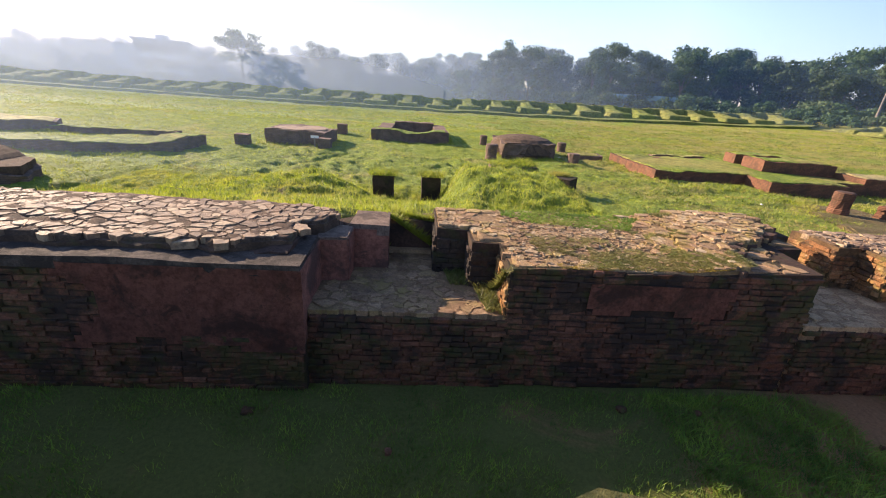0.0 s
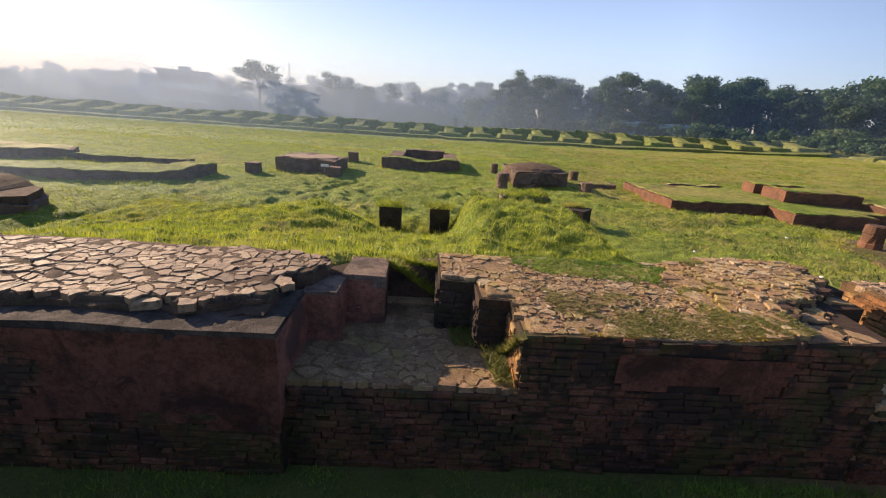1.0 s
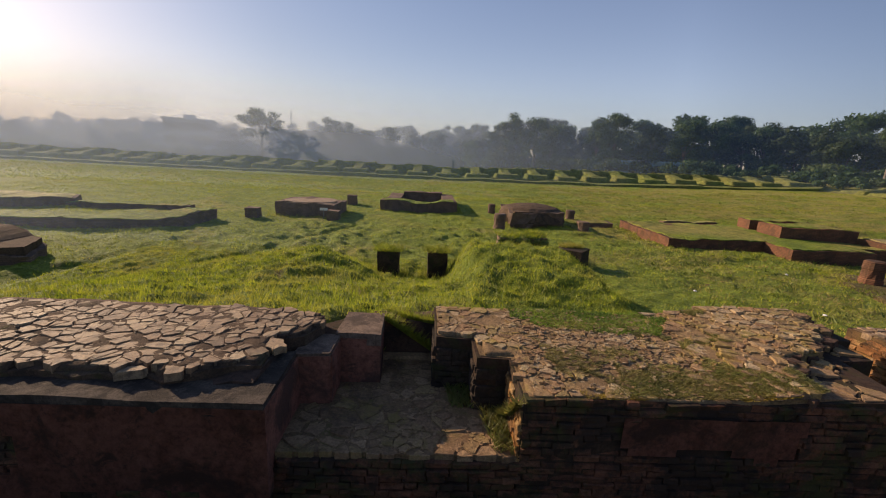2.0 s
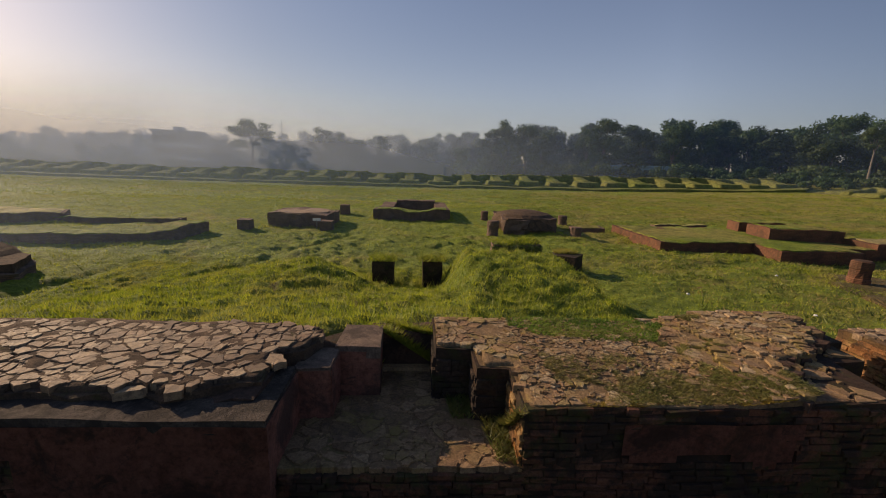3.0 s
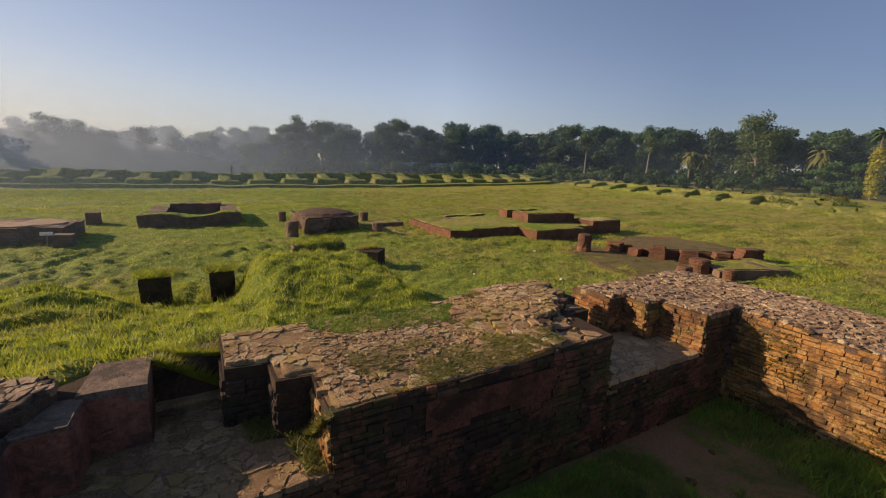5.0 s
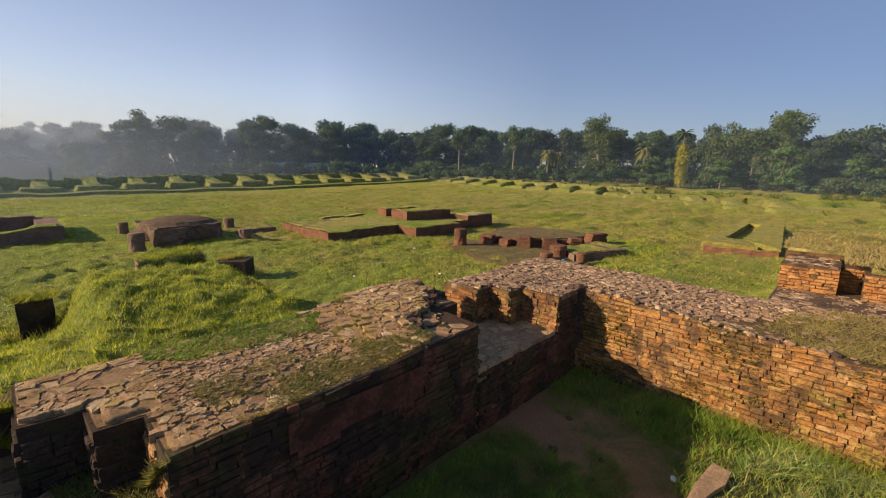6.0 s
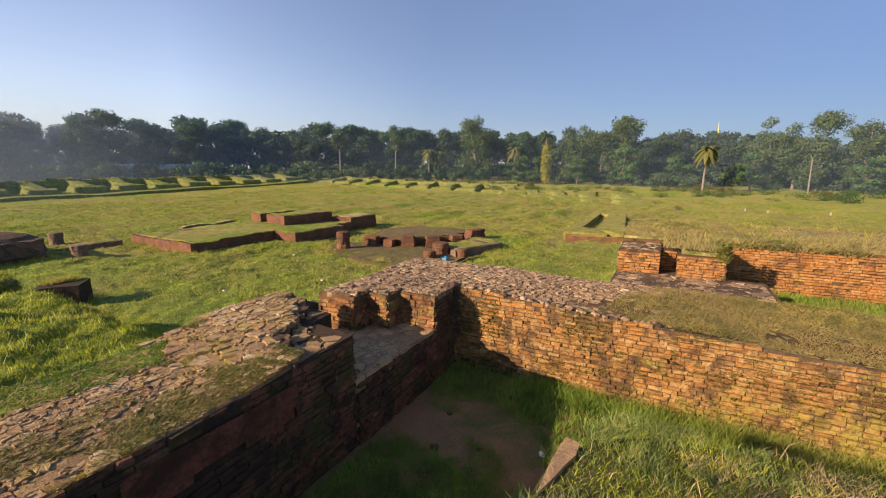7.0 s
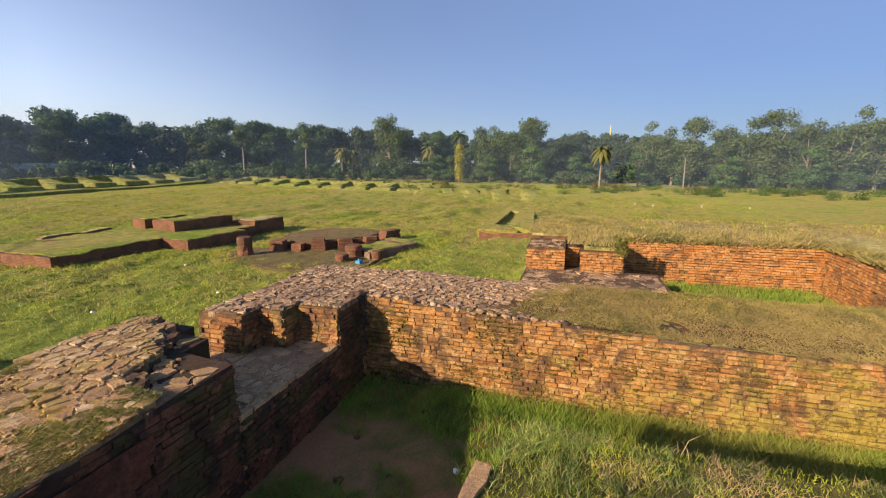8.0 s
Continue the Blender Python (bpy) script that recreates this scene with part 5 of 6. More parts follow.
# ---- grass blades ----
def blades(name, spots, height, width, mat, label, category, seed, lean=0.5, curved=False):
    """Many single blades in one mesh, bent at half height where curved. spots: (n, 3) array of their feet."""
    rs = np.random.RandomState(seed)
    n = len(spots)
    a = rs.uniform(0, 2 * np.pi, n)
    h = height * rs.uniform(0.45, 1.3, n)
    w = width * rs.uniform(0.6, 1.4, n)
    side = np.stack([np.cos(a), np.sin(a), np.zeros(n)], 1) * w[:, None]
    b = rs.uniform(0, 2 * np.pi, n)
    tip = np.stack([np.cos(b) * h * lean, np.sin(b) * h * lean, h], 1) * rs.uniform(0.6, 1.1, (n, 1))
    if curved:
        mid = tip * np.array([0.3, 0.3, 0.62])
        v = np.stack([spots - side * 0.4, spots + side * 0.4, spots + mid + side * 0.38, spots + mid - side * 0.38, spots + tip], 1)
        order = np.array([0, 1, 2, 3, 3, 2, 4])
        loops = (np.arange(n)[:, None] * 5 + order).reshape(-1).astype(np.int32)
        starts = (np.arange(n)[:, None] * 7 + np.array([0, 4])).reshape(-1).astype(np.int32)
    else:
        v = np.stack([spots - side * 0.5, spots + side * 0.5, spots + tip], 1)
        loops, starts = np.arange(3 * n, dtype=np.int32), np.arange(0, 3 * n, 3, dtype=np.int32)
    me = bpy.data.meshes.new(name)
    me.vertices.add(v.shape[0] * v.shape[1]), me.loops.add(len(loops)), me.polygons.add(len(starts))
    me.vertices.foreach_set("co", v.reshape(-1))
    me.loops.foreach_set("vertex_index", loops)
    me.polygons.foreach_set("loop_start", starts)
    me.update()
    me.materials.append(mat)
    return tagged(new(name, me), label, category, "", "stuff")


def scatter(n, x0, x1, y0, y1, height_of, seed, keep=None, clump=0.0):
    rs = random.Random(seed)
    out = []
    tries = 0
    while len(out) < n and tries < 6 * n:
        tries += 1
        x, y = rs.uniform(x0, x1), rs.uniform(y0, y1)
        if keep and not keep(x, y):
            continue
        if clump and noise.noise(Vector((x * 0.9, y * 0.9, seed))) + 0.6 * noise.noise(Vector((x * 3.1, y * 3.1, seed))) < rs.uniform(-0.7, 0.5) * clump:
            continue
        out.append((x, y, height_of(x, y) - 0.01))
    return np.array(out)


RUIN_BOXES = [(11.9, 24.3, 17.9, 25.2), (15.2, 24.5, 7.4, 16.1), (5.4, 8.6, 23.6, 27.6), (-7.5, -4.1, 23.7, 26.9), (-2.2, 2.8, 27.8, 34.2), (-24, -10.6, 18, 20.2), (-24, -16.8, 23.3, 25.6)]


def open_court(x, y):
    return not any(a < x < b and c < y < d for a, b, c, d in RUIN_BOXES)


def soil_patch(x, y):
    """Above nought on the trodden bare earth that runs from the second doorway to the bank."""
    d = 9.0
    for ax, ay, bx, by in ((5.2, 3.6, 5.25, 2.9), (5.25, 2.9, 5.4, 2.2), (5.4, 2.2, 5.2, 1.8)):
        u = max(0.0, min(1.0, ((x - ax) * (bx - ax) + (y - ay) * (by - ay)) / ((bx - ax) ** 2 + (by - ay) ** 2)))
        d = min(d, math.hypot(x - ax - u * (bx - ax), y - ay - u * (by - ay)))
    return 0.45 - d - 0.1 * smooth01(2.6, 2.0, y) + 0.4 * noise.noise(Vector((x * 1.8, y * 1.8, 3))) + 0.2 * noise.noise(Vector((x * 6, y * 6, 4)))



blades("lush_trench_grass", scatter(30000, 4.8, 6.76, -5.0, 3.64, ground_z, 1, lambda x, y: x > 5.85 - 0.25 * smooth01(2.4, 1.6, y) - 0.9 * smooth01(1.9, 0.9, y) + 0.25 * noise.noise(Vector((x * 2, y * 2, 0))) + 0.12 * noise.noise(Vector((x * 7, y * 7, 0)))), 0.14, 0.009, BLADE_LUSH, "lush green grass at the foot of the brick wall", "grass", 1, 0.6, True)
blades("trench_grass", scatter(52000, -6.0, 6.3, 1.5, 3.64, ground_z, 2, lambda x, y: soil_patch(x, y) < 0.06 + 0.25 * noise.noise(Vector((x * 13, y * 13, 1))), 0.6), 0.06, 0.009, BLADE_LUSH, "short damp grass on the shaded trench floor", "grass", 2)
blades("damp_trench_tufts", scatter(14000, 3.0, 5.7, 1.5, 3.6, ground_z, 37, lambda x, y: soil_patch(x, y) < 0.02, 1.4), 0.09, 0.009, BLADE_LUSH, "damp grass tufts on the shaded trench floor", "grass", 37, 0.8)
bank_top = lambda x, y: 0.88
blades("wall_foot_grass", scatter(9000, 6.38, 6.775, -5.0, 2.9, ground_z, 26, None, 0.5), 0.2, 0.009, BLADE_LUSH, "tall lush grass along the brick wall's foot", "grass", 26, 0.6)
in_bank = lambda x, y: y < 1.62 - 0.1 * max(0, x - 2.5) ** 1.2 - 0.4 * max(0, x - 4.3) and x < 4.95 and not (3.7 < x < 4.4 and 1.34 + 0.3 * max(0, 4.2 - x) < y < 1.7)
worn = lambda x, y: noise.noise(Vector((x * 1.5, y * 1.5, 21))) + 0.5 * noise.noise(Vector((x * 4.5, y * 4.5, 22)))
blades("bank_grass", scatter(34000, 2.4, 5.0, -3.5, 1.75, bank_top, 3, lambda x, y: in_bank(x, y) and worn(x, y) < 0.22, 0.6), 0.075, 0.006, BANK_GREEN, "uneven blue-green grass on the bank", "grass", 3, 1.0, True)
blades("bank_short_grass", scatter(22000, 2.4, 5.0, -3.5, 1.75, bank_top, 25, in_bank, 0.8), 0.05, 0.006, BLADE, "short green grass on the bank", "grass", 25, 1.1, True)
blades("bank_thin_grass", scatter(26000, -6.0, 2.5, -4.0, 1.6, bank_top, 27, None, 0.5), 0.05, 0.007, BLADE, "thin short grass on the bank", "grass", 27, 1.0)
blades("dry_bank_grass", scatter(16000, 2.4, 5.0, -3.5, 1.75, bank_top, 4, lambda x, y: in_bank(x, y) and worn(x, y) > -0.1, 0.5), 0.06, 0.0045, STRAW, "dry straw-coloured grass on the bank", "grass", 4, 1.3, True)
blades("bank_tall_stalks", scatter(260, 2.6, 4.95, -2.5, 1.5, bank_top, 28, in_bank, 0.8), 0.2, 0.005, STRAW, "thin tall dry stalks on the bank", "grass", 28, 0.6, True)
blades("bank_foot_grass", scatter(2600, 3.3, 5.4, 1.4, 2.05, ground_z, 35, lambda x, y: y < 1.95 - 0.12 * max(0, x - 4.4) + 0.15 * noise.noise(Vector((x * 3, y * 3, 2))), 0.5), 0.16, 0.008, BLADE_LUSH, "grass at the foot of the bank", "grass", 35, 0.8, True)
blades("bank_edge_grass", scatter(2600, 1.5, 5.0, 0.2, 1.95, bank_top, 14, lambda x, y: (x > 3.4 or 1.6 < x < 2.3) and 1.45 < y + 0.1 * max(0, x - 2.5) ** 1.2 + 0.4 * max(0, x - 4.3) < 1.72 and not 3.68 < x < 4.5), 0.1, 0.007, BANK_GREEN, "grass that hangs over the bank's edge", "grass", 14, 1.0, True)
blades("verandah_grass", scatter(112000, -9.0, 6.4, 4.99, 15.5, ground_z, 5, lambda x, y: y > 5.26 or x < -0.1, 1.2), 0.075, 0.014, BLADE, "thick grass on the filled verandah", "grass", 5)
blades("verandah_tall_grass", scatter(22000, -7.0, 6.0, 5.0, 14.5, ground_z, 6, lambda x, y: y > 5.3 or x < -0.15, 1.3), 0.13, 0.014, BLADE, "taller grass tufts on the verandah", "grass", 6)
blades("court_grass", scatter(150000, -32, 34, 7, 42, ground_z, 7, open_court, 1.2), 0.085, 0.028, BLADE, "mown court grass", "grass", 7)
blades("court_dry_grass", scatter(60000, 9, 50, 2, 60, ground_z, 8, lambda x, y: open_court(x, y) and (y > 8 or x > 13), 1.4), 0.08, 0.035, BLADE_DRY, "dry patches in the court grass", "grass", 8)
blades("far_court_grass", scatter(60000, -70, 64, 38, 66, ground_z, 9, None, 0.6), 0.14, 0.07, BLADE, "far court grass", "grass", 9)
swathe = lambda x, y: noise.noise(Vector((x * 0.35 + y * 0.2, y * 0.9 - x * 0.3, 17))) + 0.6 * noise.noise(Vector((x * 1.1, y * 1.6, 18)))
blades("court_dark_tussocks", scatter(52000, 8.5, 62, -12, 58, lambda x, y: max(ground_z(x, y), top_far(x, y) + 0.03 if y < 1.6 and 10.6 < x < 26 else -9), 38, lambda x, y: open_court(x, y) and (y > 1.8 or x > 10.7) and swathe(x, y) > 0.18 and x + y > 18, 1.0), 0.15, 0.05, COURT_DARK, "darker rank grass in streaks over the court", "grass", 38, 1.0)
blades("court_straw_tussocks", scatter(42000, 8.5, 62, -12, 58, lambda x, y: max(ground_z(x, y), top_far(x, y) + 0.03 if y < 1.6 and 10.6 < x < 26 else -9), 39, lambda x, y: open_court(x, y) and (y > 1.8 or x > 10.7) and swathe(x, y) < -0.22 and x + y > 20, 1.0), 0.11, 0.045, BLADE_DRY, "straw-coloured grass in streaks over the court", "grass", 39, 1.2)
blades("side_court_grass", scatter(50000, 8.4, 60, -16, 20, lambda x, y: max(ground_z(x, y), top_far(x, y) + 0.04 if y < 1.6 and x < 26 and x > 10.5 else -9), 10, lambda x, y: open_court(x, y) and (y > 1.75 or x > 10.6), 0.5), 0.10, 0.03, BLADE, "grass beside the far cell wall", "grass", 10)
on_turf = lambda x, y: y < 1.5 - 0.25 * abs(x - 7.6) + 0.6 * noise.noise(Vector((x * 2, y * 2, 1))) and rough_patch(x, y) > -0.55
rough_patch = lambda x, y: noise.noise(Vector((x * 1.3, y * 1.3, 6))) + 0.5 * noise.noise(Vector((x * 4, y * 4, 2)))
blades("wall_top_turf", scatter(46000, 6.86, 8.4, -4.5, 1.9, lambda x, y: top_east(x, y) + 0.024, 11, on_turf, 0.0), 0.032, 0.012, BLADE_DRY, "sparse dry turf on the wall top", "grass", 11, 1.2)
blades("wall_top_weeds_low", scatter(26000, 6.9, 8.4, -4.5, 2.1, lambda x, y: top_east(x, y) + 0.024, 23, on_turf, 0.4), 0.03, 0.014, WEED_PALE, "low pale weeds in the wall-top turf", "weeds", 23, 1.4)
blades("trench_two_grass", scatter(11000, 8.4, 10.38, -3.2, -0.55, lambda x, y: 0.83, 12), 0.12, 0.014, BLADE_LUSH, "bright grass in the next trench", "grass", 12)
weedy = lambda x, y: noise.noise(Vector((x * 1.9, y * 2.2, 8))) + 0.5 * noise.noise(Vector((x * 6, y * 6, 2))) + 0.42 * smooth01(4.35, 3.85, y) * smooth01(2.1, 2.6, x) * smooth01(3.7, 3.4, x) - 0.4 * smooth01(4.3, 4.9, y) - 0.6 * smooth01(2.0, 1.6, x)
blades("wall_top_weeds", scatter(30000, 1.7, 3.85, 3.76, 5.3, lambda x, y: top_right(x, y) + 0.012, 13, lambda x, y: weedy(x, y) > 0.1 + 0.35 * noise.noise(Vector((x * 14, y * 14, 5)))), 0.022, 0.013, WEED_PALE, "creeping weeds between the wall-top bricks", "weeds", 13, 1.6)
blades("wall_top_green_weeds", scatter(5000, 2.0, 3.7, 3.76, 4.7, lambda x, y: top_right(x, y) + 0.014, 36, lambda x, y: weedy(x, y) > 0.42 + 0.3 * noise.noise(Vector((x * 11, y * 11, 9)))), 0.026, 0.013, WEED, "small green creeping weeds on the wall top", "weeds", 36, 1.6)
blades("doorway_back_grass", np.array(blades_at), 0.11, 0.011, BLADE, "grass that overhangs the earth face", "grass", 29, 0.8)
blades("wall_back_weeds", scatter(11000, 1.75, 3.6, 4.6, 5.7, lambda x, y: max(top_right(x, y) + 0.012 if y < 5.36 else 1.2, ground_z(x, y) + 0.02), 15, lambda x, y: ((x - 2.5) / 0.85) ** 2 + ((y - 5.22 + 0.12 * (x - 2.5)) / 0.4) ** 2 + 0.7 * noise.noise(Vector((x * 3, y * 4, 4))) < 1), 0.03, 0.014, BLADE_LUSH, "green creeping weeds at the back of the wall", "weeds", 15, 1.3)
blades("doorway_weeds", scatter(3200, 0.85, 1.56, 3.75, 5.2, lambda x, y: SILL, 16, lambda x, y: x > 1.15 - 0.1 * (y - 4) + 0.25 * (y < 4.3)), 0.09, 0.012, WEED, "leafy weeds against the doorway jamb", "weeds", 16, 0.9)
blades("far_wall_weeds", scatter(5000, 9.35, 11.2, -3.3, 0.95, lambda x, y: top_far(x, y) + 0.04, 17, lambda x, y: x > 10.42 or y > 0.1), 0.08, 0.02, WEED_PALE, "dry weeds on the far wall's top", "weeds", 17)

rng = random.Random(71)
hang = [(10.42 + rng.uniform(-0.06, 0.25), rng.uniform(-3.4, 0.1)) for _ in range(5200)] + [(rng.uniform(8.5, 10.5), -3.3 + rng.uniform(-0.3, 0.05)) for _ in range(2600)]
blades("far_wall_edge_grass", np.array([(x, y, top_far(max(x, 10.45), y) - 0.02 + rng.uniform(-0.05, 0.04)) for x, y in hang if noise.noise(Vector((x * 1.5, y * 1.5, 4))) > -0.25]), 0.1, 0.022, WEED_PALE, "dry grass that hangs over the far wall's edge", "grass", 33, 1.3)
blades("far_wall_turf", scatter(26000, 10.45, 15.0, -8.0, 1.6, lambda x, y: top_far(x, y) + 0.05, 34, None, 0.9), 0.045, 0.026, BLADE_DRY, "dry turf on the ground behind the far wall", "grass", 34, 1.2)
blades("yellow_moss", scatter(6000, 1.95, 3.75, 3.735, 3.95, lambda x, y: top_right(x, y) + 0.008, 18, lambda x, y: y < 3.8 + 0.07 * noise.noise(Vector((x * 5, 1, 1))) and max(1 - abs(x - 2.28) / 0.3, 1 - abs(x - 3.42) / 0.26) + 0.7 * noise.noise(Vector((x * 8, y * 8, 1))) > 0.3), 0.016, 0.014, MOSS_GOLD, "golden moss along the wall's edge", "moss", 18, 1.6)
blades("jamb_weeds", np.array([(1.545 + 0.02 * math.sin(k), 3.72 + 0.56 * ((k * 0.618) % 1), 0.78 + 0.42 * ((k * 0.382) % 1) ** 1.6) for k in range(700)]), 0.05, 0.02, WEED, "small leaves on the sunlit jamb", "weeds", 19, 1.5)
for k, (x, y) in enumerate(((-0.25, 13.2), (1.2, 13.3), (6.07, 15.5))):
    blades("tuft", scatter(500, x - 0.55, x + 0.55, y - 0.55, y + 0.5, ground_z, 30 + k), 0.3, 0.018, BLADE, "tall grass tuft round a brick pier", "grass", 30 + k)
    blades("tuft", scatter(700, x - 0.4, x + 0.4, y - 0.38, y + 0.4, lambda a, b: COURT + (0.84, 0.84, 0.68)[k], 40 + k, lambda a, b: k < 2 or b > y - 0.1), 0.17, 0.018, BLADE, "grass tuft on a brick pier", "grass", 40 + k, 1.3)
blades("pier_face_grass", scatter(2600, 3.66, 5.62, 16.86, 17.0, lambda x, y: COURT + 0.1 + 0.66 * (0.5 + 0.5 * noise.noise(Vector((x * 40, y * 40, 3)))) , 51), 0.17, 0.02, BANK_GREEN, "dark grass that hangs over the low pier", "grass", 51, 0.9)
blades("ruin_foot_grass", np.concatenate([scatter(int(260 * (b - a + d - c)), a - 0.3, b + 0.3, c - 0.3, d + 0.3, ground_z, 52 + i, lambda x, y: not (a + 0.9 < x < b - 0.9 and c + 0.9 < y < d - 0.9), 0.8) for i, (a, b, c, d) in enumerate(RUIN_BOXES)]), 0.16, 0.03, BLADE, "grass along the foot of the court ruins", "grass", 52, 0.8)
blades("pier_grass", scatter(900, 3.7, 5.6, 16.95, 17.8, lambda x, y: ground_z(x, y) + 0.7, 50), 0.2, 0.025, BLADE, "grass on the low pier", "grass", 50, 0.9)

blades("jamb_shrub", np.array([(9.3 + 0.12 * math.cos(k * 2.4) * ((k * 0.618) % 1), 0.03 + 0.13 * math.sin(k * 2.4) * ((k * 0.618) % 1), 1.52 + 0.28 * ((k * 0.271) % 1)) for k in range(420)]), 0.05, 0.035, WEED, "dark leafy plant on the jamb's corner", "weeds", 20, 1.5)
blades("jamb_top_weeds", scatter(16000, 9.35, 13.5, 0.05, 1.75, lambda x, y: max(top_far(x, y) + 0.04, 1.6), 21, lambda x, y: 0.05 < y < 0.7 or x > 10.45, 0.8), 0.055, 0.026, WEED_PALE, "yellowish weeds on the far jamb's top", "weeds", 21, 1.0)

moss_at = lambda k: noise.noise(Vector((k[0] * 1.4, k[1] * 2.2, 5.0))) + 0.7 * noise.noise(Vector((k[0] * 5, k[1] * 7, 6.0)))
rng = random.Random(31)
spots = [(rng.uniform(-4.5, 3.6), rng.uniform(0.05, 1.22)) for _ in range(26000)]
spots = [(6.765, u, round((z - 0.02) / 0.062) * 0.062 + 0.018 + rng.gauss(0, 0.008)) for u, z in spots if moss_at((u, z)) > 0.16]
blades("wall_moss", np.array(spots), 0.016, 0.02, MOSS_LEAF, "small yellow-green moss tufts in the brick joints", "moss", 22, 2.0)

# ---- trees ----
def tube(bm, pts, radii, sides=7):
    rings = []
    for k, (p, r) in enumerate(zip(pts, radii)):
        d = (Vector(pts[min(k + 1, len(pts) - 1)]) - Vector(pts[max(k - 1, 0)])).normalized()
        q = d.to_track_quat("Z", "Y")
        rings.append([bm.verts.new(Vector(p) + q @ Vector((r * math.cos(2 * math.pi * i / sides), r * math.sin(2 * math.pi * i / sides), 0))) for i in range(sides)])
    for a, b in zip(rings, rings[1:]):
        for i in range(sides):
            bm.faces.new((a[i], a[(i + 1) % sides], b[(i + 1) % sides], b[i]))
    bm.faces.new(rings[-1])
    return bm


def leaf_mesh(name, centres, sizes, count, leaf, mat, seed, flat=0.75):
    """Leaf sprays scattered over uneven clumps."""
    rs = np.random.RandomState(seed)
    count, leaf = int(1.9 * count), 0.72 * leaf
    pick = rs.choice(len(centres), count, p=np.array(sizes) ** 2 / np.sum(np.array(sizes) ** 2))
    d = rs.normal(size=(count, 3))
    d /= np.linalg.norm(d, axis=1)[:, None]
    r = np.array(sizes)[pick] * rs.uniform(0.45, 1.12, count)
    c = np.array(centres)[pick] + d * r[:, None] * np.array([1, 1, flat])
    u = rs.normal(size=(count, 3))
    u /= np.linalg.norm(u, axis=1)[:, None]
    w = np.cross(u, d)
    w /= np.linalg.norm(w, axis=1)[:, None] + 1e-9
    s = leaf * rs.uniform(0.5, 1.4, count)[:, None]
    v = np.stack([c - u * s, c + u * s * 0.9, c + w * s * 1.1], 1)
    faces = np.arange(3 * count).reshape(-1, 3)
    me = bpy.data.meshes.new(name)
    me.from_pydata(v.reshape(-1, 3).tolist(), [], faces.tolist())
    me.materials.append(mat)
    return me


def tree(kind, seed, height, spread, clear, mat, leaves=2400, leaf=0.42, bark=None, label="", clumps=14, flat=0.7):
    rng = random.Random(seed)
    t = thing(kind, (0, 0, 0), label, "tree", "tree belt")
    r = (0.015 if spread > 3 else 0.008) * height + (0.05 if clear < 0.4 else 0.12)
    bend = [rng.uniform(-0.03, 0.03) * height for _ in range(2)]
    trunk_top = height * (clear + (1 - clear) * 0.45)
    pts = [(bend[0] * (k / 4) ** 2, bend[1] * (k / 4) ** 2, trunk_top * k / 4) for k in range(5)]
    part("trunk", tube(bmesh.new(), pts, [r * (1.25 - 0.2 * k) for k in range(5)]), bark or BARK, t)
    centres, sizes = [], []
    for k in range(clumps):
        a, u = rng.uniform(0, 6.283), rng.uniform(0, 1)
        z = height * (clear + (1 - clear) * (0.1 + 0.84 * u))
        rad = spread * math.sqrt(max(0.12, 1 - (1.7 * u - 0.75) ** 2)) * math.sqrt(rng.uniform(0.02, 1))
        s = spread * rng.uniform(0.24, 0.46)
        centres.append((rad * math.cos(a) * 0.8, rad * math.sin(a) * 0.8, min(z, height - s * flat)))
        sizes.append(s)
    for c in centres[:5]:
        base = pts[3]
        part("limb", tube(bmesh.new(), [base, tuple(base[i] * 0.45 + c[i] * 0.55 + (0.3 if i == 2 else 0) for i in range(3)), c], [r * 0.5, r * 0.32, r * 0.12], 5), bark or BARK, t)
    ob = new("crown", leaf_mesh("crown", centres, sizes, leaves, leaf, mat, seed, flat))
    ob.parent = t
    return t


def palm(kind, seed, height, mat, label, frond=1.9, count=26, bark=None, droop=1.0):
    rng = random.Random(seed)
    t = thing(kind, (0, 0, 0), label, "palm tree", "palms")
    part("trunk", tube(bmesh.new(), [(0, 0, 0), (0.1, 0.05, height * 0.5), (0.15, 0.1, height)], [0.24, 0.19, 0.17]), bark or BARK, t)
    for k in range(count):
        a, up = rng.uniform(0, 6.283), rng.uniform(-0.5, 1.2)
        bm = bmesh.new()
        pts = []
        for j in range(5):
            u = j / 4
            pts.append((0.15 + frond * u * math.cos(a), 0.1 + frond * u * math.sin(a), height + frond * (up * u - droop * u * u)))
        perp = Vector((-math.sin(a), math.cos(a), 0))
        rows = []
        for j, p in enumerate(pts):
            wd = frond * (0.02, 0.16, 0.19, 0.14, 0.01)[j]
            rows.append((bm.verts.new(Vector(p) + perp * wd - Vector((0, 0, wd * 0.5))), bm.verts.new(p), bm.verts.new(Vector(p) - perp * wd - Vector((0, 0, wd * 0.5)))))
        for p, q in zip(rows, rows[1:]):
            bm.faces.new((p[0], p[1], q[1], q[0]))
            bm.faces.new((p[1], p[2], q[2], q[1]))
        part("frond", bm, mat, t)
    return t


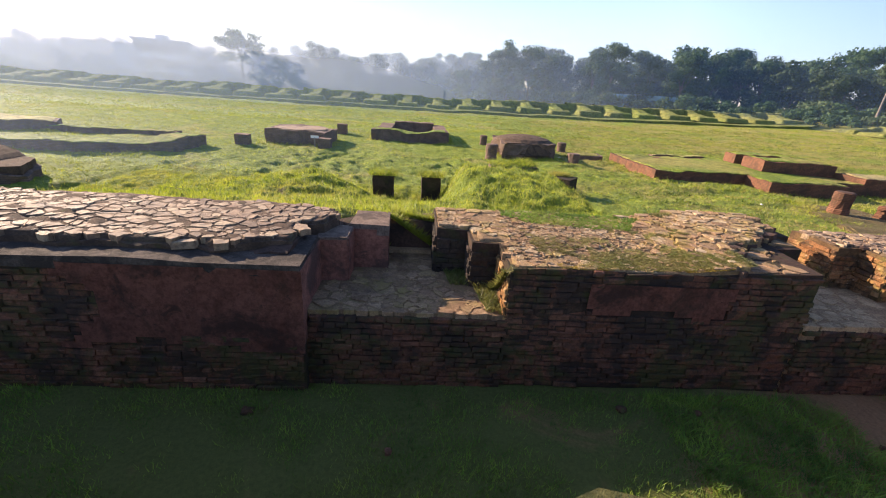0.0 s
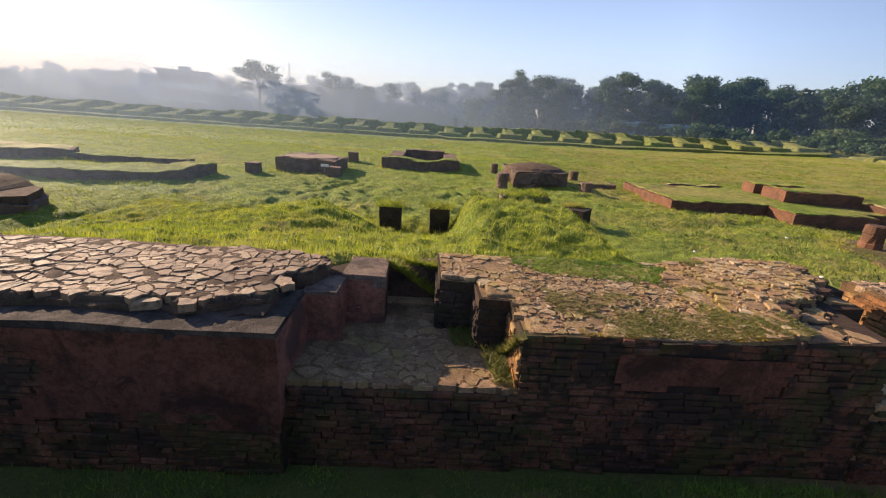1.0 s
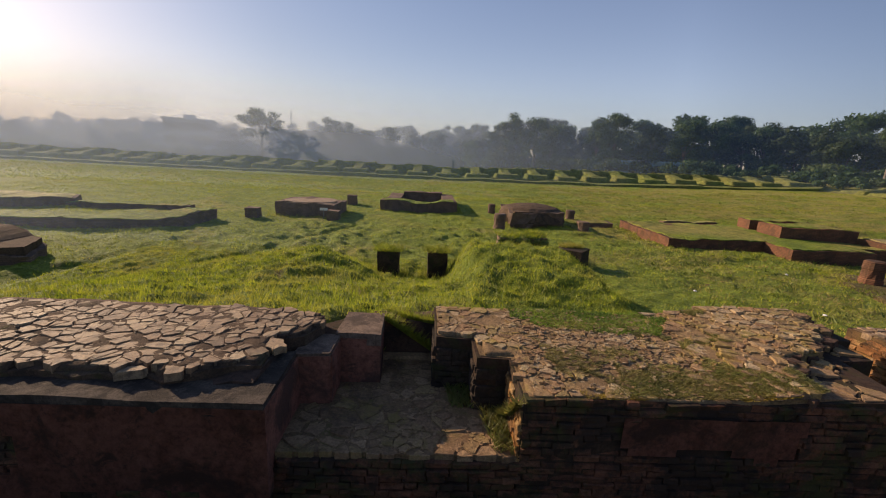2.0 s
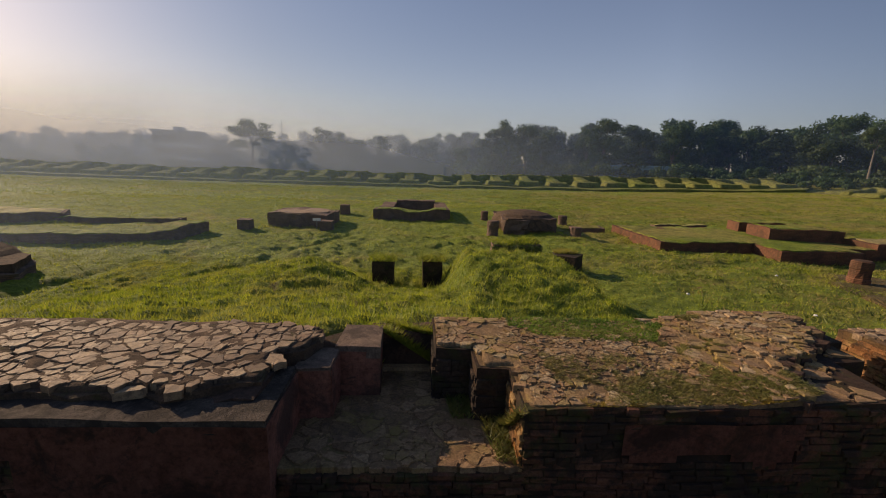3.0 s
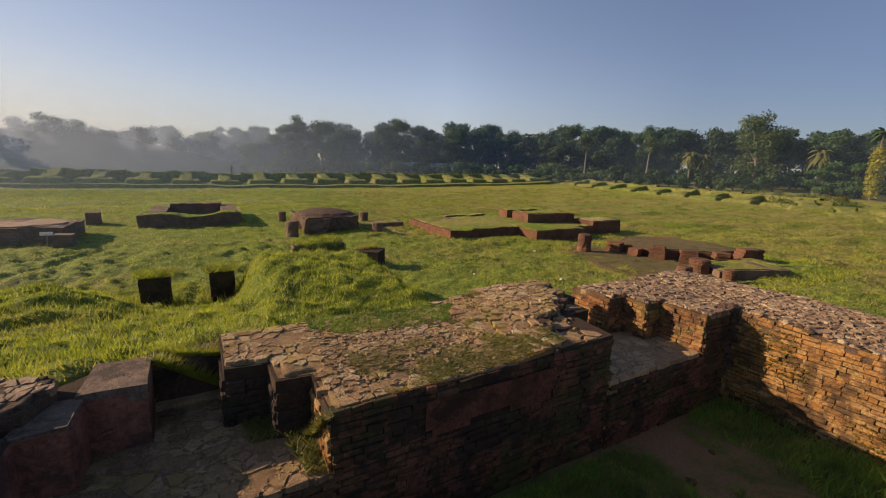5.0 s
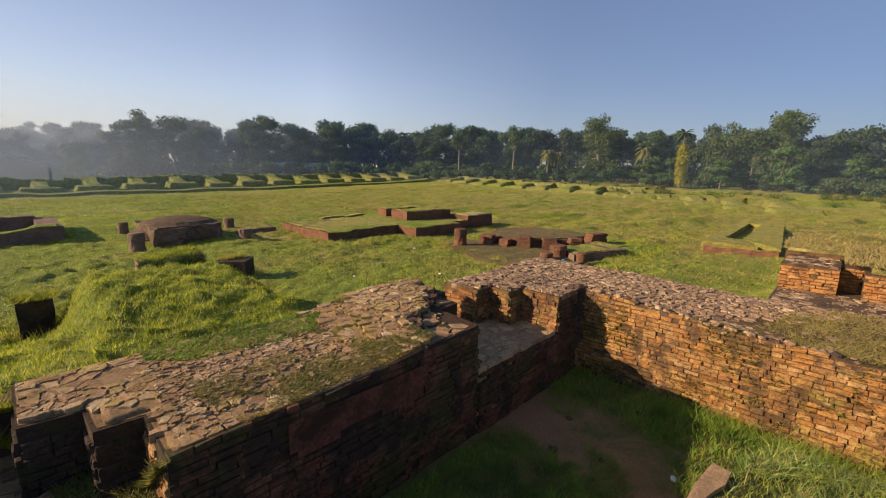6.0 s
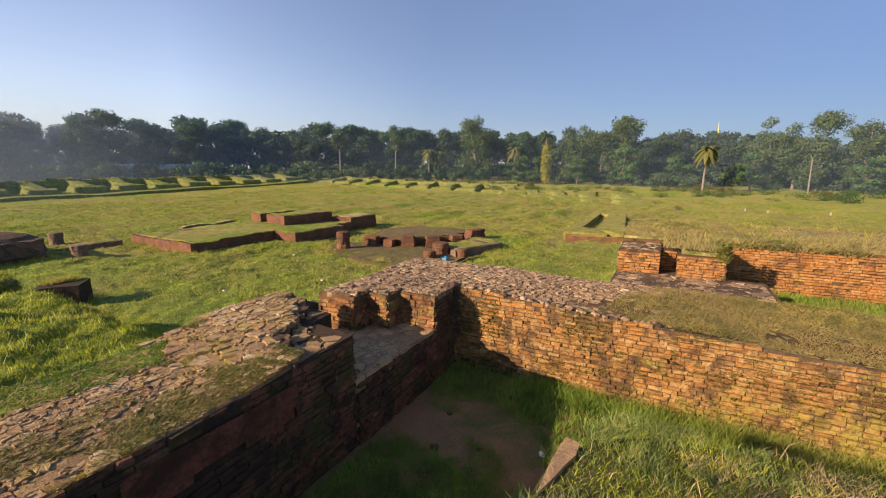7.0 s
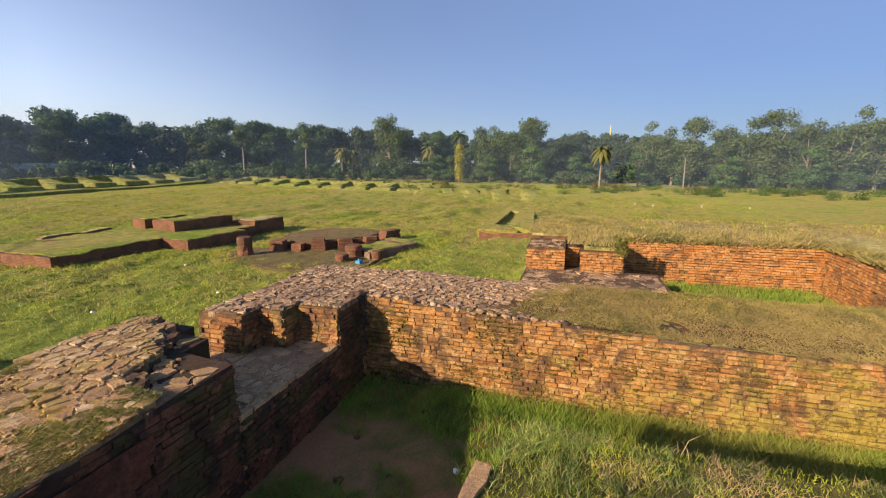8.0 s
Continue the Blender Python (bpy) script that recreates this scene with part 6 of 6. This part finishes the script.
def bush(seed, mat, label, height=3.0, leaves=520, leaf=0.34):
    rng = random.Random(seed)
    t = thing("bush", (0, 0, 0), label, "bush", "undergrowth")
    centres = [(rng.uniform(-2.2, 2.2), rng.uniform(-1, 1), height * rng.uniform(0.25, 0.7)) for _ in range(7)]
    ob = new("foliage", leaf_mesh("foliage", centres, [rng.uniform(0.7, 1.2) for _ in centres], leaves, leaf, mat, seed))
    ob.parent = t
    stem = bmesh.new()
    for c in centres[:3]:
        tube(stem, [(0, 0, 0), c], [0.07, 0.03], 5)
    part("stem", stem, BARK, t)
    return t


def put(proto, x, y, scale=1.0, turn=0.0, used={}, dz=0.0):
    """The prototype itself the first time, then copies of it."""
    m = pose(x, y, ground_z(x, y) - 0.1 + dz, 0, 0, turn) @ Matrix.Diagonal((scale, scale, scale, 1))
    if proto.name not in used:
        used[proto.name] = True
        proto.matrix_basis = m
        return proto
    made = copy_thing(proto, Matrix())
    made.matrix_basis = m
    return made


def polar(az, radius):
    return 1.0 + radius * math.sin(radians(az)), 1.0 + radius * math.cos(radians(az))


BROAD = [tree("broadleaf_tree", 100 + k, 12, 5.2, 0.1, (LEAF_DARK, LEAF_MID)[k % 2], 2300, 0.44, None, "dense dark green broadleaf tree in the tree belt", 16) for k in range(5)]
TALL = [tree("tall_tree", 120 + k, 16, 5.0, 0.1, (LEAF_MID, LEAF_DARK)[k % 2], 2600, 0.42, None, "tall broadleaf tree that stands above the belt", 20) for k in range(3)]
AIRY = [tree("airy_tree", 140 + k, 15, 5.0, 0.05, LEAF_PALE, 2700, 0.36, BARK_PALE, "tall airy grey-green tree with pale trunk", 26, 0.8) for k in range(3)]
UMBRELLA = tree("umbrella_tree", 160, 11.0, 4.6, 0.46, LEAF_MID, 1700, 0.34, None, "lone tree with bare trunk and flat wide crown", 22, 0.42)
PALMS = [palm("fan_palm", 170 + k, 9.5, LEAF_PALM, "palm with drooping dry fronds", 2.7, 40, BARK_PALE, 1.15) for k in range(1)]
SLIM = tree("slim_tree", 175, 14.5, 2.9, 0.62, LEAF_PALE, 700, 0.36, BARK_PALE, "slender tree with tall bare pale trunk and small crown", 8)
BUSHES = [bush(180 + k, (LEAF_DARK, LEAF_MID, LEAF_MID, LEAF_PALE)[k], "low dense bush under the trees") for k in range(4)]
RED_BUSH = bush(190, LEAF_RED, "low garden bush with red flowers", 1.3, 360, 0.2)

rng = random.Random(9)
# skyline height over the ground by azimuth
SKYLINE = [(-75, 6.5), (-45, 6.8), (-30, 7.6), (-13, 9.4), (0, 8.6), (15, 10.5), (35, 11.8), (60, 11.0), (85, 11.2), (97, 10.4), (140, 10.2)]


def skyline(az):
    for (a, h), (b, k) in zip(SKYLINE, SKYLINE[1:]):
        if a <= az <= b:
            return h + (k - h) * (az - a) / (b - a)
    return 10.0


az = -72.0
while az < 138:
    for row, (r0, r1) in enumerate(((116, 124), (130, 140))):
        k = 1.0 if az > -30 else 0.866 / max(0.35, math.cos(radians(az)))
        x, y = polar(az + rng.uniform(-0.9, 0.9), k * rng.uniform(r0, r1))
        put(rng.choice(BROAD), x, y, k * skyline(az) * (1.08 + 0.14 * row) * rng.uniform(0.8, 1.1) / 12, rng.uniform(0, 360))
    az += 2.3 if az < 60 else 2.0
az = -70.0
while az < 136:
    k = 1.0 if az > -30 else 0.866 / max(0.35, math.cos(radians(az)))
    x, y = polar(az, k * rng.uniform(102, 113))
    put(rng.choice(BUSHES), x, y, k * rng.uniform(0.8, 1.5), rng.uniform(0, 360))
    if az > 30 and rng.random() < 0.5:
        x, y = polar(az + 0.6, rng.uniform(96, 102))
        put(rng.choice(BUSHES), x, y, rng.uniform(0.6, 1.1), rng.uniform(0, 360))
    az += 1.35

# dense growth that closes the gaps behind the trees
centres, sizes = [], []
for k in range(260):
    a = -72 + 210 * k / 260
    far = 1.0 if a > -30 else 0.866 / max(0.35, math.cos(radians(a)))
    x, y = polar(a, far * 146)
    centres.append((x, y, far * rng.uniform(1.0, 5.4))), sizes.append(far * rng.uniform(2.4, 3.6))
for k in range(300):
    a = -72 + 210 * k / 300
    far = 1.0 if a > -30 else 0.866 / max(0.35, math.cos(radians(a)))
    x, y = polar(a, far * rng.uniform(121, 129))
    centres.append((x, y, far * rng.uniform(0.5, 3.4))), sizes.append(far * rng.uniform(1.4, 2.3))
tagged(new("far_thicket", leaf_mesh("far_thicket", centres, sizes, 42000, 1.0, LEAF_DARK, 77)), "dense dark thicket far behind the trees", "thicket", "", "stuff")

def raise_to(proto, tall, az, radius, elevation):
    """A tree whose top stands at that elevation over the eye's level."""
    x, y = polar(az, radius)
    return put(proto, x, y, (2.9 + radius * math.tan(radians(elevation)) - ground_z(x, y)) / tall, az * 7)


for k, (a, r, e) in enumerate(((-30.5, 116, 2.6), (-25.0, 116, 2.2), (-17.0, 112, 2.4), (-13.0, 110, 4.3), (-10.8, 112, 3.7), (-8.4, 108, 3.0), (-5.1, 110, 3.6), (2.0, 150, 4.2), (5.3, 98, 2.4), (9.4, 104, 4.9), (10.9, 106, 6.2), (13.7, 104, 5.8), (15.6, 102, 3.9), (21.3, 112, 5.2), (23.3, 112, 6.5), (27.4, 110, 4.8), (31.1, 112, 5.0), (46.4, 122, 6.3), (49.8, 122, 5.9), (55.2, 118, 6.1))):
    raise_to(TALL[(k * 5 + 1) % 3], 16.0, a, r, e)
for k, (a, e) in enumerate(((65.9, 7.3), (79.3, 5.9), (84.7, 6.8), (82.0, 5.2), (99.3, 5.7), (103.0, 6.0), (106.4, 4.9), (108.6, 5.4), (110.3, 6.3), (113.4, 5.0), (116.3, 5.9), (118.4, 4.8), (121.0, 5.4), (101.2, 5.0))):
    raise_to(AIRY[k % 3], 15.0, a, 106, e)
LAYERED = [tree("layered_tree", 178 + k, 7.5, 3.2, 0.02, LEAF_BRIGHT, 1500, 0.34, None, "bright green tree with layered low branches", 18, 0.45) for k in range(2)]
for a, h, r in ((71.5, 6.6, 99), (74.0, 6.0, 98), (79.2, 6.2, 97), (84.6, 8.2, 98), (90.8, 6.8, 99), (97.6, 7.0, 98), (106.5, 6.6, 97), (113.5, 7.4, 98)):
    put(LAYERED[int(r) % 2], *polar(a, r), h / 7.5, a * 9)
raise_to(UMBRELLA, 11.0, -21.3, 100, 4.8)
for a, e in ((48.0, 5.2), (55.2, 5.0)):
    raise_to(SLIM, 14.5, a, 104, e)
for a, h, r in ((59.7, 7.4, 100), (61.0, 7.0, 101), (93.2, 7.8, 84), (71.0, 8.2, 104)):
    put(PALMS[0], *polar(a, r), h / 10.4, a * 3)
for a in (72.8, 93.4, 95.5, 103.5):
    put(RED_BUSH, *polar(a, rng.uniform(84, 92)), rng.uniform(0.5, 0.8), a * 11)

GARDEN = [bush(210, LEAF_MID, "clipped green shrub in the garden", 1.2, 260, 0.16), bush(211, LEAF_PALE, "pale grey-green shrub in the garden", 1.2, 260, 0.16), bush(212, LEAF_BRIGHT, "bright green shrub in the garden", 1.0, 220, 0.16)]
for k in range(70):
    a = 66 + 55 * rng.random()
    x, y = polar(a, rng.uniform(68, 92))
    put(GARDEN[k % 7 % 3], x, y, rng.uniform(0.45, 0.9), rng.uniform(0, 360))

# palm wrapped in a yellow climber
climber = palm("climber_palm", 200, 11.0, LEAF_MID, "tall palm with its trunk wrapped in yellow climber", 1.7, 26, BARK, 0.8)
wrap = new("climber", leaf_mesh("climber", [(0.1, 0.05, 1.2 + 0.85 * k) for k in range(9)], [1.1] * 9, 1500, 0.24, LEAF_YELLOW, 4))
wrap.parent = climber
put(climber, *polar(75.2, 96), 0.98, 0)


# ---- buildings and far things ----
def house(name, at, w, d, storeys, mat, label, turn=0.0, bays=6, roof_room=True):
    t = thing(name, pose(*at, 0, 0, turn), label, "building", "far buildings")
    h = 3.0 * storeys
    part("wall", prism(bmesh.new(), [(-w / 2, 0), (w / 2, 0), (w / 2, d), (-w / 2, d)], 0, h), mat, t)
    part("roof", prism(bmesh.new(), [(-w / 2 - 0.4, -0.4), (w / 2 + 0.4, -0.4), (w / 2 + 0.4, d + 0.4), (-w / 2 - 0.4, d + 0.4)], h, h + 0.35), mat, t)
    if roof_room:
        part("stair_room", prism(bmesh.new(), [(-w * 0.1, 1), (w * 0.12, 1), (w * 0.12, 5), (-w * 0.1, 5)], h + 0.35, h + 1.2), mat, t)
        part("wing", prism(bmesh.new(), [(-w / 2 - 3.6, 0.8), (-w / 2, 0.8), (-w / 2, d), (-w / 2 - 3.6, d)], 0, h - 0.9), mat, t)
    for s in range(storeys):
        for k in range(bays):
            x, z = -w / 2 + (k + 0.5) * w / bays, 3.0 * s + 0.9
            win = part("window", prism(bmesh.new(), [(x - 0.75, -0.06), (x + 0.75, -0.06), (x + 0.75, 0.1), (x - 0.75, 0.1)], z, z + 1.5), WINDOW_DARK, t)
            part("sill", prism(bmesh.new(), [(x - 0.9, -0.3), (x + 0.9, -0.3), (x + 0.9, 0.0), (x - 0.9, 0.0)], z - 0.15, z - 0.02), mat, win)
        part("band", prism(bmesh.new(), [(-w / 2 - 0.15, -0.2), (w / 2 + 0.15, -0.2), (w / 2 + 0.15, 0.0), (-w / 2 - 0.15, 0.0)], 3.0 * s + 2.75, 3.0 * s + 2.98), mat, t)
    return t


bx, by = polar(-28.9, 112)
house("apartment_house", (bx, by, ground_z(bx, by) - 0.2), 9.6, 9, 3, CONCRETE, "pale grey three-storey concrete house behind the court", 22, 6)
for a, r, w, mat in ((26.2, 113, 3.2, WHITE), (29.5, 108, 7.0, BLUE_SHEET), (24.4, 108, 3.5, BLUE_SHEET)):
    x, y = polar(a, r)
    house("low_shed", (x, y, ground_z(x, y) - 0.2), w, 4, 1, mat, "small pale shed among the trees", -a, 2, False)
spire = thing("temple_spire", (*polar(94.1, 125), ground_z(*polar(94.1, 125))), "golden tapered temple spire above the trees", "spire")
spire.scale = (0.5, 0.5, 1.04)
part("drum", lathe(bmesh.new(), [(2.2, 0), (2.2, 6.5), (1.7, 7.2), (1.5, 9.0)], 16), WHITE, spire)
part("cone", lathe(bmesh.new(), [(1.5, 9.0), (1.35, 9.6), (0.95, 10.0), (0.9, 11.0), (0.55, 11.4), (0.3, 12.8), (0.06, 14.2)], 16), GOLD, spire)


def pole(x, y, height, label, name="utility_pole", mat=None, lean=0.0):
    t = thing(name, pose(x, y, ground_z(x, y) - 0.1, 0, lean, 0), label, "pole", "poles")
    part("shaft", lathe(bmesh.new(), [(0.13, 0), (0.09, height)], 10), mat or STEEL, t)
    part("cap", lathe(bmesh.new(), [(0.14, height), (0.14, height + 0.12)], 10), mat or STEEL, t)
    return t


pole(*polar(-1.3, 96), 6.2, "thin dark pole behind the cell rows")
pole(*polar(102.5, 92), 5.6, "pale leaning post in the garden", "garden_post", BARK_PALE, 3)
mast = thing("lattice_mast", (*polar(-17.8, 150), ground_z(*polar(-17.8, 150))), "thin lattice mast far behind the trees", "mast")
for k in range(3):
    a = 2.094 * k
    part("leg", tube(bmesh.new(), [(0.9 * math.cos(a), 0.9 * math.sin(a), 0), (0.12 * math.cos(a), 0.12 * math.sin(a), 15.5)], [0.09, 0.05], 5), STEEL, mast)
for k in range(6):
    part("brace", lathe(bmesh.new(), [(0.95 - 0.13 * k, 1.5 + 2.3 * k), (0.9 - 0.13 * k, 1.62 + 2.3 * k)], 6), STEEL, mast)
for k, a in enumerate((97.5, 99.5, 104.5, 109.0)):
    x, y = polar(a, 49)
    t = thing("marker_post", (x, y, ground_z(x, y) - 0.05), "small grey stone marker post in the grass", "post", "marker posts")
    part("shaft", prism(bmesh.new(), [(-0.05, -0.05), (0.05, -0.05), (0.05, 0.05), (-0.05, 0.05)], 0, 0.3), STONE_GREY, t)


# ---- see-through sheets standing in for mist and haze between the court and the trees ----
def haze_sheet_material(strength, foot=2.0, reach=30.0, last=95.0, least=0.3, first=-60.0):
    m, n, l, b = material("haze_sheet", 1.0, 0.0)
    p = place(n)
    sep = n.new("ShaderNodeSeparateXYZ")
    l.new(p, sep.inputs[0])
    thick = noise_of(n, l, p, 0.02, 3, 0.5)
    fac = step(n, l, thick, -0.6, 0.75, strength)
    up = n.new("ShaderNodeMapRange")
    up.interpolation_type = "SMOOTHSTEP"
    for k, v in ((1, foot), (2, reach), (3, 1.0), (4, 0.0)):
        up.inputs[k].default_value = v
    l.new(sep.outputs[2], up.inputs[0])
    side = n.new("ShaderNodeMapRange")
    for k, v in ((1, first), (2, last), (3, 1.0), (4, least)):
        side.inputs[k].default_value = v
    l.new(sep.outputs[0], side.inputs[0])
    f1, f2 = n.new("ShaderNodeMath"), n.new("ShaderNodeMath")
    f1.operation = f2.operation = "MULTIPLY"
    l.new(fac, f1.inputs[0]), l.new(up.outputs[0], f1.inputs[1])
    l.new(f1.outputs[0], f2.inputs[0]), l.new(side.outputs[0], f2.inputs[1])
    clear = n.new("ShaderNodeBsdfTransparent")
    # hazy light put into the sheet's colour: whiter towards the low sun, bluer away
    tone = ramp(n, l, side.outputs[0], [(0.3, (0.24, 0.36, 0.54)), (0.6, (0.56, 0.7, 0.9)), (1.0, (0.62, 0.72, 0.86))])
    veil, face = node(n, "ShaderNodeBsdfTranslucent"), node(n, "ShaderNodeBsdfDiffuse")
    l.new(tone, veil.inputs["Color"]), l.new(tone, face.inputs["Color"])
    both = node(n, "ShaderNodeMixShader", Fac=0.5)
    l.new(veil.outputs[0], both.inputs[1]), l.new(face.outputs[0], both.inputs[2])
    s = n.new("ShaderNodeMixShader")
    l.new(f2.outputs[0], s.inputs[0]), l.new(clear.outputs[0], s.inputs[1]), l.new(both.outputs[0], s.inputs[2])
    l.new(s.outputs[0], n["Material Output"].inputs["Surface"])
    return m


HAZE_SHEET = haze_sheet_material(0.52, 1.0, 24.0, 112.0, 0.14)
SUNWARD_HAZE = haze_sheet_material(0.25, 1.0, 14.0, 34.0, 0.0)
for radius, last, mat in ((91, 136, HAZE_SHEET), (101, 26, SUNWARD_HAZE), (114, 136, HAZE_SHEET), (127, 136, HAZE_SHEET)):
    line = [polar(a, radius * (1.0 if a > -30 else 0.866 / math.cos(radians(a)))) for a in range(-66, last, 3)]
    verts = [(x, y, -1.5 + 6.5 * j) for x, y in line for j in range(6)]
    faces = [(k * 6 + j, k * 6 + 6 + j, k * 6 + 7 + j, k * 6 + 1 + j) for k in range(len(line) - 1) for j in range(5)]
    ob = raw("mist_haze_sheet", verts, faces, mat, None, True)
    tagged(ob, "see-through sheet that stands in for morning mist and haze before the trees", "mist", "mist banks", "stuff")
FAINT_HAZE = haze_sheet_material(0.14, 1.0, 13.0, 22.0, 0.0)
THIN_HAZE = haze_sheet_material(0.3, 1.5, 16.0, 40.0, 0.0)
# nearest sheet adds a pale veil of sun glare on the left
NEAR_GLARE = haze_sheet_material(0.24, 0.8, 6.5, 2.0, 0.0, -26.0)
for far, veil in ((62.0, THIN_HAZE), (41.0, FAINT_HAZE), (16.6, NEAR_GLARE)):
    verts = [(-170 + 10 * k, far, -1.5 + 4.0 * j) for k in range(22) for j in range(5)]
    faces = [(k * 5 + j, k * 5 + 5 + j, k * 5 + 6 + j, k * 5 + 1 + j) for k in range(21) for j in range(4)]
    tagged(raw("thin_haze_sheet", verts, faces, veil, None, True), "see-through sheet that stands in for pale haze over the court", "mist", "mist banks", "stuff")

# ---- small things ----
litter = thing("litter", (5.42, 1.91, ground_z(5.42, 1.91) + 0.03), "small crumpled white paper on the trench floor", "litter")
bm = bmesh.new()
bmesh.ops.create_icosphere(bm, subdivisions=2, radius=0.035)
for v in bm.verts:
    v.co *= 1 + 0.5 * noise.noise(v.co * 30)
part("paper", bm, WHITE, litter)
jug = thing("plastic_can", (16.4, 9.0, ground_z(16.4, 9.0) + 0.0), "small blue plastic can beside the shrine", "can")
part("body", prism(bmesh.new(), [(-0.13, -0.09), (0.13, -0.09), (0.13, 0.09), (-0.13, 0.09)], 0, 0.17), BLUE_PLASTIC, jug)
part("neck", lathe(bmesh.new(), [(0.04, 0.17), (0.04, 0.2), (0.05, 0.2), (0.05, 0.22)], 10), BLUE_PLASTIC, jug)
sign = thing("site_sign", (-4.6, 23.0, ground_z(-4.6, 23.0)), "small white sign plate on a stake", "sign")
part("plate", prism(bmesh.new(), [(-0.2, -0.02), (0.2, -0.02), (0.2, 0.02), (-0.2, 0.02)], 0.45, 0.58), WHITE, sign)
part("stake", lathe(bmesh.new(), [(0.025, 0), (0.025, 0.5)], 8), STEEL, sign)


# scraps and stones that lie about
def scrap(name, x, y, z, size, mat, label, category, seed):
    bm = bmesh.new()
    bmesh.ops.create_icosphere(bm, subdivisions=2, radius=size)
    for v in bm.verts:
        v.co *= 1 + 0.45 * noise.noise(v.co * (1.1 / size) + Vector((seed, 0, 0)))
        v.co.z *= 0.6
    ob = new(name, mesh_of(name, bm, mat))
    ob.matrix_world = pose(x, y, z + size * 0.35, 0, 0, 40 * seed)
    return tagged(ob, label, category, name + "s")


for k, (x, y) in enumerate(((9.05, 12.9), (13.9, 15.2), (7.9, 7.5), (11.3, 11.0))):
    scrap("paper_scrap", x, y, ground_z(x, y) + 0.03, 0.05, WHITE, "small white paper scrap on the court grass", "litter", k)
for k, (x, y, s) in enumerate(((4.85, 2.95, 0.05), (5.5, 3.1, 0.035), (5.05, 2.5, 0.03), (6.2, 2.55, 0.045), (3.4, 3.35, 0.04), (2.7, 3.4, 0.05), (-0.6, 3.3, 0.05), (0.6, 2.9, 0.035))):
    scrap("brick_fragment", x, y, ground_z(x, y), s, BRICK_OLD_SHADED, "small loose brick fragment on the trench floor", "brick fragment", k + 9)
